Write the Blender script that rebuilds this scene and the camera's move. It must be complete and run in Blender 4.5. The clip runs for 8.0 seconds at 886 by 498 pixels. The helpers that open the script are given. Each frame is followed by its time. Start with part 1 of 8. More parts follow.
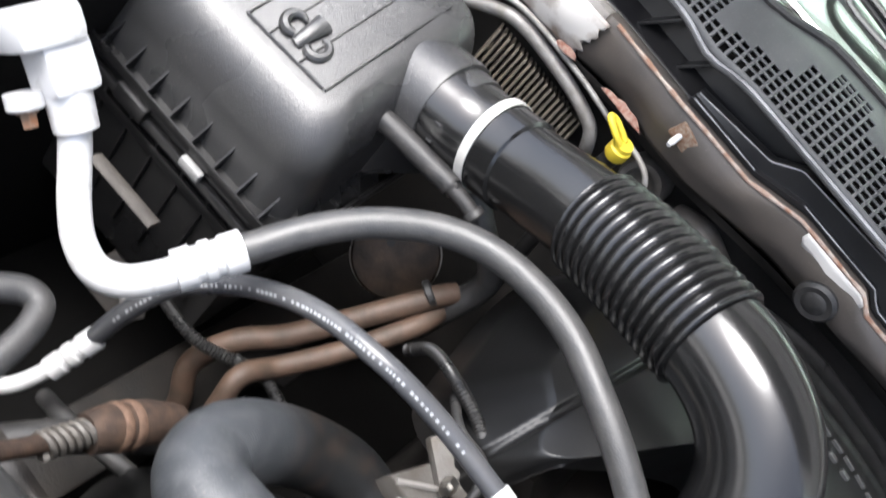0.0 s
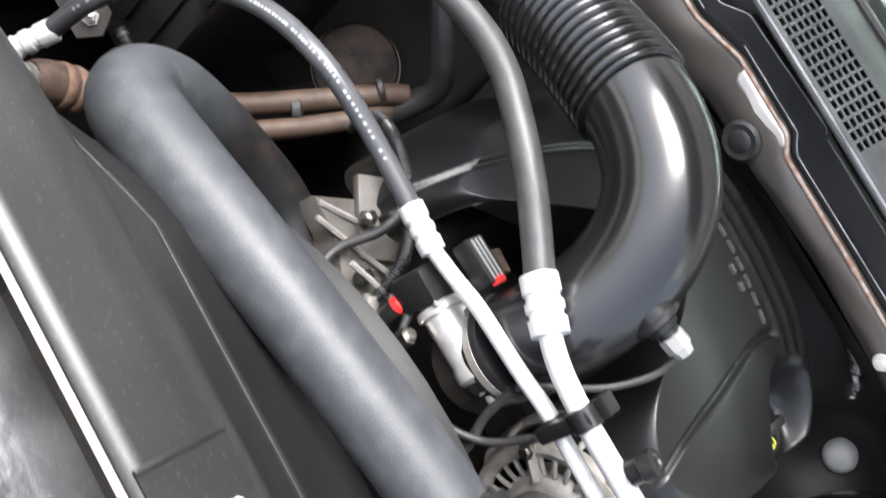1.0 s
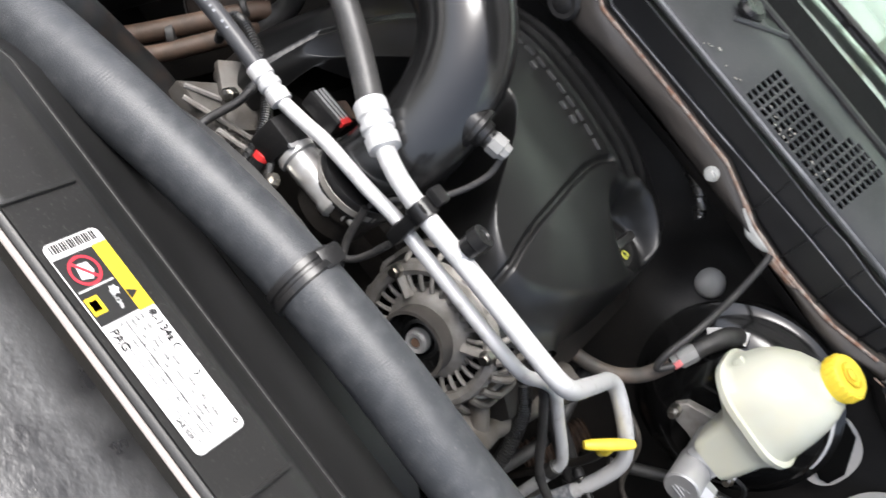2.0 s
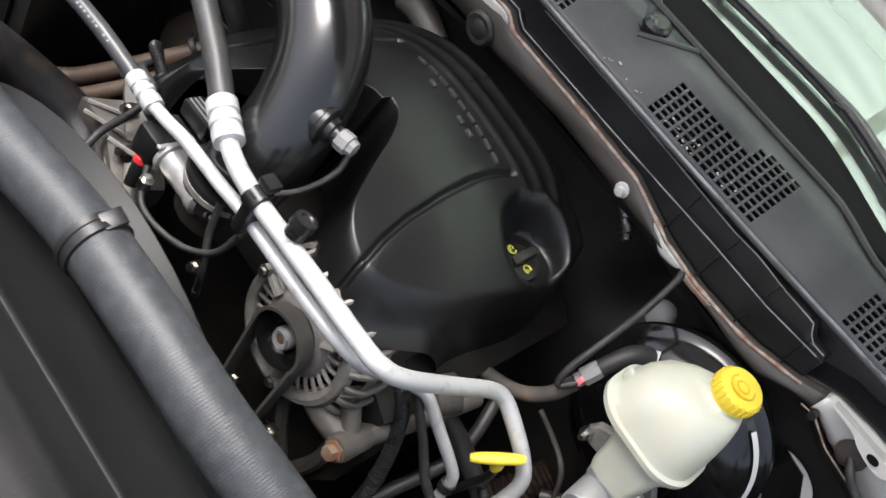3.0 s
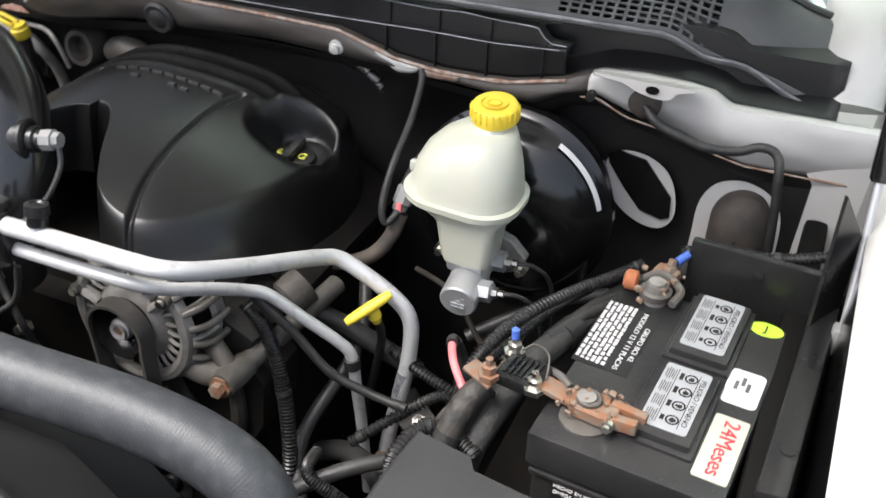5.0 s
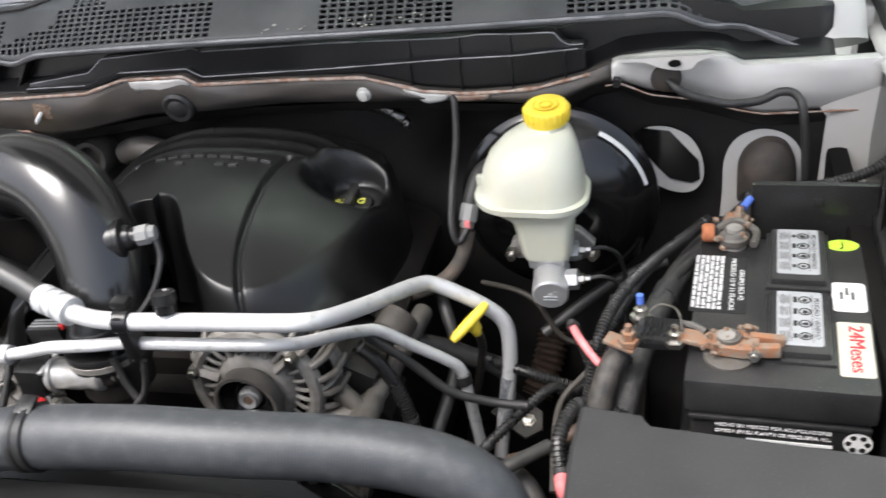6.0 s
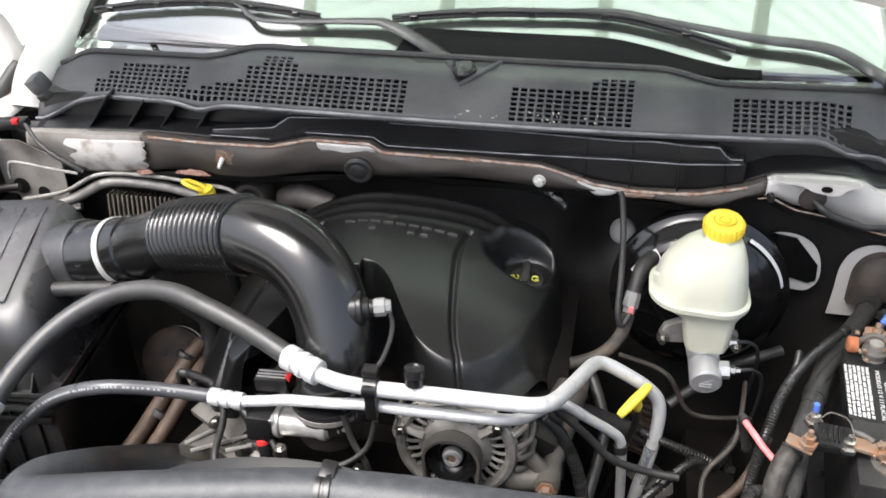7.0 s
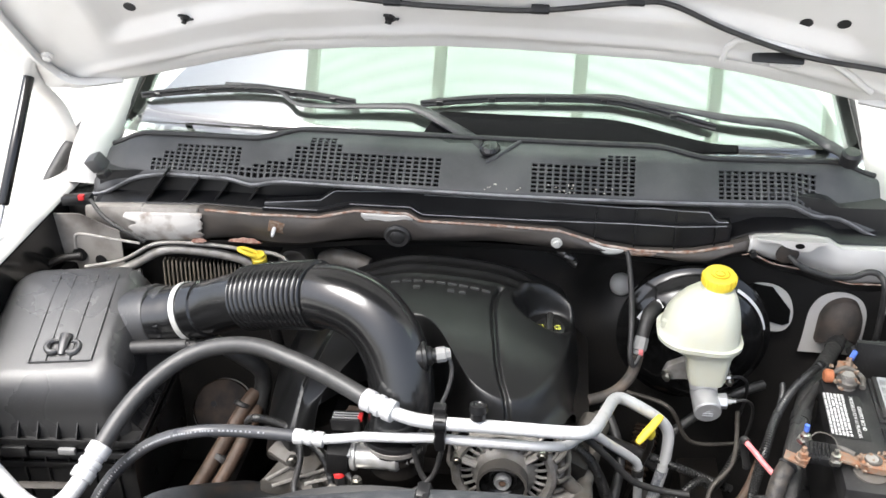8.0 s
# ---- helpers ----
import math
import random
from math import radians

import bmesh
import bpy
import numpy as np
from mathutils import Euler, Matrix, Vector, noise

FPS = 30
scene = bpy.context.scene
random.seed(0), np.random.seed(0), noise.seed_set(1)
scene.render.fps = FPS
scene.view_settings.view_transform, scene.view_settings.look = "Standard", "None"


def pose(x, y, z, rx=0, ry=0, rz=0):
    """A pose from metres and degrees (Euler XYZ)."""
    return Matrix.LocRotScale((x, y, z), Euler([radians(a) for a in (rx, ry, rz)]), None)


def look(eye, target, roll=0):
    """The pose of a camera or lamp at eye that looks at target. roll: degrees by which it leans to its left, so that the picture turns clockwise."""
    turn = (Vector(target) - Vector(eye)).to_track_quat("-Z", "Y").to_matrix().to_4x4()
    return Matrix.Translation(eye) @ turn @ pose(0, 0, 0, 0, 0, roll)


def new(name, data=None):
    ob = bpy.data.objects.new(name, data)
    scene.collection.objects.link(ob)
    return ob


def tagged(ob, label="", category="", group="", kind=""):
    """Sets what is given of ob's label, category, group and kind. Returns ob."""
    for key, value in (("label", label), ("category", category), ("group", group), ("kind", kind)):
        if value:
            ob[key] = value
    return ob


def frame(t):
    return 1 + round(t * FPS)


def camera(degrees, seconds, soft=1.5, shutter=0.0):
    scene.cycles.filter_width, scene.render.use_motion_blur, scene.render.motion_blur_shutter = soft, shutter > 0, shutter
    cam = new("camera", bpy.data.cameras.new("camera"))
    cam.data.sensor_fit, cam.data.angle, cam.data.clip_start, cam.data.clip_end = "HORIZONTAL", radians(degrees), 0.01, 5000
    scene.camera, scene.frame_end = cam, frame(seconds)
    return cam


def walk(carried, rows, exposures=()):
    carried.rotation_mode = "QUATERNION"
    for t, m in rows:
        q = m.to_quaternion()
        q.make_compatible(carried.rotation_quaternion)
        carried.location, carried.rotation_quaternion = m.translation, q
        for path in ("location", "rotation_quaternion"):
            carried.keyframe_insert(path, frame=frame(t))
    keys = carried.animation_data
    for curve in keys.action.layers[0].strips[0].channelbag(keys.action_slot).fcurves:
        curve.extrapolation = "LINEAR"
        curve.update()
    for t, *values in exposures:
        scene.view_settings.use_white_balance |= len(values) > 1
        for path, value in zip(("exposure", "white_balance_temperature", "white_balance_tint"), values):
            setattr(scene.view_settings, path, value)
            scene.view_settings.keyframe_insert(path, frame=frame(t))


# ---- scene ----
# camera
cam = camera(50.0, 8.0, soft=1.5, shutter=0.3)
PATH = [
    (0, (-0.337, -0.601, 1.647), (-0.521, 0.912, 0.351), 47.6),
    (0.5, (-0.252, -0.651, 1.604), (-0.369, 0.871, 0.311), 55.5),
    (1, (-0.105, -0.691, 1.581), (-0.258, 0.858, 0.325), 57.2),
    (1.5, (-0.011, -0.719, 1.631), (-0.099, 0.796, 0.327), 54.3),
    (2, (0.117, -0.789, 1.653), (-0.016, 0.805, 0.453), 49.1),
    (2.2, (0.175, -0.808, 1.687), (0.003, 0.796, 0.505), 47.4),
    (3.3, (0.475, -0.595, 1.785), (-0.119, 0.831, 0.515), 38.2),
    (3.5, (0.517, -0.576, 1.78), (-0.09, 0.832, 0.495), 35.6),
    (4, (0.647, -0.563, 1.75), (0.009, 0.84, 0.475), 26.5),
    (4.5, (0.782, -0.596, 1.7), (0.098, 0.853, 0.503), 13.5),
    (4.7, (0.813, -0.62, 1.673), (0.129, 0.861, 0.516), 8.4),
    (5.8, (0.71, -0.772, 1.674), (0.171, 0.835, 0.612), -9.8),
    (6, (0.629, -0.805, 1.682), (0.134, 0.829, 0.641), -9.0),
    (6.5, (0.431, -0.867, 1.77), (0.017, 0.774, 0.706), -4.9),
    (7, (0.295, -0.937, 1.903), (-0.047, 0.714, 0.828), -0.8),
    (7.5, (0.236, -1.043, 1.994), (-0.066, 0.646, 0.968), 0.7),
    (8, (0.153, -1.157, 2.032), (-0.06, 0.573, 1.052), 0.4),
]
# stops and white balance that the film's own camera gives on the way
STOPS = [(0.0, 1.86, 6190, 10), (0.5, 2.02, 6190, 10), (1.0, 2.02, 6240, 10), (1.5, 1.78, 6240, 10), (2.0, 1.43, 6340, 10), (3.5, 1.22, 6390, 10), (4.5, 1.3, 6390, 10), (6.0, 1.37, 6340, 10), (7.0, 1.45, 6390, 10), (8.0, 1.58, 6340, 9)]
walk(cam, [(t, look(eye, target, roll)) for t, eye, target, roll in PATH], STOPS)

# hazy daylight: a bright veiled sun ahead of the truck on the passenger side
SUN_ELEVATION, SUN_AZIMUTH = 64.0, 222.0
world = bpy.data.worlds.new("sky")
world.use_nodes = True
scene.world = world
sky = world.node_tree.nodes.new("ShaderNodeTexSky")
sky.sky_type, sky.sun_disc = "NISHITA", False
sky.sun_elevation = radians(SUN_ELEVATION)
sky.sun_rotation = radians(90 - SUN_AZIMUTH)
sky.air_density, sky.dust_density, sky.ozone_density = 0.8, 5.5, 0.5
background = world.node_tree.nodes["Background"]
haze = world.node_tree.nodes.new("ShaderNodeHueSaturation")
haze.inputs["Saturation"].default_value = 0.6
world.node_tree.links.new(sky.outputs[0], haze.inputs["Color"])
world.node_tree.links.new(haze.outputs[0], background.inputs[0])
background.inputs[1].default_value = 0.15
sun_data = bpy.data.lights.new("sun", "SUN")
sun_data.energy, sun_data.angle, sun_data.color = 1.5, radians(36), (1.0, 0.985, 0.955)
sun = new("sun", sun_data)
a, e = radians(SUN_AZIMUTH), radians(SUN_ELEVATION)
sun.matrix_world = look((0, 0, 8), (-8 * math.cos(a) * math.cos(e), -8 * math.sin(a) * math.cos(e), 8 - 8 * math.sin(e)))


# materials
def mat(name, colour, rough=0.5, metal=0.0, second=None, scale=20.0, mix=0.5, bump=0.0, bump_scale=200.0, rough_var=0.1, coat=0.0, spec=0.5, patchy=(0.35, 0.65), dust=None):
    """A surface with two scales of variation: broad stains of a second colour, and fine grain in bump and gloss."""
    m = bpy.data.materials.new(name)
    m.use_nodes = True
    nt = m.node_tree
    n, l = nt.nodes, nt.links
    b = n["Principled BSDF"]
    b.inputs["Metallic"].default_value = metal
    b.inputs["Coat Weight"].default_value = coat
    b.inputs["Coat Roughness"].default_value = 0.12
    b.inputs["Specular IOR Level"].default_value = spec
    tc = n.new("ShaderNodeTexCoord")
    broad = n.new("ShaderNodeTexNoise")
    broad.inputs["Scale"].default_value, broad.inputs["Detail"].default_value = scale, 6.0
    l.new(tc.outputs["Object"], broad.inputs["Vector"])
    ramp = n.new("ShaderNodeMapRange")
    ramp.inputs["From Min"].default_value, ramp.inputs["From Max"].default_value = patchy
    ramp.inputs["To Max"].default_value = mix
    l.new(broad.outputs["Fac"], ramp.inputs["Value"])
    mx = n.new("ShaderNodeMix")
    mx.data_type = "RGBA"
    second = second or tuple(c * 0.7 for c in colour)
    mx.inputs["A"].default_value, mx.inputs["B"].default_value = (*colour, 1), (*second, 1)
    l.new(ramp.outputs["Result"], mx.inputs["Factor"])
    # pale specks of dust on dark, non-metal surfaces
    dust = (0.3 if sum(colour) < 0.25 and metal < 0.2 else 0.0) if dust is None else dust
    shade = mx.outputs["Result"]
    if dust:
        speck = n.new("ShaderNodeTexNoise")
        speck.inputs["Scale"].default_value, speck.inputs["Detail"].default_value, speck.inputs["Roughness"].default_value = 330.0, 6.0, 0.7
        l.new(tc.outputs["Object"], speck.inputs["Vector"])
        sr = n.new("ShaderNodeMapRange")
        sr.inputs["From Min"].default_value, sr.inputs["From Max"].default_value = 0.58, 0.74
        sr.inputs["To Max"].default_value = dust
        l.new(speck.outputs["Fac"], sr.inputs["Value"])
        dm = n.new("ShaderNodeMix")
        dm.data_type = "RGBA"
        dm.inputs["B"].default_value = (0.20, 0.185, 0.17, 1)
        l.new(sr.outputs["Result"], dm.inputs["Factor"])
        l.new(shade, dm.inputs["A"])
        shade = dm.outputs["Result"]
    l.new(shade, b.inputs["Base Color"])
    fine = n.new("ShaderNodeTexNoise")
    fine.inputs["Scale"].default_value, fine.inputs["Detail"].default_value = bump_scale, 3.0
    l.new(tc.outputs["Object"], fine.inputs["Vector"])
    rr = n.new("ShaderNodeMapRange")
    rr.inputs["To Min"].default_value, rr.inputs["To Max"].default_value = max(0.02, rough - rough_var), min(1.0, rough + rough_var)
    l.new(broad.outputs["Fac"], rr.inputs["Value"])
    l.new(rr.outputs["Result"], b.inputs["Roughness"])
    if bump:
        bp = n.new("ShaderNodeBump")
        bp.inputs["Strength"].default_value, bp.inputs["Distance"].default_value = bump, 0.002
        l.new(fine.outputs["Fac"], bp.inputs["Height"])
        l.new(bp.outputs["Normal"], b.inputs["Normal"])
    return m


BLACK_PLASTIC = mat("black_plastic", (0.010, 0.010, 0.0105), 0.3, second=(0.022, 0.021, 0.02), scale=9, bump=0.06, bump_scale=900)
COVER_PLASTIC = mat("satin_black_plastic", (0.0062, 0.0062, 0.0063), 0.34, second=(0.009, 0.009, 0.0088), scale=5, bump=0.05, bump_scale=900, rough_var=0.05, spec=0.5, dust=0.05)
SHROUD_PLASTIC = mat("dull_black_shroud", (0.0095, 0.0095, 0.0095), 0.46, second=(0.015, 0.0148, 0.0145), scale=8, bump=0.05, bump_scale=500, spec=0.33, dust=0.05)
BOX_PLASTIC = mat("grained_black_plastic", (0.030, 0.030, 0.0305), 0.29, second=(0.042, 0.0415, 0.041), scale=6, bump=0.28, bump_scale=700, spec=0.75)
DUCT_PLASTIC = mat("glossy_black_duct", (0.008, 0.008, 0.0082), 0.2, second=(0.015, 0.015, 0.015), scale=7, bump=0.02, bump_scale=400, rough_var=0.05, spec=0.8, dust=0.1)
LINER = mat("dark_fibre_liner", (0.02, 0.02, 0.02), 0.9, second=(0.03, 0.03, 0.03), scale=30, bump=0.3, bump_scale=400)
GREY_PLASTIC = mat("dusty_dark_grey_plastic", (0.014, 0.014, 0.0138), 0.34, second=(0.022, 0.0215, 0.021), scale=6, mix=0.7, bump=0.05, bump_scale=900)
COWL_PLASTIC = mat("weathered_cowl_plastic", (0.038, 0.039, 0.041), 0.48, second=(0.095, 0.095, 0.096), scale=7, mix=0.8, bump=0.12, bump_scale=600)
FUSE_PLASTIC = mat("matte_charcoal_plastic", (0.026, 0.026, 0.027), 0.55, second=(0.038, 0.038, 0.038), scale=14, bump=0.08, bump_scale=1200)
WORN_AND_GLINT_BEAD = mat("pale_worn_plastic_edge", (0.30, 0.30, 0.31), 0.4, second=(0.12, 0.12, 0.125), scale=25, mix=0.9)
PLENUM_PLASTIC = mat("black_plenum_plastic", (0.006, 0.006, 0.007), 0.36, second=(0.014, 0.014, 0.014), scale=15, bump=0.03, dust=0.06)
RUBBER = mat("black_rubber", (0.018, 0.018, 0.018), 0.5, second=(0.045, 0.042, 0.04), scale=60, mix=0.6, bump=0.2, bump_scale=800)
HOSE_RUBBER = mat("dusty_hose_rubber", (0.033, 0.033, 0.033), 0.41, second=(0.06, 0.058, 0.055), scale=55, mix=0.6, bump=0.22, bump_scale=600, spec=0.6)
HOSE_SMOOTH = mat("smooth_hose_rubber", (0.055, 0.057, 0.063), 0.3, second=(0.08, 0.079, 0.078), scale=40, mix=0.5, bump=0.05, bump_scale=700)
RADIATOR_RUBBER = mat("dusty_radiator_hose_rubber", (0.036, 0.039, 0.043), 0.44, second=(0.08, 0.083, 0.087), scale=70, mix=0.5, patchy=(0.46, 0.74), spec=0.5, dust=0.4, bump=0.16, bump_scale=700)
# darker, brown-blotched colour round the outlet end of the hose
nt = RADIATOR_RUBBER.node_tree
bsdf = nt.nodes["Principled BSDF"]
clean = bsdf.inputs["Base Color"].links[0].from_socket
tc = nt.nodes.new("ShaderNodeTexCoord")
far = nt.nodes.new("ShaderNodeVectorMath")
far.operation = "DISTANCE"
far.inputs[1].default_value = (-0.29, -0.04, 0.90)
nt.links.new(tc.outputs["Object"], far.inputs[0])
spread = nt.nodes.new("ShaderNodeMapRange")
spread.inputs["From Min"].default_value, spread.inputs["From Max"].default_value = 0.17, 0.11
spread.inputs["To Max"].default_value = 0.85
nt.links.new(far.outputs["Value"], spread.inputs["Value"])
blot = nt.nodes.new("ShaderNodeTexNoise")
blot.inputs["Scale"].default_value, blot.inputs["Detail"].default_value = 28.0, 5.0
nt.links.new(tc.outputs["Object"], blot.inputs["Vector"])
dark_mix = nt.nodes.new("ShaderNodeMix")
dark_mix.data_type = "RGBA"
dark_mix.inputs["A"].default_value, dark_mix.inputs["B"].default_value = (0.007, 0.007, 0.0068, 1), (0.035, 0.023, 0.016, 1)
edge = nt.nodes.new("ShaderNodeMapRange")
edge.inputs["From Min"].default_value, edge.inputs["From Max"].default_value = 0.48, 0.68
nt.links.new(blot.outputs["Fac"], edge.inputs["Value"])
nt.links.new(edge.outputs["Result"], dark_mix.inputs["Factor"])
toned = nt.nodes.new("ShaderNodeMix")
toned.data_type = "RGBA"
nt.links.new(spread.outputs["Result"], toned.inputs["Factor"])
nt.links.new(clean, toned.inputs["A"])
nt.links.new(dark_mix.outputs["Result"], toned.inputs["B"])
nt.links.new(toned.outputs["Result"], bsdf.inputs["Base Color"])
ALUMINIUM = mat("bright_aluminium_tube", (0.63, 0.63, 0.63), 0.42, metal=0.3, second=(0.3, 0.285, 0.265), scale=70, mix=0.6, bump=0.08, patchy=(0.56, 0.78))
CAST = mat("cast_aluminium", (0.33, 0.315, 0.295), 0.5, metal=0.3, second=(0.2, 0.185, 0.165), scale=50, mix=0.8, bump=0.3, bump_scale=500)
CAST_DIRTY = mat("dirty_cast_aluminium", (0.125, 0.118, 0.109), 0.55, metal=0.25, second=(0.085, 0.074, 0.062), scale=35, mix=0.9, bump=0.3, bump_scale=500)
THROTTLE_CAST = mat("sand_cast_silver", (0.46, 0.46, 0.455), 0.38, metal=0.45, second=(0.3, 0.285, 0.26), scale=45, mix=0.8, bump=0.12, bump_scale=700)
CRUST = mat("pale_brown_corrosion", (0.26, 0.21, 0.16), 0.85, second=(0.16, 0.08, 0.045), scale=200, mix=1.0, bump=0.5, bump_scale=700)
MACHINED = mat("machined_aluminium", (0.55, 0.55, 0.55), 0.36, metal=0.6, second=(0.45, 0.45, 0.45), scale=60, bump=0.08, bump_scale=600)
STEEL = mat("zinc_plated_steel", (0.6, 0.58, 0.54), 0.3, metal=1.0, second=(0.4, 0.37, 0.32), scale=90)
BRIGHT_BAND = mat("bright_zinc_band", (0.66, 0.65, 0.62), 0.38, metal=0.35, second=(0.5, 0.48, 0.44), scale=90)
BELT = mat("worn_grey_belt", (0.055, 0.05, 0.045), 0.65, second=(0.085, 0.077, 0.068), scale=40, mix=0.7, bump=0.1)
SOOT_CAST = mat("sooty_cast_iron", (0.075, 0.067, 0.058), 0.65, metal=0.1, second=(0.035, 0.03, 0.026), scale=22, mix=0.9, bump=0.4, bump_scale=300)
LOOM = mat("ribbed_black_conduit", (0.012, 0.012, 0.012), 0.3, second=(0.03, 0.029, 0.028), scale=50, mix=0.6)
RUST = mat("rusty_steel", (0.15, 0.092, 0.062), 0.75, metal=0.2, second=(0.085, 0.05, 0.034), scale=120, mix=0.9, bump=0.4, bump_scale=600)
RUST_DARK = mat("dark_rust", (0.07, 0.042, 0.028), 0.75, metal=0.2, second=(0.03, 0.02, 0.015), scale=90, mix=0.9, bump=0.4, bump_scale=600)
BROWN_TUBE = mat("rust_brown_painted_tube", (0.09, 0.056, 0.038), 0.6, second=(0.045, 0.03, 0.021), scale=40, mix=0.8, bump=0.1)
COPPER_CLAMP = mat("corroded_copper_clamp", (0.28, 0.125, 0.062), 0.65, metal=0.25, second=(0.22, 0.18, 0.14), scale=90, mix=1.0, bump=0.4, bump_scale=700)
DARK_BROWN = mat("sooty_brown_metal", (0.065, 0.042, 0.027), 0.45, metal=0.4, second=(0.02, 0.016, 0.012), scale=30, mix=0.9, bump=0.2)
DARK_METAL = mat("oily_dark_metal", (0.014, 0.013, 0.012), 0.5, metal=0.3, second=(0.028, 0.023, 0.019), scale=25, mix=0.8, bump=0.25, bump_scale=300)
BLACK_PAINT = mat("gloss_black_paint", (0.006, 0.006, 0.006), 0.16, second=(0.01, 0.01, 0.01), scale=8, rough_var=0.06, coat=0.3, dust=0.06)
WHITE_PAINT = mat("white_body_paint", (0.62, 0.61, 0.59), 0.32, second=(0.5, 0.475, 0.44), scale=7, mix=0.6, coat=0.2, bump=0.02)
HOOD_PAINT = mat("clean_white_paint", (0.72, 0.71, 0.69), 0.34, second=(0.64, 0.62, 0.585), scale=5, mix=0.6, coat=0.2, bump=0.02)
DIRTY_WHITE = mat("dirty_white_paint", (0.32, 0.30, 0.275), 0.45, second=(0.10, 0.08, 0.065), scale=13, mix=0.85, bump=0.15, bump_scale=200, patchy=(0.42, 0.68))
PRIMER = mat("dusty_primer_over_paint", (0.050, 0.045, 0.041), 0.5, second=(0.10, 0.085, 0.072), scale=9, mix=0.8, bump=0.1, bump_scale=500)
FLANGE_RUST = mat("flaking_rust_edge", (0.24, 0.13, 0.085), 0.75, second=(0.44, 0.38, 0.33), scale=70, mix=0.9, bump=0.4)
GROMMET = mat("dusty_brown_rubber", (0.07, 0.055, 0.045), 0.7, second=(0.035, 0.032, 0.03), scale=30, mix=0.9, bump=0.2)
SCUFFED_WHITE = mat("scuffed_white_paint", (0.55, 0.53, 0.5), 0.4, second=(0.2, 0.15, 0.115), scale=22, mix=0.9, bump=0.1, bump_scale=200, patchy=(0.5, 0.66))
FLAKE_RED = mat("red_brown_rust_flake", (0.22, 0.085, 0.055), 0.8, second=(0.36, 0.27, 0.22), scale=160, mix=0.8, bump=0.5)
FIREWALL = mat("dark_firewall_paint", (0.010, 0.0097, 0.0093), 0.55, second=(0.024, 0.021, 0.019), scale=12, mix=0.8, bump=0.15, bump_scale=300, dust=0.15)
PALE_SEALER = mat("pale_grey_seam_sealer", (0.6, 0.6, 0.57), 0.6, second=(0.45, 0.44, 0.41), scale=30, bump=0.1)
YELLOW = mat("yellow_plastic", (0.80, 0.62, 0.055), 0.45, second=(0.72, 0.52, 0.03), scale=50)
RESERVOIR = mat("milky_reservoir_plastic", (0.50, 0.515, 0.44), 0.34, second=(0.50, 0.46, 0.34), scale=14, mix=0.5, rough_var=0.05)
RESERVOIR.node_tree.nodes["Principled BSDF"].inputs["Subsurface Weight"].default_value = 0.35
RESERVOIR.node_tree.nodes["Principled BSDF"].inputs["Subsurface Radius"].default_value = (0.02, 0.02, 0.014)
CONNECTOR_GREY = mat("grey_connector_plastic", (0.25, 0.25, 0.245), 0.5, second=(0.19, 0.19, 0.185), scale=80)
RED_PLASTIC = mat("red_plastic", (0.6, 0.03, 0.03), 0.45)
PINK_CABLE = mat("faded_pink_red_cable", (0.75, 0.16, 0.17), 0.45, second=(0.8, 0.3, 0.3), scale=60)
BLUE_PLASTIC = mat("blue_terminal_paint", (0.08, 0.16, 0.55), 0.5)
BATTERY = mat("battery_black_case", (0.013, 0.013, 0.014), 0.38, second=(0.03, 0.029, 0.028), scale=18, mix=0.8, bump=0.08, bump_scale=900)
LABEL_WHITE = mat("white_label", (0.66, 0.655, 0.65), 0.5, second=(0.6, 0.59, 0.58), scale=30)
LABEL_SILVER = mat("silver_grey_label", (0.32, 0.33, 0.34), 0.45, second=(0.27, 0.27, 0.28), scale=60)
LABEL_YELLOW = mat("yellow_label", (0.85, 0.6, 0.02), 0.5)
LABEL_RED = mat("red_ink", (0.55, 0.03, 0.05), 0.5)
LABEL_GREEN = mat("fluorescent_green_sticker", (0.5, 0.8, 0.06), 0.5)
INK = mat("black_ink", (0.012, 0.012, 0.012), 0.5, dust=0.06)
INK_GREY = mat("grey_ink", (0.10, 0.10, 0.10), 0.5)
FOIL = mat("crumpled_foil", (0.15, 0.147, 0.143), 0.3, metal=0.9, second=(0.3, 0.28, 0.26), scale=60, bump=0.9, bump_scale=120)
RADIATOR = mat("dusty_fin_brown", (0.13, 0.11, 0.08), 0.7, second=(0.07, 0.06, 0.05), scale=40, mix=0.8)
CONCRETE = mat("pale_concrete", (0.5, 0.49, 0.46), 0.85, second=(0.4, 0.39, 0.37), scale=2, bump=0.1)
# near-black for the underbody and for surfaces that stand in for shade
UNDERBODY_AND_SHADE = mat("underbody_black", (0.006, 0.0056, 0.0052), 0.8, scale=6, spec=0.12, dust=0.06)
PLASTIC_CHROME_EDGE = mat("pale_worn_trim", (0.34, 0.31, 0.285), 0.4, second=(0.45, 0.38, 0.34), scale=50)
WIPER_BLACK = mat("chalky_black_wiper_paint", (0.016, 0.016, 0.017), 0.45, second=(0.05, 0.05, 0.051), scale=30, mix=0.7, bump=0.06)
FRONT_BLACK = mat("wet_look_black_paint", (0.02, 0.02, 0.021), 0.3, second=(0.1, 0.1, 0.1), scale=24, mix=0.5, bump=0.35, bump_scale=160)

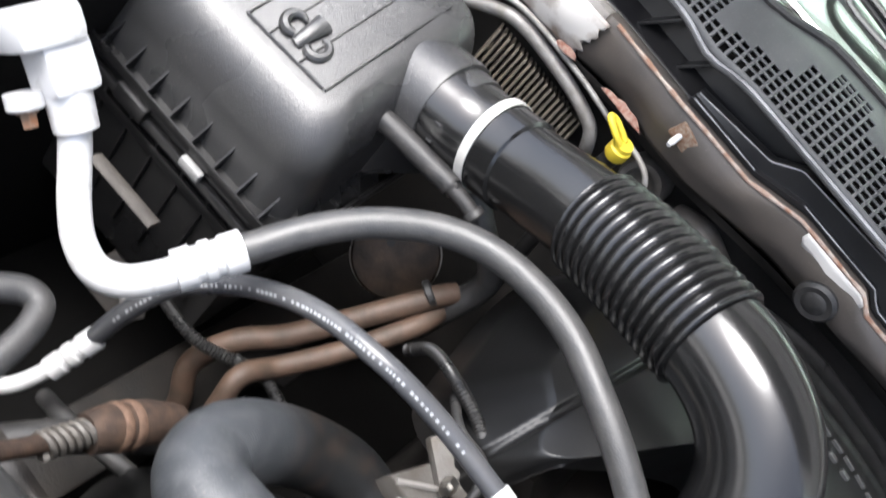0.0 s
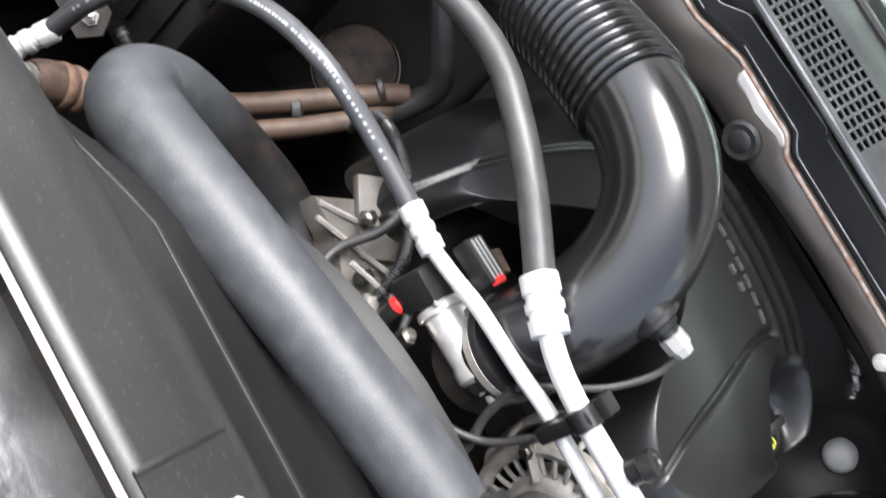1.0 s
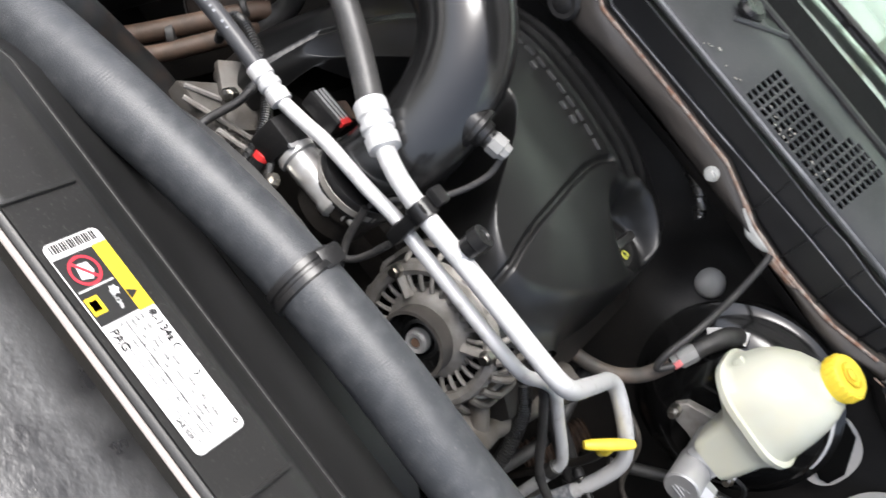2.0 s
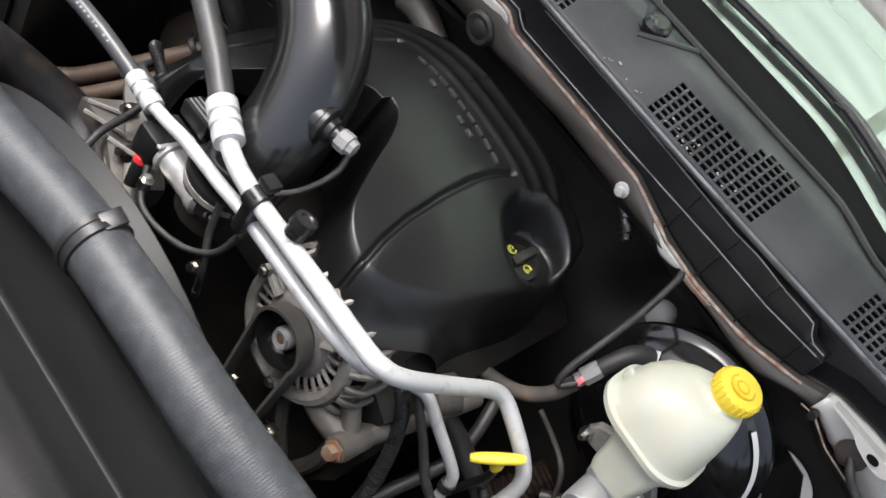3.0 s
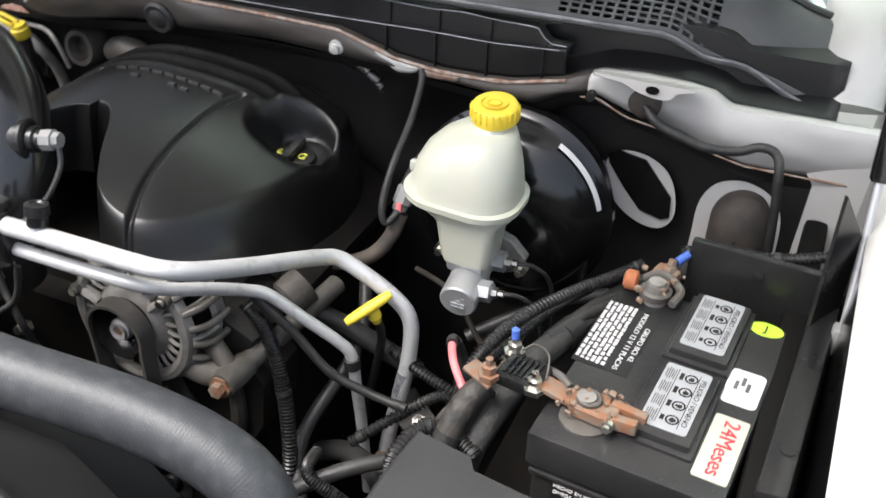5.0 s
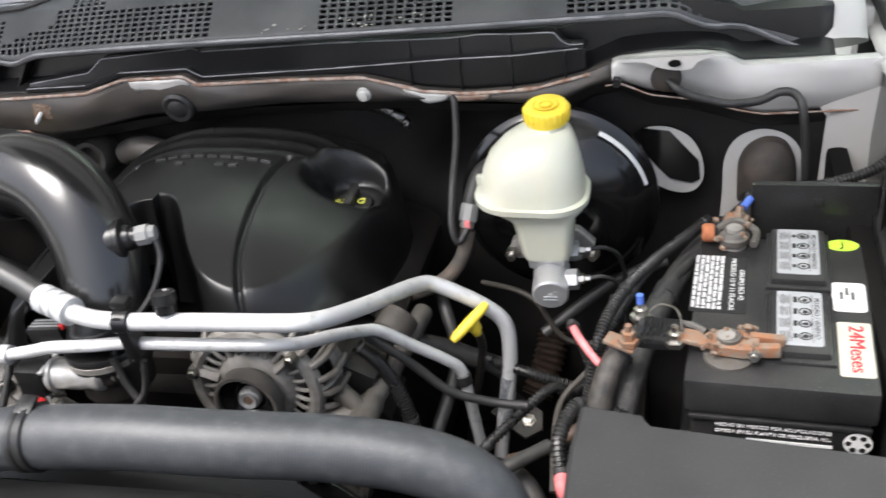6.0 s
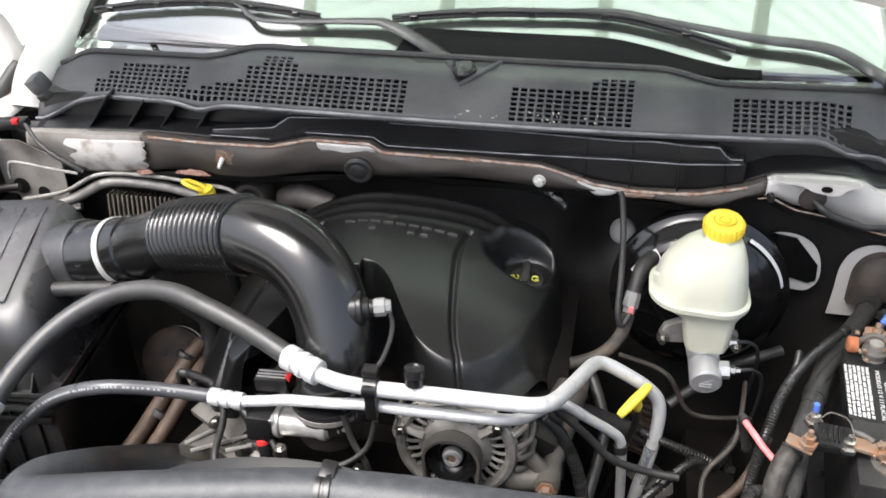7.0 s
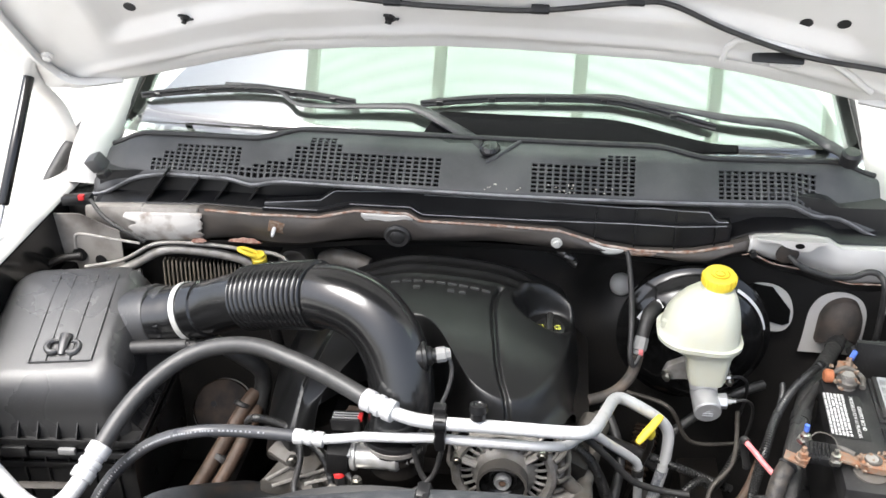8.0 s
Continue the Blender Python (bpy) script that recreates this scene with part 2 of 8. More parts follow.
GLASS = bpy.data.materials.new("windscreen_glass")
GLASS.use_nodes = True
gb = GLASS.node_tree.nodes["Principled BSDF"]
gb.inputs["Base Color"].default_value = (0.85, 0.95, 0.9, 1)
gb.inputs["Roughness"].default_value = 0.015
gb.inputs["IOR"].default_value = 1.52
gb.inputs["Transmission Weight"].default_value = 1.0
gb.inputs["Coat Weight"].default_value = 1.0
gb.inputs["Coat IOR"].default_value = 2.3
gb.inputs["Coat Roughness"].default_value = 0.02

SHEET = bpy.data.materials.new("pale_green_translucent_sheet")
SHEET.use_nodes = True
nt = SHEET.node_tree
pb = nt.nodes["Principled BSDF"]
pb.inputs["Base Color"].default_value = (0.84, 0.86, 0.80, 1)
pb.inputs["Roughness"].default_value = 0.6
tl = nt.nodes.new("ShaderNodeBsdfTranslucent")
tl.inputs[0].default_value = (0.88, 0.97, 0.90, 1)
ms = nt.nodes.new("ShaderNodeMixShader")
ms.inputs[0].default_value = 0.88
nt.links.new(pb.outputs[0], ms.inputs[1])
nt.links.new(tl.outputs[0], ms.inputs[2])
nt.links.new(ms.outputs[0], nt.nodes["Material Output"].inputs["Surface"])

RAFTER = SHEET.copy()
RAFTER.name = "pale_frosted_rafter"
RAFTER.node_tree.nodes["Mix Shader"].inputs[0].default_value = 0.42
FRIT = mat("matte_black_frit", (0.005, 0.005, 0.0055), 0.7, second=(0.008, 0.008, 0.008), scale=20, spec=0.06, dust=0.06)


# mesh building
class Mesh:
    """Vertices and faces gathered piece by piece."""

    def __init__(self):
        self.v, self.f = [], []

    def add(self, verts, faces):
        k = len(self.v)
        self.v += [tuple(p) for p in verts]
        self.f += [tuple(i + k for i in f) for f in faces]
        return self

    def bm(self, b, m=None):
        b.verts.index_update()
        self.add([(m @ p.co if m else p.co.copy()) for p in b.verts], [[p.index for p in f.verts] for f in b.faces])
        b.free()
        return self

    def box(self, centre, size, bevel=0.0, rot=(0, 0, 0), seg=2):
        b = bmesh.new()
        bmesh.ops.create_cube(b, size=1.0)
        bmesh.ops.scale(b, vec=size, verts=b.verts)
        if bevel:
            bmesh.ops.bevel(b, geom=b.edges[:] + b.verts[:], offset=min(bevel, min(size) * 0.49), segments=seg, affect="EDGES", profile=0.6)
        return self.bm(b, pose(*centre, *rot))

    def sweep(self, points, radius, seg=16, fine=8, caps=True, flat=1.0, closed_path=False):
        """A round bar along a smooth line. radius: a number or one for each point."""
        pts = [Vector(p) for p in points]
        rad = radius if isinstance(radius, (list, tuple)) else [radius] * len(pts)
        line, rr = [], []
        for i in range(len(pts) - 1):
            p0, p1, p2, p3 = pts[max(i - 1, 0)], pts[i], pts[i + 1], pts[min(i + 2, len(pts) - 1)]
            for s in range(fine):
                t = s / fine
                line.append(0.5 * ((2 * p1) + (p2 - p0) * t + (2 * p0 - 5 * p1 + 4 * p2 - p3) * t * t + (3 * p1 - p0 - 3 * p2 + p3) * t ** 3))
                rr.append(rad[i] + (rad[i + 1] - rad[i]) * t)
        line.append(pts[-1])
        rr.append(rad[-1])
        return self.rings(line, rr, seg, caps, flat)

    def rings(self, line, rr, seg=16, caps=True, flat=1.0):
        verts, faces, side = [], [], None
        for i, p in enumerate(line):
            d = (line[min(i + 1, len(line) - 1)] - line[max(i - 1, 0)])
            d = d.normalized() if d.length > 1e-9 else Vector((0, 0, 1))
            if side is None:
                side = d.cross(Vector((0, 0, 1)))
                if side.length < 0.05:
                    side = d.cross(Vector((0, 1, 0)))
            side = (side - d * side.dot(d)).normalized()
            up = side.cross(d)
            for k in range(seg):
                w = 2 * math.pi * k / seg
                verts.append(p + side * math.cos(w) * rr[i] + up * math.sin(w) * rr[i] * flat)
        for i in range(len(line) - 1):
            for k in range(seg):
                k2 = (k + 1) % seg
                faces.append((i * seg + k, i * seg + k2, (i + 1) * seg + k2, (i + 1) * seg + k))
        if caps:
            faces += [tuple(reversed(range(seg))), tuple(range((len(line) - 1) * seg, len(line) * seg))]
        return self.add(verts, faces)

    def lathe(self, start, end, profile, seg=32, caps=True):
        """A turned piece on the axis from start to end. profile: pairs of (way along the axis in metres, radius)."""
        a, d = Vector(start), (Vector(end) - Vector(start)).normalized()
        side = d.cross(Vector((0, 0, 1)))
        if side.length < 0.05:
            side = d.cross(Vector((0, 1, 0)))
        side.normalize()
        up = side.cross(d)
        verts = [a + d * s + (side * math.cos(2 * math.pi * k / seg) + up * math.sin(2 * math.pi * k / seg)) * r for s, r in profile for k in range(seg)]
        faces = [(i * seg + k, i * seg + (k + 1) % seg, (i + 1) * seg + (k + 1) % seg, (i + 1) * seg + k) for i in range(len(profile) - 1) for k in range(seg)]
        if caps:
            faces += [tuple(reversed(range(seg))), tuple(range((len(profile) - 1) * seg, len(profile) * seg))]
        return self.add(verts, faces)

    def plate(self, outline, thick, m=None, bevel=0.0):
        """A flat plate from an outline of (x, y), laid in the plane z = 0 of the pose m and thick downwards."""
        m = m or Matrix()
        n = len(outline)
        if bevel:
            c = Vector((sum(p[0] for p in outline) / n, sum(p[1] for p in outline) / n))
            inner = [c + (Vector(p) - c) * (1 - bevel / max((Vector(p) - c).length, 1e-6)) for p in outline]
            verts = [m @ Vector((*p, 0)) for p in inner] + [m @ Vector((*p, -bevel)) for p in outline] + [m @ Vector((*p, -thick)) for p in outline]
            faces = [tuple(range(n))] + [(i + n * r, i + n * (r + 1), (i + 1) % n + n * (r + 1), (i + 1) % n + n * r) for r in (0, 1) for i in range(n)] + [tuple(reversed(range(2 * n, 3 * n)))]
        else:
            verts = [m @ Vector((*p, 0)) for p in outline] + [m @ Vector((*p, -thick)) for p in outline]
            faces = [tuple(range(n))] + [(i, i + n, (i + 1) % n + n, (i + 1) % n) for i in range(n)] + [tuple(reversed(range(n, 2 * n)))]
        return self.add(verts, faces)

    def grid(self, nu, nv, fn, keep=None, wrap=False):
        verts = [fn(i / (nu - 1), j / (nv - 1)) for i in range(nu) for j in range(nv)]
        faces = [(i * nv + j, (i + 1) * nv + j, (i + 1) * nv + j + 1, i * nv + j + 1) for i in range(nu - 1) for j in range(nv - 1) if keep is None or keep(i, j)]
        return self.add(verts, faces)


def smooth_step(a, b, x):
    t = min(1.0, max(0.0, (x - a) / (b - a)))
    return t * t * (3 - 2 * t)


def spline(points, n):
    """n points along a smooth line through the points."""
    pts = [Vector(p) for p in points]
    out = []
    for k in range(n):
        u = k / (n - 1) * (len(pts) - 1)
        i = min(int(u), len(pts) - 2)
        t = u - i
        p0, p1, p2, p3 = pts[max(i - 1, 0)], pts[i], pts[i + 1], pts[min(i + 2, len(pts) - 1)]
        out.append(0.5 * ((2 * p1) + (p2 - p0) * t + (2 * p0 - 5 * p1 + 4 * p2 - p3) * t * t + (3 * p1 - p0 - 3 * p2 + p3) * t ** 3))
    return out


def rounded(w, h, r, n=4):
    """The outline of a rounded rectangle about the origin."""
    out = []
    for cx, cy, a0 in ((w / 2 - r, h / 2 - r, 0), (-w / 2 + r, h / 2 - r, 90), (-w / 2 + r, -h / 2 + r, 180), (w / 2 - r, -h / 2 + r, 270)):
        out += [(cx + r * math.cos(radians(a0 + 90 * k / n)), cy + r * math.sin(radians(a0 + 90 * k / n))) for k in range(n + 1)]
    return out


HOMES = {}


def mesh_object(name, m, material, sharp=38, weld=0.0):
    data = bpy.data.meshes.new(name)
    data.from_pydata([tuple(p) for p in m.v], [], m.f)
    data.validate()
    b = bmesh.new()
    b.from_mesh(data)
    if weld:
        bmesh.ops.remove_doubles(b, verts=b.verts, dist=weld)
    bmesh.ops.recalc_face_normals(b, faces=b.faces)
    b.to_mesh(data)
    b.free()
    data.materials.append(material)
    data.shade_smooth()
    data.set_sharp_from_angle(angle=radians(sharp))
    return new(name, data)


def part(name, m, material, parent, label="", sharp=38, weld=0.0):
    ob = mesh_object(name, m, material, sharp, weld)
    ob.parent = parent
    ob.matrix_parent_inverse = Matrix.Translation(-Vector(HOMES.get(parent.name, (0, 0, 0))))
    return tagged(ob, label)


def thing(name, base, label, category, group="", kind=""):
    """An empty at the thing's base, under which its parts hang."""
    ob = new(name)
    ob.location = base
    ob.empty_display_size = 0.02
    HOMES[ob.name] = tuple(base)
    return tagged(ob, label, category, group, kind)


def single(name, m, material, label, category, group="", kind="", sharp=38):
    return tagged(mesh_object(name, m, material, sharp), label, category, group, kind)


def solid(ob, thick, offset=-1):
    s = ob.modifiers.new("thickness", "SOLIDIFY")
    s.thickness, s.offset = thick, offset
    return ob


def lettering(name, text, size, m, material, parent, width=0.0, thick=0.0004):
    """Raised or printed words with the built-in font, as a mesh."""
    c = bpy.data.curves.new(name, "FONT")
    c.body, c.size, c.extrude, c.align_x, c.align_y = text, size, thick, "CENTER", "CENTER"
    t = bpy.data.objects.new(name, c)
    scene.collection.objects.link(t)
    bpy.context.view_layer.update()
    data = bpy.data.meshes.new_from_object(t.evaluated_get(bpy.context.evaluated_depsgraph_get()))
    bpy.data.objects.remove(t)
    bpy.data.curves.remove(c)
    xs = [p.co.x for p in data.vertices]
    k = width / (max(xs) - min(xs)) if width else 1.0
    data.transform(m @ Matrix.Diagonal((k, 1, 1, 1)))
    data.materials.clear()
    data.materials.append(material)
    ob = new(name, data)
    ob.parent = parent
    ob.matrix_parent_inverse = Matrix.Translation(-Vector(HOMES.get(parent.name, (0, 0, 0))))
    return ob


# ---- the setting: ground, carport roof, body shell of the truck ----
single("ground", Mesh().add([(-60, -60, 0), (60, -60, 0), (60, 60, 0), (-60, 60, 0)], [(0, 1, 2, 3)]), CONCRETE, "pale sunlit concrete yard under the truck", "ground", kind="structure")


def carport():
    roof = thing("carport_roof", (1.5, 0, 3.35), "pale green translucent corrugated carport roof on rafters", "roof", kind="structure")
    m = Mesh()
    x0, x1, y0, y1 = ROOF_EDGE, 5.5, 0.3, 3.2
    m.grid(2, 400, lambda u, v: (x0 + (x1 - x0) * u, y0 + (y1 - y0) * v, 3.5 + 0.004 * math.sin(v * 38 * 2 * math.pi)))
    solid(part("sheet", m, SHEET, roof), 0.003)
    for k in range(8):
        x = x0 + 0.05 + k * 0.965
        part("rafter", Mesh().box((x, (y0 + y1) / 2, 3.46), (0.085, y1 - y0, 0.05), 0.004), RAFTER, roof, "pale frosted rafter")
    for x in (2.6, 5.2):
        part("post", Mesh().box((x, 3.1, 1.72), (0.1, 0.1, 3.44), 0.006), PRIMER, roof, "grey steel post")


ROOF_EDGE = -1.47
carport()
# unseen tall wall, added to keep bright sky out of the reflections
single("house_wall", Mesh().box((1.0, 6.6, 3.4), (16.0, 0.2, 6.8)), mat("grey_brown_render", (0.10, 0.09, 0.08), 0.9, second=(0.07, 0.065, 0.06), scale=3, bump=0.3, bump_scale=60), "unseen plain wall added to block the sky behind the truck", "wall", kind="structure")


def lip_y(x):
    return 0.43 + 0.16 * max(0.0, abs(x) - 0.4)


LIP = [(-0.80, 1.136), (-0.657, 1.156), (-0.52, 1.174), (-0.391, 1.182), (-0.285, 1.184), (-0.215, 1.203), (-0.11, 1.204), (-0.088, 1.190), (0.05, 1.191), (0.175, 1.189), (0.225, 1.175), (0.262, 1.164),
       (0.33, 1.157), (0.43, 1.160), (0.50, 1.172), (0.54, 1.186), (0.594, 1.187), (0.65, 1.182), (0.683, 1.175), (0.705, 1.160), (0.77, 1.156), (0.89, 1.150)]
LIP_LOW = [(-0.80, 1.05), (-0.64, 1.078), (-0.45, 1.112), (-0.33, 1.116), (-0.2, 1.134), (-0.05, 1.145), (0.18, 1.147), (0.25, 1.147), (0.32, 1.138), (0.46, 1.130), (0.5, 1.15), (0.54, 1.154), (0.58, 1.132), (0.64, 1.118), (0.70, 1.095), (0.735, 1.085), (0.85, 1.078), (0.89, 1.075)]


def at(line, x):
    for (xa, za), (xb, zb) in zip(line, line[1:]):
        if x <= xb:
            return za + (zb - za) * (x - xa) / (xb - xa)
    return line[-1][1]


def upright(outline, y, thick, m=None):
    """A plate in an upright plane across the truck, from an outline of (x, z), with its face at y."""
    return (m or Mesh()).plate(outline, thick, Matrix(((1, 0, 0, 0), (0, 0, -1, y), (0, 1, 0, 0), (0, 0, 0, 1))))


def firewall():
    wall = thing("firewall", (0, 0.55, 0.5), "dark painted steel firewall behind the engine", "firewall", kind="structure")
    m = Mesh()
    m.grid(70, 30, lambda u, v: (-0.86 + 1.74 * u, 0.534 + 0.006 * noise.noise((u * 9, v * 5, 0.4)) + 0.012 * math.sin(u * 31) * (v > 0.2) + 0.07 * math.exp(-((-0.86 + 1.74 * u - 0.317) / 0.07) ** 2 - ((0.42 + 0.72 * v - 1.0) / 0.06) ** 2), 0.42 + 0.72 * v))
    solid(part("panel", m, FIREWALL, wall), 0.004)
    # the face under the flange leans back to the panel
    m = Mesh()
    m.grid(90, 5, lambda u, v: (-0.8 + 1.68 * u, lip_y(-0.8 + 1.68 * u) + 0.012 + (0.53 - lip_y(-0.8 + 1.68 * u)) * v ** 1.3, at(LIP_LOW, -0.8 + 1.68 * u) - 0.02 * math.sin(v * math.pi) - 0.02 * v))
    part("underside", m, FIREWALL, wall)
    # bare patches, a black blanking plate and the loom grommet at the driver's side
    part("bare_patch", upright([(p.x, p.y) for p in spline([(0.549, 1.015, 0), (0.553, 1.04, 0), (0.575, 1.055, 0), (0.608, 1.053, 0), (0.636, 1.036, 0), (0.652, 1.005, 0), (0.655, 0.968, 0), (0.640, 0.946, 0), (0.612, 0.945, 0), (0.58, 0.962, 0), (0.556, 0.99, 0), (0.549, 1.013, 0)], 44)][:-1], 0.517, 0.002), WHITE_PAINT, wall, "pale bare patch of paint")
    part("blanking_plate", upright([(0.552, 1.046), (0.566, 1.055), (0.606, 1.049), (0.628, 1.023), (0.648, 0.999), (0.650, 0.968), (0.638, 0.962), (0.606, 0.970), (0.580, 1.0), (0.556, 1.033)], 0.513, 0.003), BLACK_PAINT, wall, "gloss black blanking plate")
    arch = spline([(0.680, 0.900, 0), (0.683, 0.946, 0), (0.685, 0.999, 0), (0.701, 1.032, 0), (0.731, 1.046, 0), (0.760, 1.042, 0), (0.782, 1.027, 0), (0.795, 1.001, 0), (0.798, 0.960, 0), (0.798, 0.90, 0)], 30)
    part("bare_patch", upright([(p.x, p.y) for p in reversed(arch)][::-1], 0.517, 0.002), WHITE_PAINT, wall, "pale bare arch of paint round the grommet")
    g = Mesh()
    rim = [(0.704, 0.935), (0.704, 0.975), (0.706, 1.0), (0.719, 1.024), (0.744, 1.036), (0.769, 1.029), (0.784, 1.002), (0.788, 0.97), (0.786, 0.935)]
    rim = [(p.x, p.y) for p in spline([(x, z, 0) for x, z in rim], 34)]
    n = len(rim)
    cx, cz = 0.745, 0.972
    for s0, y0 in ((1.0, 0.516), (0.97, 0.500), (0.8, 0.490), (0.45, 0.480), (0.05, 0.478)):
        g.v += [(cx + (x - cx) * s0, y0, cz + (z - cz) * s0) for x, z in rim]
    g.f += [(i * n + k, i * n + k + 1, (i + 1) * n + k + 1, (i + 1) * n + k) for i in range(4) for k in range(n - 1)]
    part("grommet", g, GROMMET, wall, "dusty brown rubber grommet")
    # white end panel beside the fender
    part("end_panel", upright([(0.815, 0.93), (0.822, 1.069), (0.80, 1.10), (0.905, 1.165), (0.935, 1.10), (0.935, 0.90)], 0.505, 0.003), WHITE_PAINT, wall, "pale body panel beside the fender")
    return wall


firewall()


def cowl_flange():
    lip = thing("cowl_flange", (0, 0.44, 1.1), "dusty body flange with flaking paint and rust along its edge", "flange", kind="structure")

    def strip(x0, x1, n, y_off=0.0):
        m = Mesh()

        def fn(u, v):
            x = x0 + (x1 - x0) * u
            top, low = at(LIP, x), at(LIP_LOW, x)
            y = lip_y(x) + y_off
            if v < 0.25:
                w = v / 0.25
                return (x, y + 0.022 * (1 - w), top + 0.002)
            w = (v - 0.25) / 0.75
            dent = 0.006 * math.sin(x * 23) * w + 0.004 * noise.noise((x * 14, w * 2, 3.1))
            return (x, y - 0.006 * math.sin(w * math.pi) + 0.014 * w * w + dent, top + (low - top) * w)
        m.grid(n, 14, fn)
        return m

    solid(part("flange_face", strip(-0.537, 0.53, 120), PRIMER, lip), 0.002)
    solid(part("flange_end", strip(-0.665, -0.537, 24, -0.002), DIRTY_WHITE, lip, "stained end of the flange"), 0.002)
    # the darker paint of this corner also stands in for shade
    solid(part("flange_corner", strip(-0.80, -0.665, 20, 0.004), DIRTY_WHITE, lip, "stained corner of the flange, coloured darker for shade"), 0.002)
    solid(part("flange_end", strip(0.53, 0.89, 60, -0.002), WHITE_PAINT, lip, "bare white end of the flange beside the brake booster"), 0.002)
    # worn edge, piece by piece
    edge = Mesh()
    line = [Vector((-0.52 + 1.02 * k / 130, lip_y(-0.52 + 1.02 * k / 130) - 0.001, at(LIP, -0.52 + 1.02 * k / 130) + 0.001)) for k in range(131)]
    edge.rings(line, [0.0028 + 0.0018 * noise.noise((p.x * 40, 0, 7)) for p in line], 8)
    part("rust_edge", edge, FLANGE_RUST, lip, "flaking rusty edge")
    # places where the paint has come off
    for x0, x1, drop, mt, lab in ((-0.20, -0.10, 0.02, WHITE_PAINT, "patch of bare white paint"), (0.235, 0.30, 0.012, PALE_SEALER, "pale bare patch"), (0.30, 0.36, 0.01, FLANGE_RUST, "flaked rusty patch")):
        m = Mesh()

        def fn(u, v, x0=x0, x1=x1, drop=drop):
            x = x0 + (x1 - x0) * u
            d = drop * (0.35 + 0.65 * math.sin(u * math.pi) ** 0.5) * (1 + 0.5 * noise.noise((x * 60, 1.5, 0)))
            return (x, lip_y(x) - 0.0055 + 0.003 * v, at(LIP, x) - d * v)
        m.grid(16, 4, fn)
        solid(part("paint_patch", m, mt, lip, lab), 0.001)
    m = Mesh()

    def ragged(u, v):
        z_share = v
        x0 = -0.700 + 0.030 * noise.noise((v * 5, 0, 4)) + 0.02 * v
        x1 = -0.525 + 0.016 * noise.noise((v * 7, 3, 1)) - 0.012 * v
        x = x0 + (x1 - x0) * u
        top, low = at(LIP, x) - 0.004, at(LIP_LOW, x) + 0.006
        dent = 0.006 * math.sin(x * 23) * z_share + 0.004 * noise.noise((x * 14, z_share * 2, 3.1))
        return (x, lip_y(x) - 0.0065 - 0.006 * math.sin(z_share * math.pi) + 0.014 * z_share * z_share + dent, top + (low - top) * z_share)
    m.grid(40, 16, ragged)
    solid(part("paint_patch", m, SCUFFED_WHITE, lip, "ragged patch of bare white paint"), 0.0008)
    # flakes of paint curling away along the lower edge
    for x0, x1, z0, drop in ((-0.565, -0.527, 0.0, 0.012), (-0.48, -0.405, 0.0, 0.010)):
        m = Mesh()

        def flake(u, v, x0=x0, x1=x1, z0=z0, drop=drop):
            x = x0 + (x1 - x0) * u
            h = drop * math.sin(u * math.pi) ** 0.6 * (1 + 0.6 * noise.noise((x * 90, 2.5, 0)))
            return (x, lip_y(x) + 0.006 - 0.006 * v * math.sin(u * math.pi) + 0.002 * noise.noise((x * 150, v * 3, 0)), at(LIP_LOW, x) + z0 + h * (1 - v))
        m.grid(14, 5, flake)
        solid(part("paint_flake", m, FLAKE_RED, lip, "curling rusty flake of paint"), 0.001)
    # stud with its nut, a rubber plug, a body bolt
    part("stud_plate", Mesh().box((-0.369, 0.4255, 1.160), (0.032, 0.006, 0.024), 0.002, (6, 12, 8)), CRUST, lip, "small rusty stud plate")
    part("stud", Mesh().lathe((-0.373, 0.428, 1.160), (-0.373, 0.400, 1.148), [(0, 0.004), (0.02, 0.004), (0.022, 0.003), (0.026, 0.003)], 10), LABEL_WHITE, lip, "white stud tip")
    part("rubber_plug", Mesh().lathe((-0.131, 0.44, 1.158), (-0.131, 0.40, 1.150), [(0, 0.026), (0.014, 0.026), (0.018, 0.022), (0.017, 0.015), (0.02, 0.011), (0.02, 0.0)], 26), RUBBER, lip, "round black rubber plug")
    part("body_bolt", Mesh().lathe((0.174, 0.436, 1.168), (0.174, 0.40, 1.16), [(0, 0.011), (0.012, 0.011), (0.013, 0.007), (0.019, 0.007), (0.02, 0.0)], 12), PALE_SEALER, lip, "bare body bolt")
    low_edge = [Vector((0.52 + 0.36 * k / 40, lip_y(0.52 + 0.36 * k / 40) + 0.002, at(LIP_LOW, 0.52 + 0.36 * k / 40))) for k in range(41)]
    part("rust_edge", Mesh().rings(low_edge, [0.0015 + 0.0011 * noise.noise((p.x * 50, 2, 7)) for p in low_edge], 8), FLANGE_RUST, lip, "rusty lower edge")
    part("clip_hole", Mesh().lathe((0.537, 0.444, 1.163), (0.537, 0.40, 1.16), [(0, 0.006), (0.012, 0.006), (0.012, 0.0)], 12), INK, lip, "dark clip hole")
    part("body_cable", Mesh().sweep([(0.606, 0.452, 1.156), (0.618, 0.440, 1.148), (0.634, 0.438, 1.139), (0.662, 0.438, 1.130), (0.688, 0.438, 1.124), (0.727, 0.445, 1.124), (0.752, 0.448, 1.134), (0.773, 0.445, 1.130), (0.782, 0.428, 1.108), (0.790, 0.43, 1.011), (0.79, 0.44, 0.93)], 0.006, 10), RUBBER, lip, "black cable along the flange")
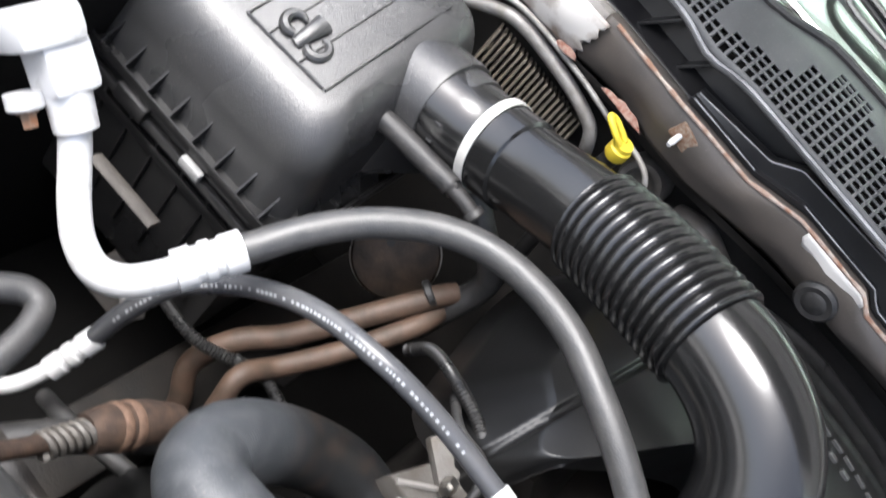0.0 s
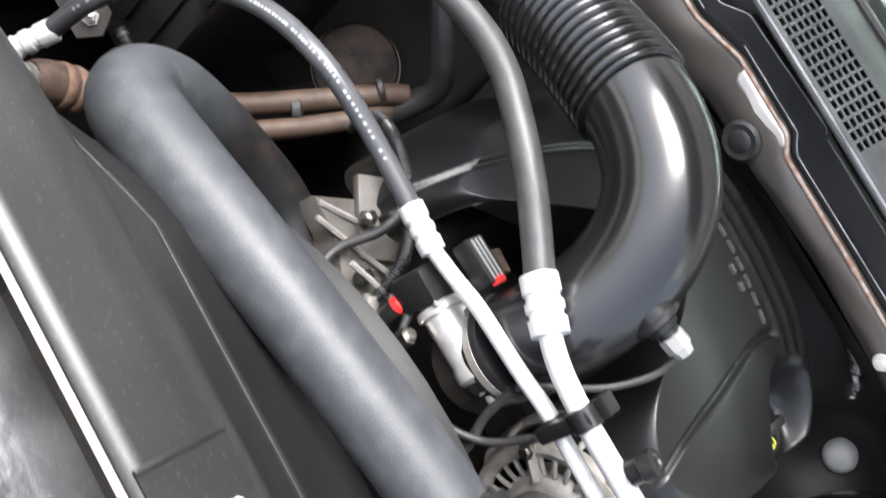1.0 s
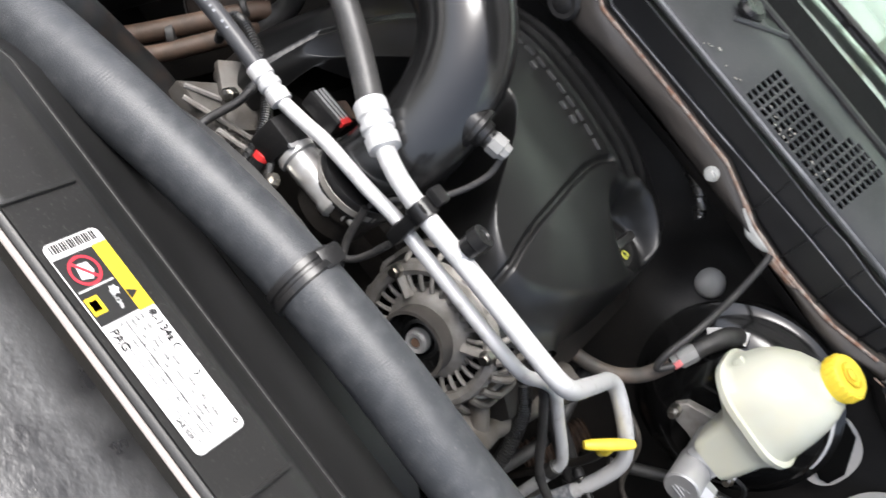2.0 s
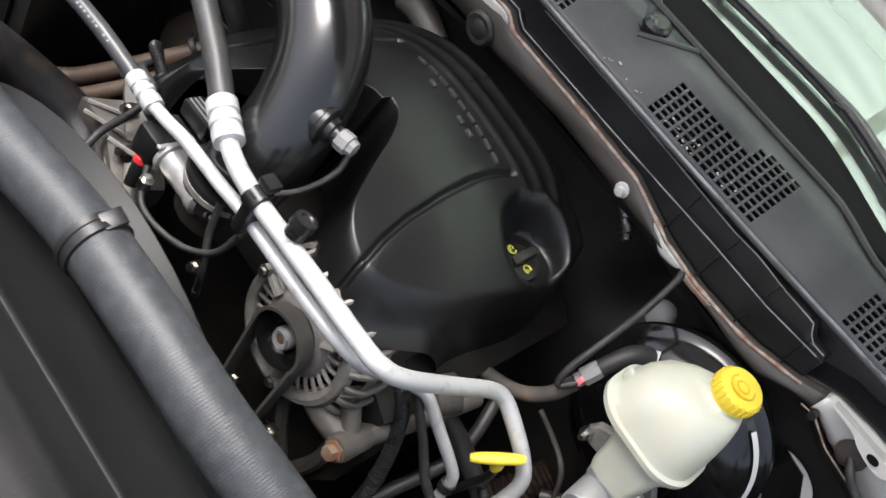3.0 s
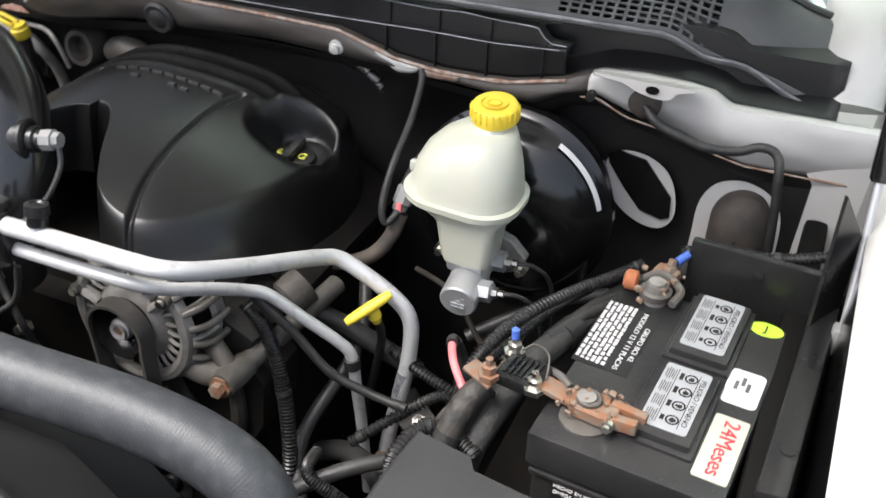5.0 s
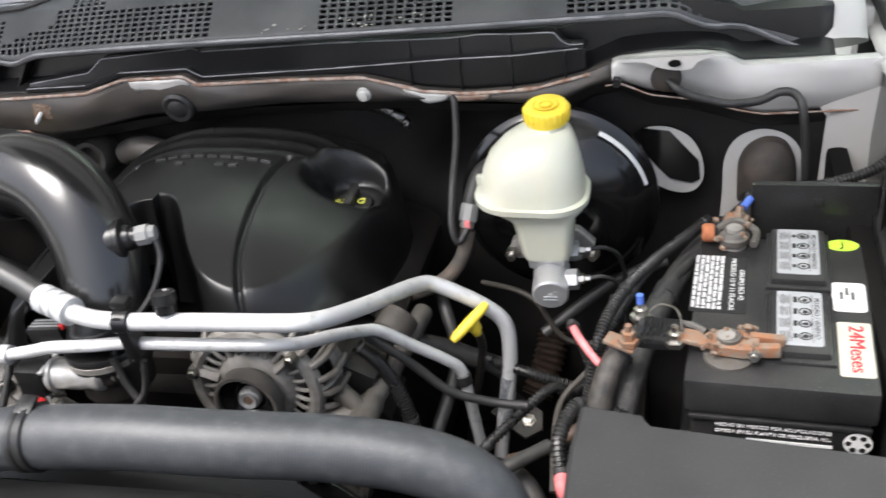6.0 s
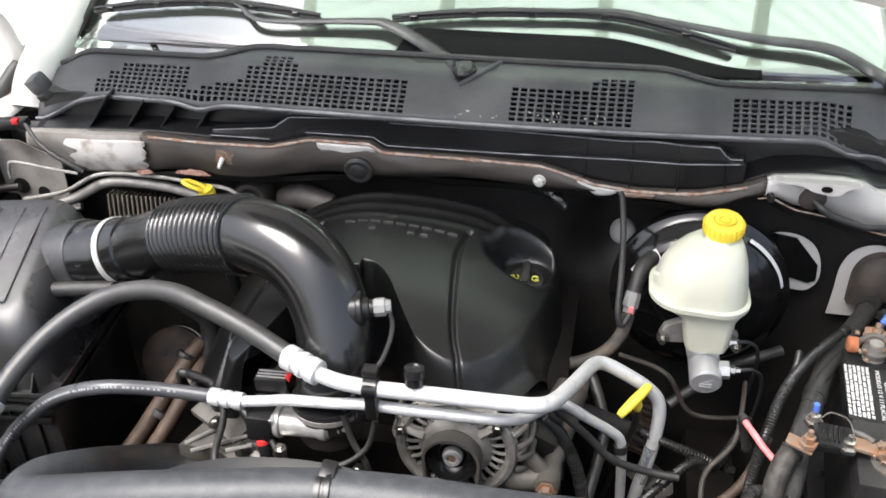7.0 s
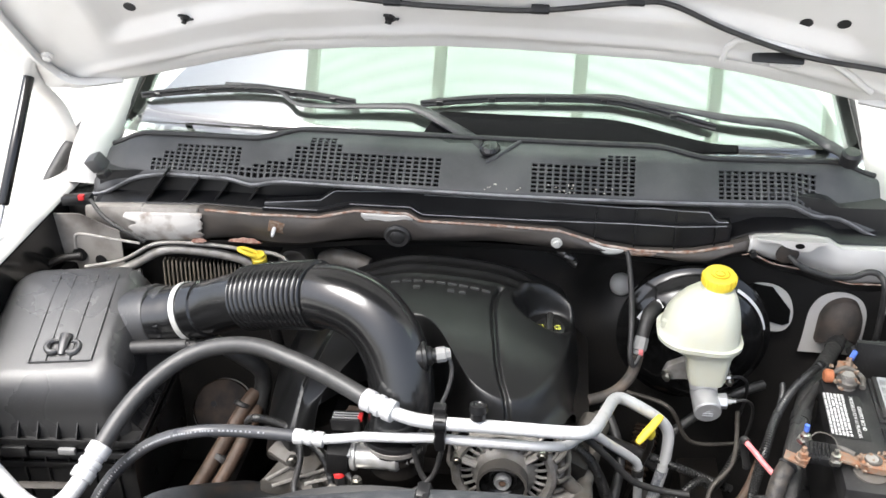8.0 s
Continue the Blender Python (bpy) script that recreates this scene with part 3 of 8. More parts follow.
    # white tongue with its hole, standing out over the plug above the booster
    tongue = spline([(0.541, 1.1975, 0), (0.541, 1.194, 0), (0.575, 1.192, 0), (0.594, 1.184, 0), (0.617, 1.179, 0), (0.636, 1.180, 0), (0.646, 1.190, 0), (0.664, 1.196, 0), (0.664, 1.1985, 0)], 40)
    part("bracket", upright([(p.x, p.y) for p in tongue], 0.430, 0.002), WHITE_PAINT, lip, "white sheet-metal bracket with a round hole")
    part("bracket_web", Mesh().add([(0.541, 0.431, 1.198), (0.664, 0.431, 1.199), (0.668, 0.462, 1.190), (0.541, 0.455, 1.192)], [(0, 1, 2, 3)]), WHITE_PAINT, lip, "top of the bracket")
    part("bracket_hole", upright([(0.615 + 0.0085 * math.cos(k * 0.393), 1.1895 + 0.005 * math.sin(k * 0.393)) for k in range(16)], 0.4275, 0.002), UNDERBODY_AND_SHADE, lip, "dark round hole")
    part("rubber_plug", Mesh().lathe((0.603, 0.462, 1.158), (0.603, 0.42, 1.152), [(0, 0.021), (0.008, 0.021), (0.011, 0.017), (0.013, 0.009), (0.014, 0.0)], 24), GROMMET, lip, "round brown rubber plug")


cowl_flange()


# plenum under the cowl panel: a black plastic tray with ribs and a raised seal
def plenum():
    tray = thing("cowl_plenum", (0, 0.5, 1.15), "black plastic cowl plenum with ribs and a raised seal", "plenum", kind="structure")
    m = Mesh()

    def fn(u, v):
        x = -0.79 + 1.62 * u
        y0 = lip_y(x) + 0.02
        prof = [(0.0, 0.0), (0.045, 0.012), (0.05, 0.055), (0.2, 0.065)]
        k = v * 3
        i = min(int(k), 2)
        t = k - i
        dy = prof[i][0] + (prof[i + 1][0] - prof[i][0]) * t
        dz = prof[i][1] + (prof[i + 1][1] - prof[i][1]) * t
        return (x, y0 + dy, at(LIP, x) + dz)
    m.grid(80, 13, fn)
    solid(part("tray", m, PLENUM_PLASTIC, tray), 0.003)
    # upright seal: an upper wall, a ledge, and a lower wall that stands further forward
    top = [(-0.401, 1.195), (-0.286, 1.208), (-0.256, 1.230), (-0.094, 1.239), (-0.085, 1.233), (0.125, 1.235), (0.306, 1.232), (0.35, 1.235), (0.451, 1.229), (0.464, 1.212), (0.472, 1.208), (0.495, 1.207)]
    ledge = [(-0.401, 1.192), (-0.286, 1.193), (-0.227, 1.211), (-0.104, 1.212), (-0.088, 1.198), (0.123, 1.201), (0.306, 1.206), (0.495, 1.2065)]

    def seal(u, v):
        x = -0.40 + 0.895 * u
        z1, z2, z0 = at(top, x), at(ledge, x), at(LIP, x) + 0.004
        y = lip_y(x) + 0.026
        if v < 0.2:
            return (x, y + 0.02 * (1 - v / 0.2), z1 + 0.001)
        if v < 0.5:
            return (x, y - 0.002 * (v - 0.2) / 0.3, z1 + (z2 - z1) * (v - 0.2) / 0.3)
        if v < 0.6:
            return (x, y - 0.002 - 0.012 * (v - 0.5) / 0.1, z2)
        return (x, y - 0.014, z2 + (z0 - z2) * (v - 0.6) / 0.4)
    s = Mesh()
    s.grid(180, 21, seal)
    solid(part("seal", s, PLENUM_PLASTIC, tray), 0.0025)
    # pale beads paint highlights along the edges of the seal
    for line, dy, xa, xb in ((top, 0.0255, -0.398, -0.088), (top, 0.0255, -0.082, 0.49), (ledge, 0.0115, -0.396, -0.29), (ledge, 0.0115, -0.225, 0.485)):
        xs = [xa + (xb - xa) * k / 60 for k in range(61)]
        bead = [Vector((x, lip_y(x) + dy, at(line, x) + 0.0008)) for x in xs]
        part("edge_bead", Mesh().rings(bead, [0.0011 + 0.0005 * noise.noise((p.x * 30, 5, 1)) for p in bead], 6), WORN_AND_GLINT_BEAD, tray, "pale bead painted as a highlight along the edge")
    for x in (-0.64, -0.563, -0.497, -0.428):
        part("rib", Mesh().box((x, 0.505 + 0.1 * (abs(x) - 0.4), 1.198 + 0.04 * (x + 0.5)), (0.004, 0.06, 0.082), 0.001, (0, 37, 0)), PLENUM_PLASTIC, tray)
    for x in (0.245, 0.318, 0.392, 0.466):
        part("rib", Mesh().box((x, lip_y(x) + 0.011, (at(ledge, x) + at(LIP, x)) / 2), (0.0022, 0.008, at(ledge, x) - at(LIP, x)), 0.0006), PLENUM_PLASTIC, tray)
        part("rib", Mesh().box((x, lip_y(x) + 0.024, (at(ledge, x) + at(top, x)) / 2), (0.0022, 0.006, at(top, x) - at(ledge, x)), 0.0006), PLENUM_PLASTIC, tray)


plenum()


def cowl_front(x):
    return 0.426 + 0.243 * x * x, 1.257 - (0.11 if x < 0 else 0.075) * x * x


def cowl_panel():
    panel = thing("cowl_grille_panel", (0, 0.5, 1.24), "weathered grey plastic cowl panel with stepped air grilles", "cowl panel")
    pitch, rows = 0.014, 21
    n = 116
    x0 = -n * pitch / 2 + 0.005

    def surf(x, s):
        y, z = cowl_front(x)
        end = smooth_step(0.69, 0.8, abs(x))
        # the front edge waves: it dips between the two passenger grilles and falls away at both ends
        sag = 0.011 * math.exp(-((x + 0.425) / 0.035) ** 2) + 0.014 * smooth_step(0.62, 0.72, -x) + 0.024 * smooth_step(0.60, 0.67, x)
        z -= sag * (1 - smooth_step(0.0, 0.55 if x > 0.5 else 0.12, s))
        prof = [(0.0, 0.0), (0.006, 0.007), (0.066, 0.056), (0.106, 0.066), (0.16, 0.072)]
        d = min(s * 0.185, 0.128 - 0.038 * smooth_step(0.33, 0.43, -x) - 0.034 * smooth_step(0.34, 0.46, x))
        acc = 0.0
        for (ya, za), (yb, zb) in zip(prof, prof[1:]):
            seg = math.hypot(yb - ya, zb - za)
            if d <= acc + seg or (yb, zb) == prof[-1]:
                t = (d - acc) / seg
                return Vector((x, y + ya + (yb - ya) * t - 0.03 * end * (1 - s), z + za + (zb - za) * t - 0.03 * end))
            acc += seg

    def height(x):
        """How many rows of openings the panel has at x."""
        for a0, b0, h0, h1 in ((-0.664, -0.636, 3, 3), (-0.636, -0.608, 5, 5), (-0.608, -0.456, 7, 7), (-0.456, -0.338, 2, 5.9), (-0.338, -0.32, 8, 8), (-0.32, -0.266, 11, 11), (-0.266, -0.25, 9, 9), (-0.25, -0.054, 7, 7),
                               (0.124, 0.250, 7, 7), (0.250, 0.264, 9, 9), (0.264, 0.312, 10, 10), (0.468, 0.664, 7, 7)):
            if a0 <= x < b0:
                return int(h0 + (h1 - h0) * (x - a0) / (b0 - a0))
        return 0
    m = Mesh()
    for i in range(n):
        xa, xb = x0 + i * pitch, x0 + (i + 1) * pitch
        h = height((xa + xb) / 2)
        for j in range(rows):
            sa, sb = j / rows, (j + 1) / rows
            a, b, c, d = surf(xa, sa), surf(xb, sa), surf(xb, sb), surf(xa, sb)
            if 1 <= j < 1 + h:
                fx, fy = 0.15, 0.14
                q = [a, b, c, d]
                cen = (a + b + c + d) / 4
                ex, ey = (b - a) * (0.5 - fx), (d - a) * (0.5 - fy)
                inner = [cen - ex - ey, cen + ex - ey, cen + ex + ey, cen - ex + ey]
                m.add(q + inner, [(k, (k + 1) % 4, (k + 1) % 4 + 4, k + 4) for k in range(4)])
            else:
                m.add([a, b, c, d], [(0, 1, 2, 3)])
    solid(part("panel", m, COWL_PLASTIC, panel, sharp=60, weld=0.0003), 0.004, -1)
    # rolled front edge
    e = Mesh()
    line = [surf(x0 + n * pitch * k / 90, 0.0) + Vector((0, -0.001, -0.001)) for k in range(91)]
    e.rings(line, [0.0042] * 91, 10)
    part("front_edge", e, COWL_PLASTIC, panel, "worn front edge")
    e = Mesh()
    e.rings([p + Vector((0, -0.0028, 0.0034)) for p in line], [0.0024 + 0.001 * noise.noise((p.x * 18, 4, 2)) for p in line], 6)
    part("worn_bead", e, WORN_AND_GLINT_BEAD, panel, "pale worn bead on the edge")
    # dark flat triangle for the shade at the middle wiper pivot, and a low wall
    for dx in (1,):
        wall_line = [surf(0.032, 0.36) + Vector((0, 0, 0.0)), surf(0.032 + dx * 0.03, 0.48) + Vector((0, 0, 0.001)), surf(0.032 + dx * (0.11 if dx < 0 else 0.062), 0.68) + Vector((0, 0, 0.001))]
        part("recess_wall", Mesh().sweep(wall_line, 0.004, 8, 6), COWL_PLASTIC, panel, "raised edge of the pivot recess")
    part("recess", Mesh().add([surf(0.032, 0.38) + Vector((0, -0.001, 0.0025)), surf(0.094, 0.685) + Vector((0, -0.001, 0.0025)), surf(-0.078, 0.685) + Vector((0, -0.001, 0.0025))], [(0, 1, 2)]), PLENUM_PLASTIC, panel, "dark triangle painted for the shade at the pivot")
    # raised welt along the glass
    e = Mesh()
    e.rings([surf(x0 + n * pitch * k / 60, 0.97) + Vector((0, 0, 0.002)) for k in range(61)], [0.006] * 61, 8)
    part("glass_seal", e, RUBBER, panel, "black rubber seal along the glass")
    # dry bits of leaf and dirt caught on the panel
    random.seed(44)
    litter = Mesh()
    for k in range(22):
        x = random.choice((random.gauss(0.185, 0.012), random.gauss(0.255, 0.01), random.gauss(0.06, 0.03)))
        q = surf(x, random.uniform(0.03, 0.13)) + Vector((0, 0, 0.0035))
        litter.box(tuple(q), (random.uniform(0.0015, 0.006), random.uniform(0.001, 0.003), 0.0012), 0, (random.uniform(-25, 25), random.uniform(-25, 25), random.uniform(0, 180)))
    tagged(part("leaf_litter", litter, mat("dry_leaf_bits", (0.5, 0.47, 0.43), 0.85, second=(0.3, 0.26, 0.21), scale=90), panel, "dry pale bits of leaf and dirt"), kind="stuff")
    # near-black sheet under the openings, standing in for the shade inside
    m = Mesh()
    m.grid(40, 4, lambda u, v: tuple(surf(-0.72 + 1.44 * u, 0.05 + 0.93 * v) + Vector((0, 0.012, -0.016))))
    part("lower_tray", m, UNDERBODY_AND_SHADE, panel, "near-black sheet added for the shade in the grilles")


cowl_panel()
cap = thing("cowl_end_cap", (-0.785, 0.555, 1.2), "weathered grey plastic clip at the end of the cowl", "end clip")
part("body", Mesh().box((-0.785, 0.552, 1.215), (0.036, 0.03, 0.034), 0.006, (22, -24, -20)), COWL_PLASTIC, cap)
part("tab", Mesh().box((-0.765, 0.535, 1.198), (0.030, 0.018, 0.014), 0.003, (20, -20, -25)), GREY_PLASTIC, cap, "dark clip tab")


def windscreen():
    glass = thing("windscreen", (0, 0.62, 1.3), "curved windscreen reflecting sky and a green carport roof", "windscreen", kind="structure")
    m = Mesh()

    def fn(u, v):
        x = -0.78 + 1.56 * u
        v = v * 1.04 - 0.04
        y = 0.565 + 0.25 * x * x + 0.72 * v
        z = 1.292 - 0.06 * x * x + 0.47 * v
        return (x * (1 - 0.12 * v), y, z)
    m.grid(40, 14, fn)
    g = solid(part("pane", m, GLASS, glass), 0.005)
    g.visible_shadow = False
    # printed black band along the lower edge
    b = Mesh()

    def band(u, v):
        x = -0.12 + 0.64 * u
        rise = 0.085 * smooth_step(0.0, 0.08, u) * (1 - 0.75 * smooth_step(0.55, 1.0, u))
        return Vector(fn((x + 0.78) / 1.56, 0.0385 + rise * v)) + Vector((0, -0.004, 0.006))
    b.grid(60, 5, band)
    solid(part("black_border", b, FRIT, glass, "matte black border below the wipers"), 0.002)
    # trim at the sides and the pillar
    for s in (-1, 1):
        line = [Vector(fn(0 if s < 0 else 1, k / 10)) + Vector((s * 0.012, 0, 0.004)) for k in range(11)]
        t = Mesh()
        t.rings(line, [0.012] * 11, 10)
        part("pillar_trim", t, RUBBER, glass, "black pillar trim")
    # dark cab behind the glass
    c = Mesh()
    c.grid(12, 6, lambda u, v: (-0.76 + 1.52 * u, 0.62 + 0.22 * (u * 1.52 - 0.76) ** 2 + 0.7 * v, 1.255 + 0.02 * v))
    part("dashboard", c, GREY_PLASTIC, glass, "dark dashboard behind the glass")


windscreen()


def cab():
    body = thing("cab", (0, 1.3, 0.6), "white cab of the pickup truck", "cab", kind="structure")
    for s in (-1, 1):
        p = Mesh()
        p.sweep([(s * 0.835, 0.60, 1.14), (s * 0.83, 0.66, 1.22), (s * 0.80, 0.95, 1.42), (s * 0.735, 1.42, 1.74)], [0.05, 0.046, 0.04, 0.038], 12)
        part("pillar", p, WHITE_PAINT, body)
    part("roof", Mesh().box((0, 2.1, 1.80), (1.5, 1.4, 0.06), 0.03), WHITE_PAINT, body)
    # wall painted near-black in place of shade inside the cab
    part("back_wall", Mesh().box((0, 1.75, 1.2), (1.5, 0.06, 1.2), 0.02), UNDERBODY_AND_SHADE, body, "near-black wall standing in for the shaded cab inside")


cab()


def fender(s):
    f = thing("fender", (s * 0.95, 0, 0.5), "white front fender with its inner panel" if s < 0 else "white front fender beside the battery", "fender", "front fenders")
    m = Mesh()
    edge = 0.885 if s < 0 else 0.918

    def outer(u, v):
        y = -0.62 + 1.36 * u
        a = v * 2.4
        crown = 1.115 + 0.05 * u - 0.05 * (1 - u) ** 3
        return (s * (edge + 0.115 * math.sin(min(a, 1.57)) + 0.0 * u), y, crown - 0.08 * (1 - math.cos(min(a, 1.57))) - 0.45 * max(0, a - 1.57))
    m.grid(30, 14, outer)
    solid(part("outer_panel", m, WHITE_PAINT, f), 0.002)
    # inner edge flange and inner panel
    k = Mesh()
    k.grid(30, 6, lambda u, v: (s * (edge - 0.035 * min(1, v * 2)), -0.62 + 1.36 * u, (1.115 + 0.05 * u - 0.05 * (1 - u) ** 3) - 0.02 * min(1, v * 3) - 0.5 * max(0, v - 0.4)))
    solid(part("inner_panel", k, BLACK_PAINT, f, "black inner panel"), 0.002)
    lip = Mesh()
    lip.grid(30, 3, lambda u, v: (s * (edge + 0.001 - 0.034 * v), -0.62 + 1.36 * u, (1.117 + 0.05 * u - 0.05 * (1 - u) ** 3) - 0.012 * v))
    solid(part("inner_lip", lip, WHITE_PAINT, f, "white inner lip"), 0.002)
    return f


fender(-1)
fender(1)


HOOD_EDGE = [(-0.93, 1.30), (-0.73, 1.384), (-0.69, 1.396), (-0.59, 1.426), (-0.47, 1.462), (-0.35, 1.492), (-0.19, 1.510), (-0.05, 1.520), (0.07, 1.520), (0.2, 1.514), (0.32, 1.506), (0.41, 1.495), (0.5, 1.477), (0.6, 1.451), (0.72, 1.417), (0.93, 1.34)]


def hood():
    h = thing("hood", (0, 0.5, 1.45), "raised white hood seen from its ribbed underside", "hood")
    up = Vector((0, -math.cos(radians(52)), math.sin(radians(52))))
    nrm = Vector((0, -math.sin(radians(52)), -math.cos(radians(52))))

    def base(x):
        return Vector((x, 0.475 + 0.20 * x * x, at(HOOD_EDGE, x)))

    def width(d):
        """Half the hood's width: the rear corners are cut back."""
        return 0.745 + 0.155 * smooth_step(-0.02, 0.13, d) ** 0.8

    def under(u, v):
        d = 1.02 * v
        x = (2 * u - 1) * width(d)
        relief = 0.018 * smooth_step(0.018, 0.03, d) - 0.02 * smooth_step(0.13, 0.17, d) * (1 - smooth_step(0.7, 0.75, d)) * smooth_step(0.1, 0.16, abs(x)) * (1 - smooth_step(0.62, 0.68, abs(x)))
        relief += 0.006 * math.exp(-((d - 0.07) / 0.012) ** 2) - 0.004 * math.exp(-((d - 0.040 - 0.03 * abs(x)) / 0.004) ** 2) * smooth_step(0.1, 0.2, abs(x)) * (1 - smooth_step(0.5, 0.6, abs(x)))
        return base(x) + up * d + nrm * relief
    m = Mesh()
    m.grid(120, 170, under)
    part("inner_panel", m, HOOD_PAINT, h, "ribbed white inner panel")
    m = Mesh()
    m.grid(30, 12, lambda u, v: base((2 * u - 1) * (width(1.04 * v - 0.01) + 0.01)) + up * (1.04 * v - 0.01) - nrm * (0.03 + 0.03 * math.sin(v * math.pi)))
    solid(part("outer_panel", m, WHITE_PAINT, h), 0.002)

    def place(x, d, lift=0.0):
        return Vector(under((x / width(d) + 1) / 2, d / 1.02)) + nrm * lift
    # unseen quilted liner over the middle of the panel, added to darken reflections
    m = Mesh()
    m.grid(50, 30, lambda u, v: place(-0.60 + 1.2 * u, 0.335 + 0.60 * v, 0.012 + 0.006 * math.sin(u * math.pi) * math.sin(v * math.pi) + 0.002 * math.sin(u * 40) * math.sin(v * 24)))
    solid(part("liner", m, LINER, h, "unseen dark liner added to darken reflections"), 0.01)
    for x, d in ((-0.56, 0.23), (-0.60, 0.20), (0.55, 0.17), (0.61, 0.19)):
        c = place(x, d)
        part("drain_hole", Mesh().lathe(c - nrm * 0.004, c + nrm, [(0, 0.011), (0.0055, 0.011), (0.0055, 0.0)], 16), INK, h, "dark oval hole")
    for x, d in ((-0.13, 0.11), (-0.50, 0.15)):
        c = place(x, d)
        q = Mesh().lathe(c, c + nrm, [(0, 0.009), (0.004, 0.009), (0.006, 0.004), (0.012, 0.004), (0.013, 0.0)], 12)
        for w in range(3):
            dv = Vector((math.cos(w * 2.1), 0, 0)) + up * math.sin(w * 2.1)
            q.box(tuple(c + dv * 0.011 + nrm * 0.003), (0.009, 0.009, 0.004), 0.002)
        part("clip", q, INK, h, "black push clip")
    hose = [place(x, d, 0.012) for x, d in ((-0.32, 0.19), (-0.12, 0.16), (0.0, 0.152), (0.12, 0.152), (0.27, 0.168), (0.33, 0.168), (0.43, 0.142), (0.56, 0.125), (0.70, 0.14), (0.82, 0.16))]
    part("washer_hose", Mesh().sweep(hose, 0.0045, 10), RUBBER, h, "thin black washer hose")
    for x, d in ((-0.12, 0.16), (0.12, 0.152), (0.27, 0.168)):
        part("hose_clip", Mesh().box(tuple(place(x, d, 0.01)), (0.03, 0.014, 0.012), 0.003, (52, 0, 0)), INK, h, "black hose clip")
    # slot in a rounded recess, with the white latch piece in it
    c = place(0.52, 0.10, 0.0)
    part("latch_slot", Mesh().box(tuple(c), (0.085, 0.006, 0.034), 0.003, (-38, 0, -4)), INK, h, "dark slot in the hood frame")
    part("latch_piece", Mesh().box(tuple(place(0.535, 0.088, 0.005)), (0.052, 0.006, 0.016), 0.003, (-38, 0, -4)), HOOD_PAINT, h, "white latch piece in the slot")
    rim = [place(0.43, 0.062, 0.004), place(0.435, 0.10, 0.004), place(0.47, 0.128, 0.004), place(0.60, 0.118, 0.004), place(0.70, 0.07, 0.004)]
    part("recess_rim", Mesh().sweep(rim, 0.006, 8), HOOD_PAINT, h, "pressed rim round the slot")
    # pressed ribs of the frame along both sides, where the hinges bolt on
    for sx in (-1, 1):
        rib = [place(sx * 0.70, 0.015, 0.008), place(sx * 0.775, 0.07, 0.010), place(sx * 0.82, 0.13, 0.010), place(sx * 0.835, 0.25, 0.010), place(sx * 0.835, 0.6, 0.010)]
        part("side_rib", Mesh().sweep(rib, 0.016, 10, flat=0.5), HOOD_PAINT, h, "pressed side rib")
        for d in (0.10, 0.17):
            b = place(sx * 0.80, d, 0.014)
            part("hinge_bolt", Mesh().lathe(b, b + nrm, [(0, 0.012), (0.003, 0.012), (0.003, 0.008), (0.009, 0.008), (0.010, 0.0)], 8), HOOD_PAINT, h, "painted hinge bolt")
    return h


hood()


def hood_hinge(s):
    g = thing("hinge_arm_assembly", (s * 0.85, 0.56, 1.15), "white curved hood hinge arm on the fender", "hinge", "hood hinges")
    a = Mesh()
    a.sweep([(s * 0.895, 0.70, 1.175), (s * 0.893, 0.674, 1.205), (s * 0.89, 0.652, 1.242), (s * 0.89, 0.627, 1.305), (s * 0.885, 0.560, 1.378), (s * 0.87, 0.515, 1.43), (s * 0.84, 0.50, 1.47)], [0.024, 0.022, 0.019, 0.018, 0.018, 0.016, 0.012], 12, flat=0.5)
    part("arm", a, WHITE_PAINT, g)
    part("arm_seal", Mesh().sweep([(s * 0.865, 0.72, 1.25), (s * 0.885, 0.70, 1.225), (s * 0.905, 0.65, 1.19), (s * 0.918, 0.60, 1.158), (s * 0.927, 0.579, 1.140)], [0.010, 0.014, 0.016, 0.014, 0.010], 10), RUBBER, g, "black rubber seal beside the hinge")
    part("base", Mesh().box((s * 0.87, 0.68, 1.155), (0.05, 0.1, 0.05), 0.006), WHITE_PAINT, g)
    t = thing("gas_strut", (s * 0.88, 0.25, 1.05), "black gas strut holding the raised hood", "strut", "hood struts")
    lo, hi = (Vector((-0.89, 0.25, 1.08)), Vector((-0.88, 0.539, 1.417))) if s < 0 else (Vector((0.888, 0.245, 1.03)), Vector((0.875, 0.44, 1.45)))
    mid = lo + (hi - lo) * 0.37
    part("rod", Mesh().lathe(lo, mid, [(0, 0.0045), ((mid - lo).length, 0.0045)], 12), MACHINED, t, "polished steel rod")
    part("cylinder", Mesh().lathe(mid, hi, [(0, 0.008), (0.004, 0.011), ((hi - mid).length - 0.004, 0.011), ((hi - mid).length, 0.008)], 16), BLACK_PAINT, t)
    for p in (lo, hi):
        part("ball_socket", Mesh().box(tuple(p), (0.022, 0.022, 0.034), 0.006), CONNECTOR_GREY if p is lo else RUBBER, t, "plastic ball socket")


hood_hinge(-1)
hood_hinge(1)

# bay floor and front cross member
single("bay_floor", Mesh().box((0, 0.0, 0.42), (1.75, 1.3, 0.04), 0.01), UNDERBODY_AND_SHADE, "dark underbody below the engine", "underbody", kind="structure")
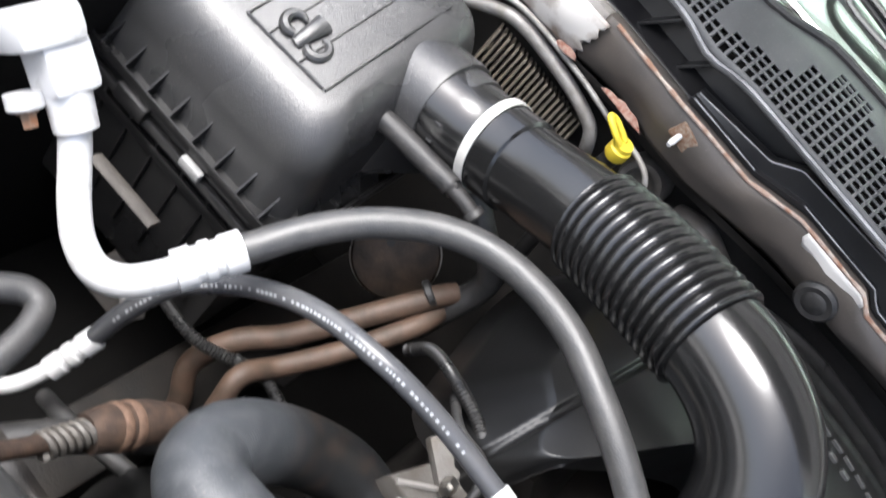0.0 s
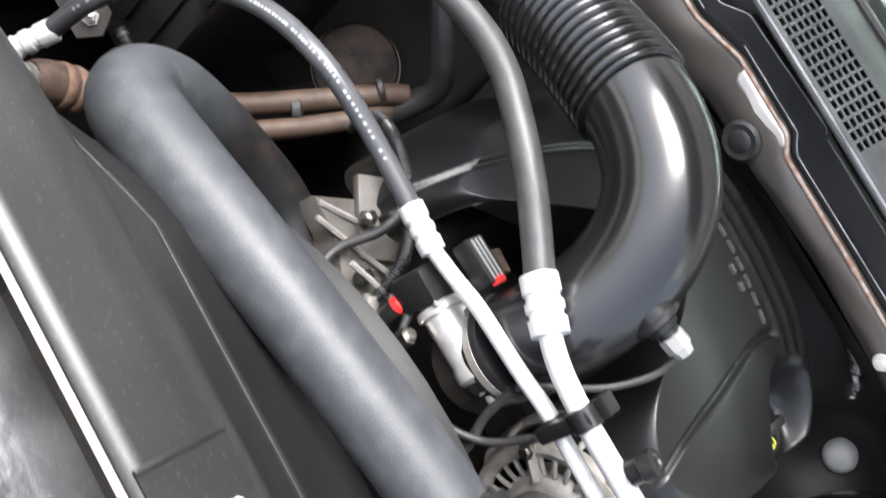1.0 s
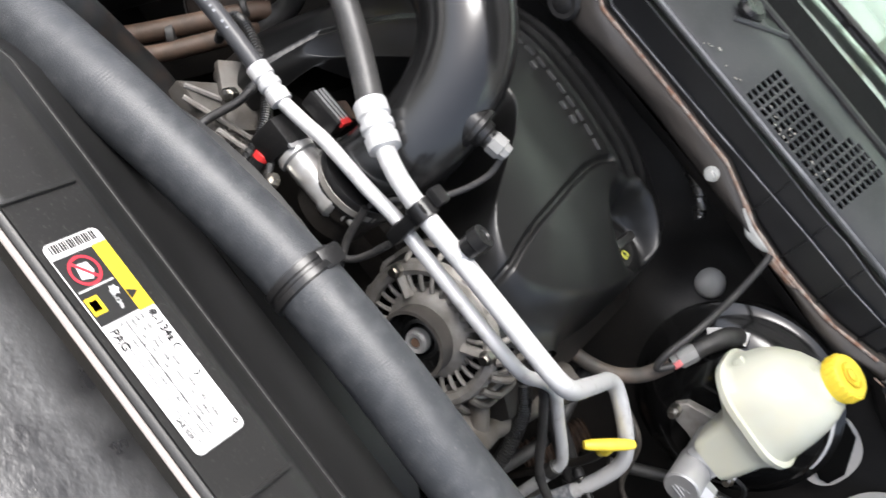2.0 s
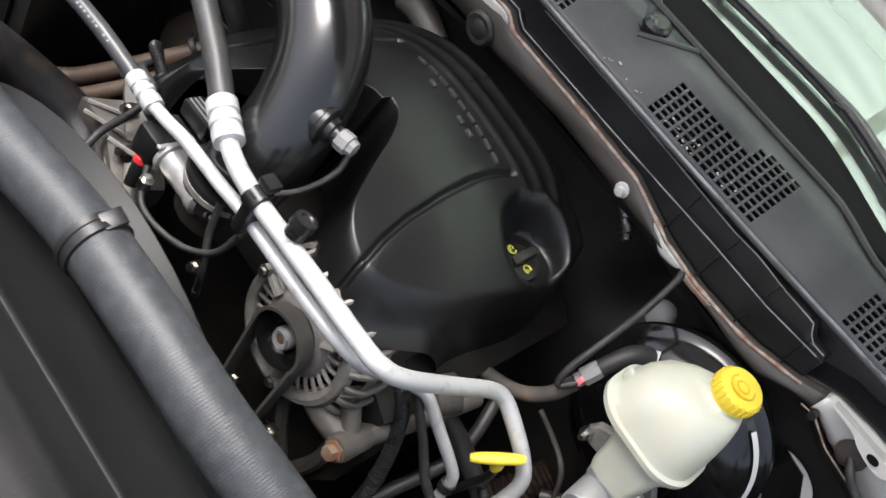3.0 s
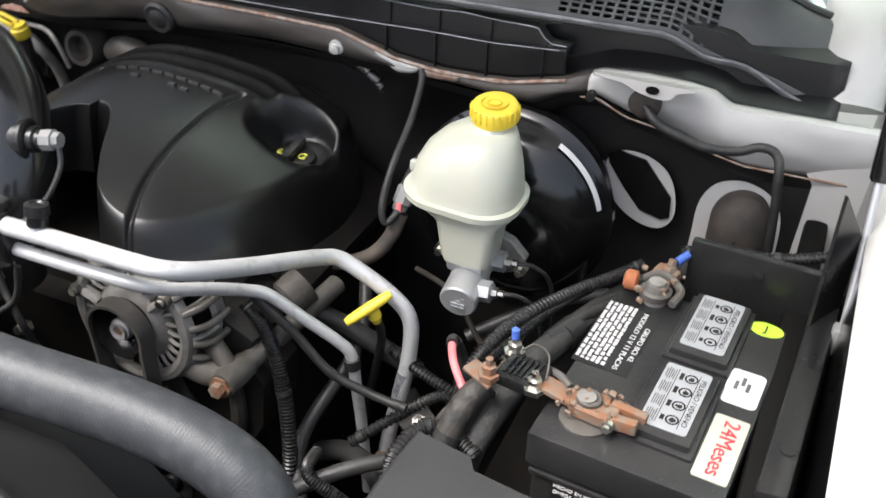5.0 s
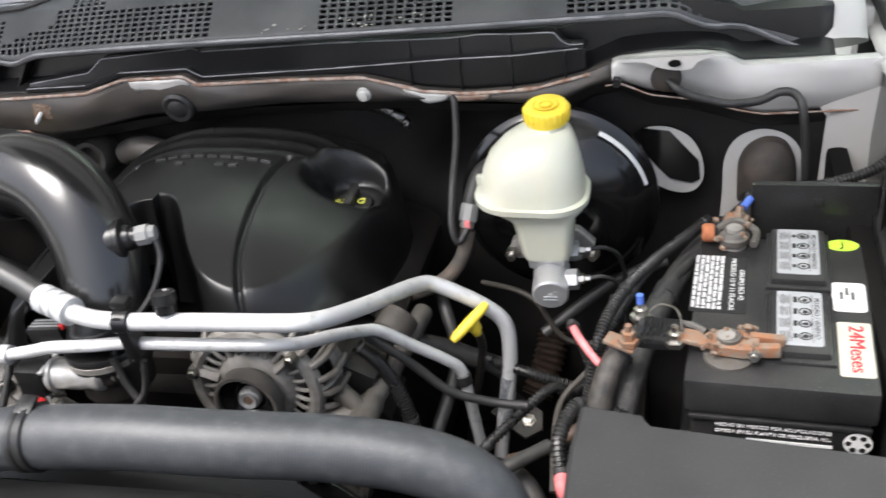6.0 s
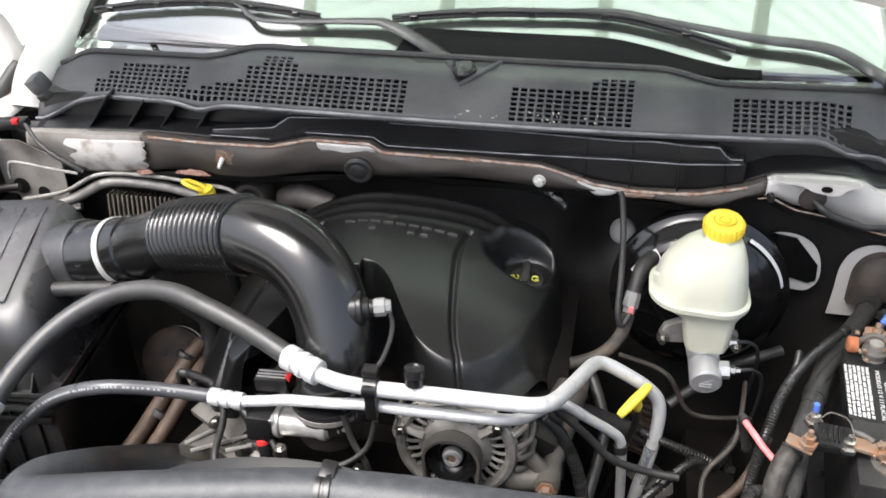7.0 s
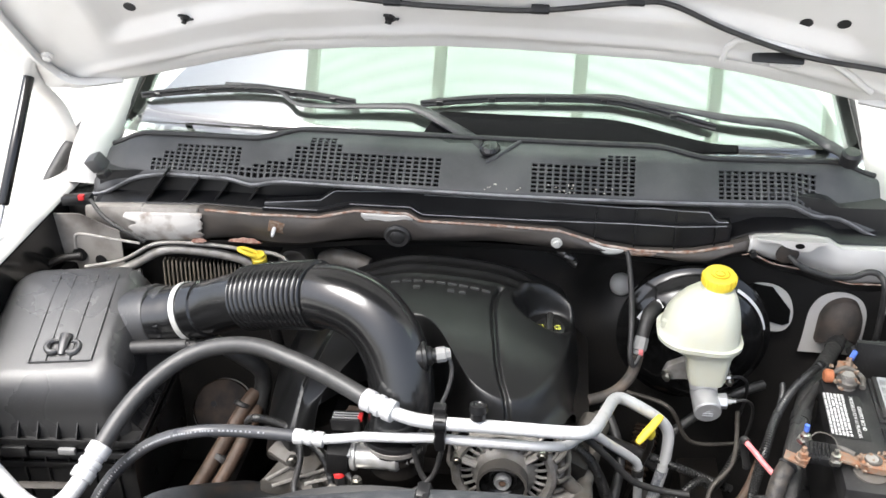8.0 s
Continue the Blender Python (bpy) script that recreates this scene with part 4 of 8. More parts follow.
for s in (-1, 1):
    single("frame_rail", Mesh().box((s * 0.52, 0.0, 0.52), (0.09, 1.2, 0.14), 0.01), DARK_METAL, "dark steel frame rail under the engine bay", "frame rail", "frame rails", kind="structure")
    single("wheel_housing", Mesh().box((s * 0.84, 0.05, 0.72), (0.03, 1.25, 0.6), 0.01), UNDERBODY_AND_SHADE, "dark inner wheel housing of the engine bay", "wheel housing", "wheel housings", kind="structure")


# ---- radiator end of the bay ----
def radiator_cover():
    c = thing("radiator_cover", (0, -0.4, 1.0), "dark grey plastic radiator cover with a label", "radiator cover")
    m = Mesh()

    def fn(u, v):
        x = -0.72 + 1.44 * u
        prof = [(-0.445, 1.128), (-0.385, 1.130), (-0.372, 1.126), (-0.345, 1.100), (-0.305, 1.070), (-0.268, 1.052), (-0.258, 1.02), (-0.256, 0.72)]
        reach = 0.032 * smooth_step(-0.21, -0.09, x) * (1 - smooth_step(0.34, 0.42, x))
        prof = prof[:5] + [(yy + reach, zz - 0.3 * reach * (zz > 1.0)) for yy, zz in prof[5:]]
        k = v * (len(prof) - 1)
        i = min(int(k), len(prof) - 2)
        t = k - i
        y = prof[i][0] + (prof[i + 1][0] - prof[i][0]) * t
        z = prof[i][1] + (prof[i + 1][1] - prof[i][1]) * t
        droop = 0.05 * smooth_step(0.3, 0.75, abs(x))
        recede = (0.20 if x > 0 else 0.30) * max(0.0, abs(x) - 0.26) * smooth_step(-0.40, -0.27, y)
        return (x, y - 0.25 * droop - recede * 1.6, z - droop * 0.6 - 0.3 * recede)
    # the rear slope is coloured darker, painting in the drop into shade
    cut = 15 / 28
    m.grid(60, 16, lambda u, v: fn(u, v * cut))
    solid(part("top_panel", m, GREY_PLASTIC, c), 0.003)
    m = Mesh()
    m.grid(60, 15, lambda u, v: Vector(fn(u, cut - 0.02 + (1.02 - cut) * v)) - Vector((0, 0, 0.0022)))
    solid(part("rear_panel", m, SHROUD_PLASTIC, c, "dull rear slope coloured darker for the drop into shade"), 0.003)
    # shallow raised field that carries the label
    part("label_field", Mesh().plate([(-0.118, -0.440), (0.122, -0.440), (0.127, -0.381), (-0.119, -0.381)], 0.002, pose(0, 0, 1.1325)), GREY_PLASTIC, c, "raised field with a fine rib at each end")
    for x in (-0.119, 0.125):
        part("rib", Mesh().box((x, -0.411, 1.1335), (0.003, 0.06, 0.004), 0.001), GREY_PLASTIC, c)
    return c


radiator_cover()


def label_sticker():
    s = thing("service_label", (0, -0.41, 1.134), "white, black and yellow air-conditioning service label on the cover", "label")
    w, h = 0.168, 0.0445
    m0 = pose(0.002, -0.4133, 1.1345, 0, 0, 0.5)
    part("backing", Mesh().plate(rounded(w, h, 0.005), 0.0004, m0), LABEL_WHITE, s)
    top = m0 @ pose(0, 0, 0.0003)

    def bar(x0, x1, y0, y1, mt, name="bar", lab=""):
        part(name, Mesh().plate([(x0, y0), (x1, y0), (x1, y1), (x0, y1)], 0.0003, top @ pose(0, 0, 0.0003 if name != "black_field" else 0.0001)), mt, s, lab)
    bar(-0.072, -0.019, -0.0215, 0.0215, INK, "black_field", "black warning field")
    bar(-0.0725, -0.0175, 0.0098, 0.0218, LABEL_YELLOW, "yellow_field", "yellow warning field")
    bar(-0.046, -0.045, -0.02, 0.008, LABEL_WHITE)
    bar(-0.040, -0.027, -0.0205, -0.010, LABEL_YELLOW, "yellow_square", "yellow square sign")
    bar(-0.0375, -0.0295, -0.0185, -0.0125, INK)
    # ring sign with a stroke
    ring = Mesh()
    n = 28
    ring.add([top @ Vector((-0.058 + r * math.cos(k * 2 * math.pi / n), -0.006 + r * math.sin(k * 2 * math.pi / n), 0.0008)) for r in (0.0115, 0.0095) for k in range(n)], [(k, (k + 1) % n, (k + 1) % n + n, k + n) for k in range(n)])
    part("prohibition_ring", ring, LABEL_RED, s, "red ring")
    part("prohibition_stroke", Mesh().box(tuple(top @ Vector((-0.058, -0.006, 0.0008))), (0.019, 0.0022, 0.0002), 0, (0, 0, 40)), LABEL_RED, s, "red stroke")
    part("pictogram", Mesh().plate([(-0.064, -0.010), (-0.053, -0.012), (-0.051, -0.004), (-0.056, 0.0), (-0.063, -0.001)], 0.0002, top @ pose(0, 0, 0.0005)), LABEL_WHITE, s, "pale pictogram")
    part("warning_triangle", Mesh().plate([(-0.035, 0.010), (-0.027, 0.010), (-0.031, 0.018)], 0.0002, top @ pose(0, 0, 0.0008)), INK, s, "black warning triangle")
    star = [((-0.038 + (0.0042 if k % 2 else 0.0026) * math.cos(k * math.pi / 6)), (0.003 + (0.0042 if k % 2 else 0.0026) * math.sin(k * math.pi / 6))) for k in range(12)]
    part("snow_sign", Mesh().plate(star, 0.0002, top @ pose(0, 0, 0.0006)), LABEL_WHITE, s, "white snowflake sign")
    for k in range(18):
        bar(-0.0825, -0.0755, -0.018 + k * 0.002, -0.0172 + k * 0.002 + (0.0005 if k % 3 else 0), INK, "code_bar")
    lettering("word_print", "R-134a", 0.0088, top @ pose(-0.002, 0.0160, 0.0006), INK, s)
    lettering("word_print", "R-134a", 0.0045, top @ pose(-0.0305, 0.0005, 0.0006), LABEL_WHITE, s)
    lettering("word_print", "PAG", 0.0088, top @ pose(-0.006, -0.0165, 0.0005), INK, s)
    random.seed(4)
    for row in range(5):
        x = -0.016
        while x < 0.07:
            wd = random.uniform(0.0035, 0.010)
            y = 0.0075 - row * 0.0042
            if x + wd < 0.078:
                for q in range(int(wd / 0.0016)):
                    bar(x + q * 0.0016, x + q * 0.0016 + 0.0009, y, y + random.uniform(0.0014, 0.0024), INK_GREY, "text_bar")
            x += wd + random.uniform(0.003, 0.010)
    lettering("word_print", "SAE J639", 0.0045, top @ pose(0.064, -0.0178, 0.0005), INK_GREY, s)
    flake = [((-0.013 + (0.0032 if k % 2 else 0.002) * math.cos(k * math.pi / 6)), (0.0165 + (0.0032 if k % 2 else 0.002) * math.sin(k * math.pi / 6))) for k in range(12)]
    part("snow_sign", Mesh().plate(flake, 0.0002, top @ pose(0, 0, 0.0005)), INK_GREY, s, "grey snowflake sign")
    for y in (-0.0145, -0.0045):
        bar(-0.01, 0.078, y, y + 0.0004, INK_GREY)
    oval = [top @ Vector((0.026 + p[0] * k, 0.0155 + p[1] * k, 0.0006)) for k in (1.0, 0.9) for p in rounded(0.026, 0.0065, 0.0032, 4)]
    part("oval_box", Mesh().add(oval, [(k, (k + 1) % 20, (k + 1) % 20 + 20, k + 20) for k in range(20)]), INK, s, "printed oval frame")
    dot = [top @ Vector((0.078 + r * math.cos(k * 0.5236), 0.0165 + r * math.sin(k * 0.5236), 0.0006)) for r in (0.0022, 0.0012) for k in range(12)]
    part("small_ring", Mesh().add(dot, [(k, (k + 1) % 12, (k + 1) % 12 + 12, k + 12) for k in range(12)]), INK, s, "small printed ring")


label_sticker()


def front_grille_panel():
    g = thing("front_fascia", (0, -0.6, 0.9), "glossy black front fascia with a pale worn metal edge", "fascia")
    m = Mesh()
    m.grid(60, 14, lambda u, v: (-1.0 + 2.0 * u, -0.452 - 0.34 * v, 1.118 - 0.04 * v - 0.16 * v ** 3 - 0.05 * smooth_step(0.4, 1.0, abs(-1 + 2 * u)) + 0.003 * noise.noise((u * 20, v * 6, 1))))
    solid(part("skin", m, FRONT_BLACK, g), 0.003)
    e = Mesh()
    line = [Vector((-0.8 + 1.6 * k / 60, -0.449 - 0.012 * smooth_step(0.3, 0.75, abs(-0.8 + 1.6 * k / 60)), 1.128 - 0.03 * smooth_step(0.3, 0.75, abs(-0.8 + 1.6 * k / 60)))) for k in range(61)]
    e.rings(line, [0.0024] * 61, 8)
    part("edge", e, PLASTIC_CHROME_EDGE, g, "pale worn metal edge")


front_grille_panel()


def fan_shroud():
    f = thing("fan_shroud", (0, -0.13, 0.6), "black plastic fan shroud behind the radiator", "fan shroud")
    m = Mesh()
    # broad ring that opens towards the engine
    n = 72
    prof = [(-0.222, 0.394), (-0.20, 0.397), (-0.17, 0.405), (-0.148, 0.416), (-0.140, 0.419), (-0.137, 0.416), (-0.145, 0.410), (-0.2, 0.388)]
    cx, cz = -0.04, 0.636
    verts = [(cx + r * math.cos(2 * math.pi * k / n), y, cz + r * math.sin(2 * math.pi * k / n)) for y, r in prof for k in range(n)]
    faces = [(i * n + k, i * n + (k + 1) % n, (i + 1) * n + (k + 1) % n, (i + 1) * n + k) for i in range(len(prof) - 1) for k in range(n)]
    m.add(verts, faces)
    part("ring", m, SHROUD_PLASTIC, f)
    p = Mesh()
    p.box((0, -0.275, 0.66), (1.1, 0.02, 0.42), 0.008)
    part("radiator_face", p, DARK_METAL, f, "dark radiator face")


fan_shroud()


def even(pts, count):
    """The same line with its points at equal steps."""
    run = [0.0]
    for p, q in zip(pts, pts[1:]):
        run.append(run[-1] + (q - p).length)
    out, i = [], 0
    for k in range(count):
        d = run[-1] * k / (count - 1)
        while i < len(pts) - 2 and run[i + 1] < d:
            i += 1
        out.append(pts[i].lerp(pts[i + 1], (d - run[i]) / max(run[i + 1] - run[i], 1e-9)))
    return out


def radiator_hose():
    h = thing("upper_radiator_hose", (0, -0.2, 0.9), "thick dusty black upper radiator hose with a clip", "hose")
    line = [(-0.235, -0.034, 0.858), (-0.262, -0.020, 0.868), (-0.305, -0.030, 0.884), (-0.345, -0.072, 0.914), (-0.372, -0.130, 0.958), (-0.386, -0.185, 0.996), (-0.385, -0.222, 1.013), (-0.369, -0.243, 1.024), (-0.342, -0.249, 1.034), (-0.30, -0.251, 1.047), (-0.24, -0.251, 1.064), (-0.187, -0.249, 1.076), (-0.1, -0.241, 1.088),
            (0.0, -0.231, 1.098), (0.11, -0.23, 1.105), (0.21, -0.226, 1.10), (0.32, -0.21, 1.085), (0.40, -0.207, 1.07), (0.45, -0.212, 1.045), (0.475, -0.225, 0.995), (0.482, -0.235, 0.92), (0.482, -0.24, 0.8)]
    pts = even(spline(line, 720), 1900)
    m = Mesh()
    wall = [0.031 + 0.0042 * (1 - smooth_step(-0.36, -0.10, pts[k].x)) + (0.0, 0.00009, 0.0, -0.00009)[k % 4] * (1 + noise.noise((k * 0.05, 0, 0))) for k in range(len(pts))]
    m.rings(pts, wall, 26)
    part("hose", m, RADIATOR_RUBBER, h)
    j = min(range(len(pts)), key=lambda k: abs(pts[k].x - 0.014) if pts[k].y < -0.2 else 9)
    d = (pts[j + 9] - pts[j - 9]).normalized()
    c = pts[j]
    part("clip_band", Mesh().lathe(c - d * 0.014, c + d, [(0.005, 0.031), (0.006, 0.0342), (0.012, 0.0342), (0.013, 0.0328), (0.016, 0.0328), (0.017, 0.0342), (0.023, 0.0342), (0.024, 0.031)], 32, caps=False), BLACK_PLASTIC, h, "black plastic clip band")
    part("clip_tab", Mesh().box(tuple(c + Vector((0, 0.008, 0.034))), (0.018, 0.022, 0.005), 0.002, (15, 4, 0)), BLACK_PLASTIC, h, "raised clip tab")
    part("spring_clamp", Mesh().lathe((-0.237, -0.033, 0.861), (-0.258, -0.025, 0.877), [(0, 0.033), (0.001, 0.0368), (0.012, 0.0368), (0.013, 0.033)], 28, caps=False), STEEL, h, "bright spring clamp")
    return h


radiator_hose()


# ---- air filter box and intake ----
def airbox():
    b = thing("air_filter_box", (-0.7, 0.15, 0.7), "black plastic air filter box with a rounded ribbed lid", "air filter box")
    lid = Mesh()
    low = 0.915

    def plane(x, y):
        """The sloping top of the lid."""
        return 1.046 + 0.39 * (y - 0.115) - 0.25 * max(0.0, y - 0.27) + 0.08 * (x + 0.618)

    def ring(v):
        """The lid's outline at v from the rim (0) to the top (1), and the share of the height."""
        if v < 0.3:
            k, h = 0.14 * v / 0.3, 0.45 * v / 0.3
        else:
            w = (v - 0.3) / 0.7 * math.pi / 2
            k, h = 0.14 + 0.86 * (1 - math.cos(w)), 0.45 + 0.55 * math.sin(w)
        return -0.868 + 0.07 * k, -0.552 - 0.055 * k, 0.052 + 0.048 * k, 0.348 - 0.035 * k, h
    nv, nn = 24, 48
    verts, faces = [], []
    for j in range(nv):
        x0, x1, y0, y1, h = ring(j / (nv - 1))
        for px, py in rounded(1, 1, 0.15, 11):
            x, y = (x0 + x1) / 2 + px * (x1 - x0), (y0 + y1) / 2 + py * (y1 - y0)
            verts.append((x, y, low + (plane(x, y) - low) * h))
    for s0 in (0.9, 0.7, 0.4, 0.05):
        for px, py in rounded(1, 1, 0.15, 11):
            x, y = (x0 + x1) / 2 + px * s0 * (x1 - x0), (y0 + y1) / 2 + py * s0 * (y1 - y0)
            verts.append((x, y, plane(x, y) + 0.003 * (1 - s0)))
    for j in range(nv + 3):
        for k in range(nn):
            faces.append((j * nn + k, j * nn + (k + 1) % nn, (j + 1) * nn + (k + 1) % nn, (j + 1) * nn + k))
    faces.append(tuple(range((nv + 3) * nn, (nv + 4) * nn)))
    lid.add(verts, faces)
    lid_ob = part("lid", lid, BOX_PLASTIC, b)

    def on_top(x, y):
        return plane(x, y) + 0.002
    # raised field with three grooves and a plain emblem
    for x in (-0.735, -0.705, -0.662, -0.622):
        f = Mesh()
        f.sweep([(x, yy, on_top(x, yy) + 0.0005) for yy in (0.108, 0.16, 0.22, 0.29)], 0.0016, 6, 3)
        part("rib", f, BOX_PLASTIC, lid_ob)
    f = Mesh()
    f.sweep([(xx, 0.108, on_top(xx, 0.108) + 0.0005) for xx in (-0.735, -0.70, -0.66, -0.625)], 0.0016, 6, 3)
    part("rib", f, BOX_PLASTIC, lid_ob)
    em = Mesh()
    ez = on_top(-0.68, 0.14)
    for sx in (-1, 1):
        arc = [(-0.68 + sx * 0.017 + 0.0115 * math.cos(w), 0.135 + 0.0115 * math.sin(w), on_top(-0.68, 0.135 + 0.0115 * math.sin(w)) + 0.002) for w in [(-2.3 + 0.62 * k) if sx > 0 else (math.pi + 2.3 - 0.62 * k) for k in range(8)]]
        em.sweep(arc, [0.0045, 0.0055, 0.006, 0.006, 0.0055, 0.005, 0.004, 0.002], 8, 4)
    em.sweep([(-0.68, 0.158, ez + 0.010), (-0.68, 0.14, ez + 0.005), (-0.68, 0.12, ez - 0.006)], [0.012, 0.009, 0.006], 10, 5, flat=0.5)
    part("emblem", em, BOX_PLASTIC, lid_ob, "plain moulded emblem")
    # rim with stiffening ribs, and latches
    rim = Mesh()
    rim.plate([(p[0] * 0.345 - 0.71, p[1] * 0.325 + 0.2) for p in rounded(1, 1, 0.1, 6)], 0.012, pose(0, 0, 0.916), 0.002)
    part("rim", rim, BLACK_PLASTIC, b)
    low_rim = Mesh()
    low_rim.plate([(p[0] * 0.352 - 0.71, p[1] * 0.332 + 0.2) for p in rounded(1, 1, 0.1, 6)], 0.010, pose(0, 0, 0.897), 0.002)
    part("lower_rim", low_rim, BLACK_PLASTIC, b)
    for k in range(9):
        x = -0.855 + 0.035 * k
        part("web", Mesh().plate([(0, 0), (0.022, 0), (0.022, 0.006), (0, 0.032)], 0.002, pose(x, 0.057, 0.916, 90, 0, -90)), BLACK_PLASTIC, b)
    for k in range(7):
        y = 0.075 + 0.038 * k
        part("web", Mesh().plate([(0, 0), (0.018, 0), (0, 0.022)], 0.002, pose(-0.557, y, 0.916, 90, 0, 0)), BLACK_PLASTIC, b)
    part("rail", Mesh().box((-0.71, 0.0345, 0.920), (0.345, 0.0028, 0.012), 0.0008), BLACK_PLASTIC, b, "upright lip along the rim")
    part("rail", Mesh().box((-0.5335, 0.2, 0.920), (0.0028, 0.325, 0.012), 0.0008), BLACK_PLASTIC, b, "upright lip along the rim")
    part("base", Mesh().box((-0.71, 0.2, 0.78), (0.31, 0.29, 0.22), 0.015), BLACK_PLASTIC, b)
    part("latch", Mesh().box((-0.755, 0.033, 0.9), (0.045, 0.012, 0.022), 0.004), BLACK_PLASTIC, b, "black clip latch")
    part("latch", Mesh().box((-0.85, 0.045, 0.9), (0.02, 0.02, 0.04), 0.004), BLACK_PLASTIC, b, "black clip latch")
    # outlet towards the engine
    a0, a1 = Vector((-0.490, 0.236, 1.0735)), Vector((-0.61, 0.254, 1.027))
    part("outlet", Mesh().lathe(a0, a1, [(0, 0.051), (0.002, 0.0525), (0.03, 0.0525), (0.031, 0.056), (0.036, 0.057), (0.055, 0.058), (0.056, 0.0625), (0.062, 0.064), (0.16, 0.066)], 40), BOX_PLASTIC, b)
    part("outlet_block", Mesh().box((-0.578, 0.262, 0.99), (0.06, 0.13, 0.12), 0.012, (0, -16, -20)), BOX_PLASTIC, b)
    for k in range(3):
        part("outlet_rib", Mesh().box((-0.548 + 0.004 * k, 0.196, 1.066 - 0.022 * k), (0.05, 0.012, 0.003), 0.001, (0, -20, -22)), BOX_PLASTIC, b)
    n_ = Mesh()
    n_.sweep([(-0.59, 0.172, 1.028), (-0.548, 0.177, 1.032), (-0.50, 0.181, 1.036), (-0.476, 0.183, 1.038), (-0.472, 0.183, 1.038), (-0.452, 0.185, 1.037), (-0.436, 0.186, 1.035)], [0.0125, 0.0130, 0.0130, 0.0125, 0.0092, 0.0088, 0.0085], 18)
    part("breather_tube", n_, RUBBER, b, "small black breather tube")
    part("breather_ring", Mesh().lathe((-0.442, 0.186, 1.036), (-0.428, 0.187, 1.034), [(0, 0.0105), (0.002, 0.012), (0.008, 0.012), (0.010, 0.0095)], 16), RUBBER, b, "small end ring")
    part("drain_hose", Mesh().sweep([(-0.47, 0.255, 1.01), (-0.431, 0.258, 0.982), (-0.399, 0.270, 0.950), (-0.380, 0.284, 0.918), (-0.378, 0.286, 0.885), (-0.384, 0.274, 0.85), (-0.392, 0.262, 0.80)], [0.014, 0.0145, 0.0155, 0.0165, 0.017, 0.0175, 0.0175], 16), HOSE_RUBBER, b, "drooping dusty rubber hose")
    # ribs and clips on the lower body
    for k in range(7):
        part("body_rib", Mesh().box((-0.84 + 0.042 * k, 0.052, 0.80), (0.004, 0.008, 0.16), 0.001), BLACK_PLASTIC, b)
    part("body_band", Mesh().box((-0.71, 0.050, 0.855), (0.30, 0.006, 0.014), 0.002), BLACK_PLASTIC, b)
    part("clip", Mesh().box((-0.66, 0.030, 0.905), (0.030, 0.010, 0.012), 0.003), CONNECTOR_GREY, b, "worn grey clip")
    # the box sits turned a little towards the engine; its outlet and hoses do not
    pivot = Vector((-0.622, 0.108, 0))
    turn = Matrix.Translation(pivot) @ Matrix.Rotation(radians(5), 4, "Z") @ Matrix.Translation(-pivot)
    for ob in b.children_recursive:
        if not ob.name.startswith(("outlet", "breather", "drain")):
            ob.data.transform(turn)


airbox()


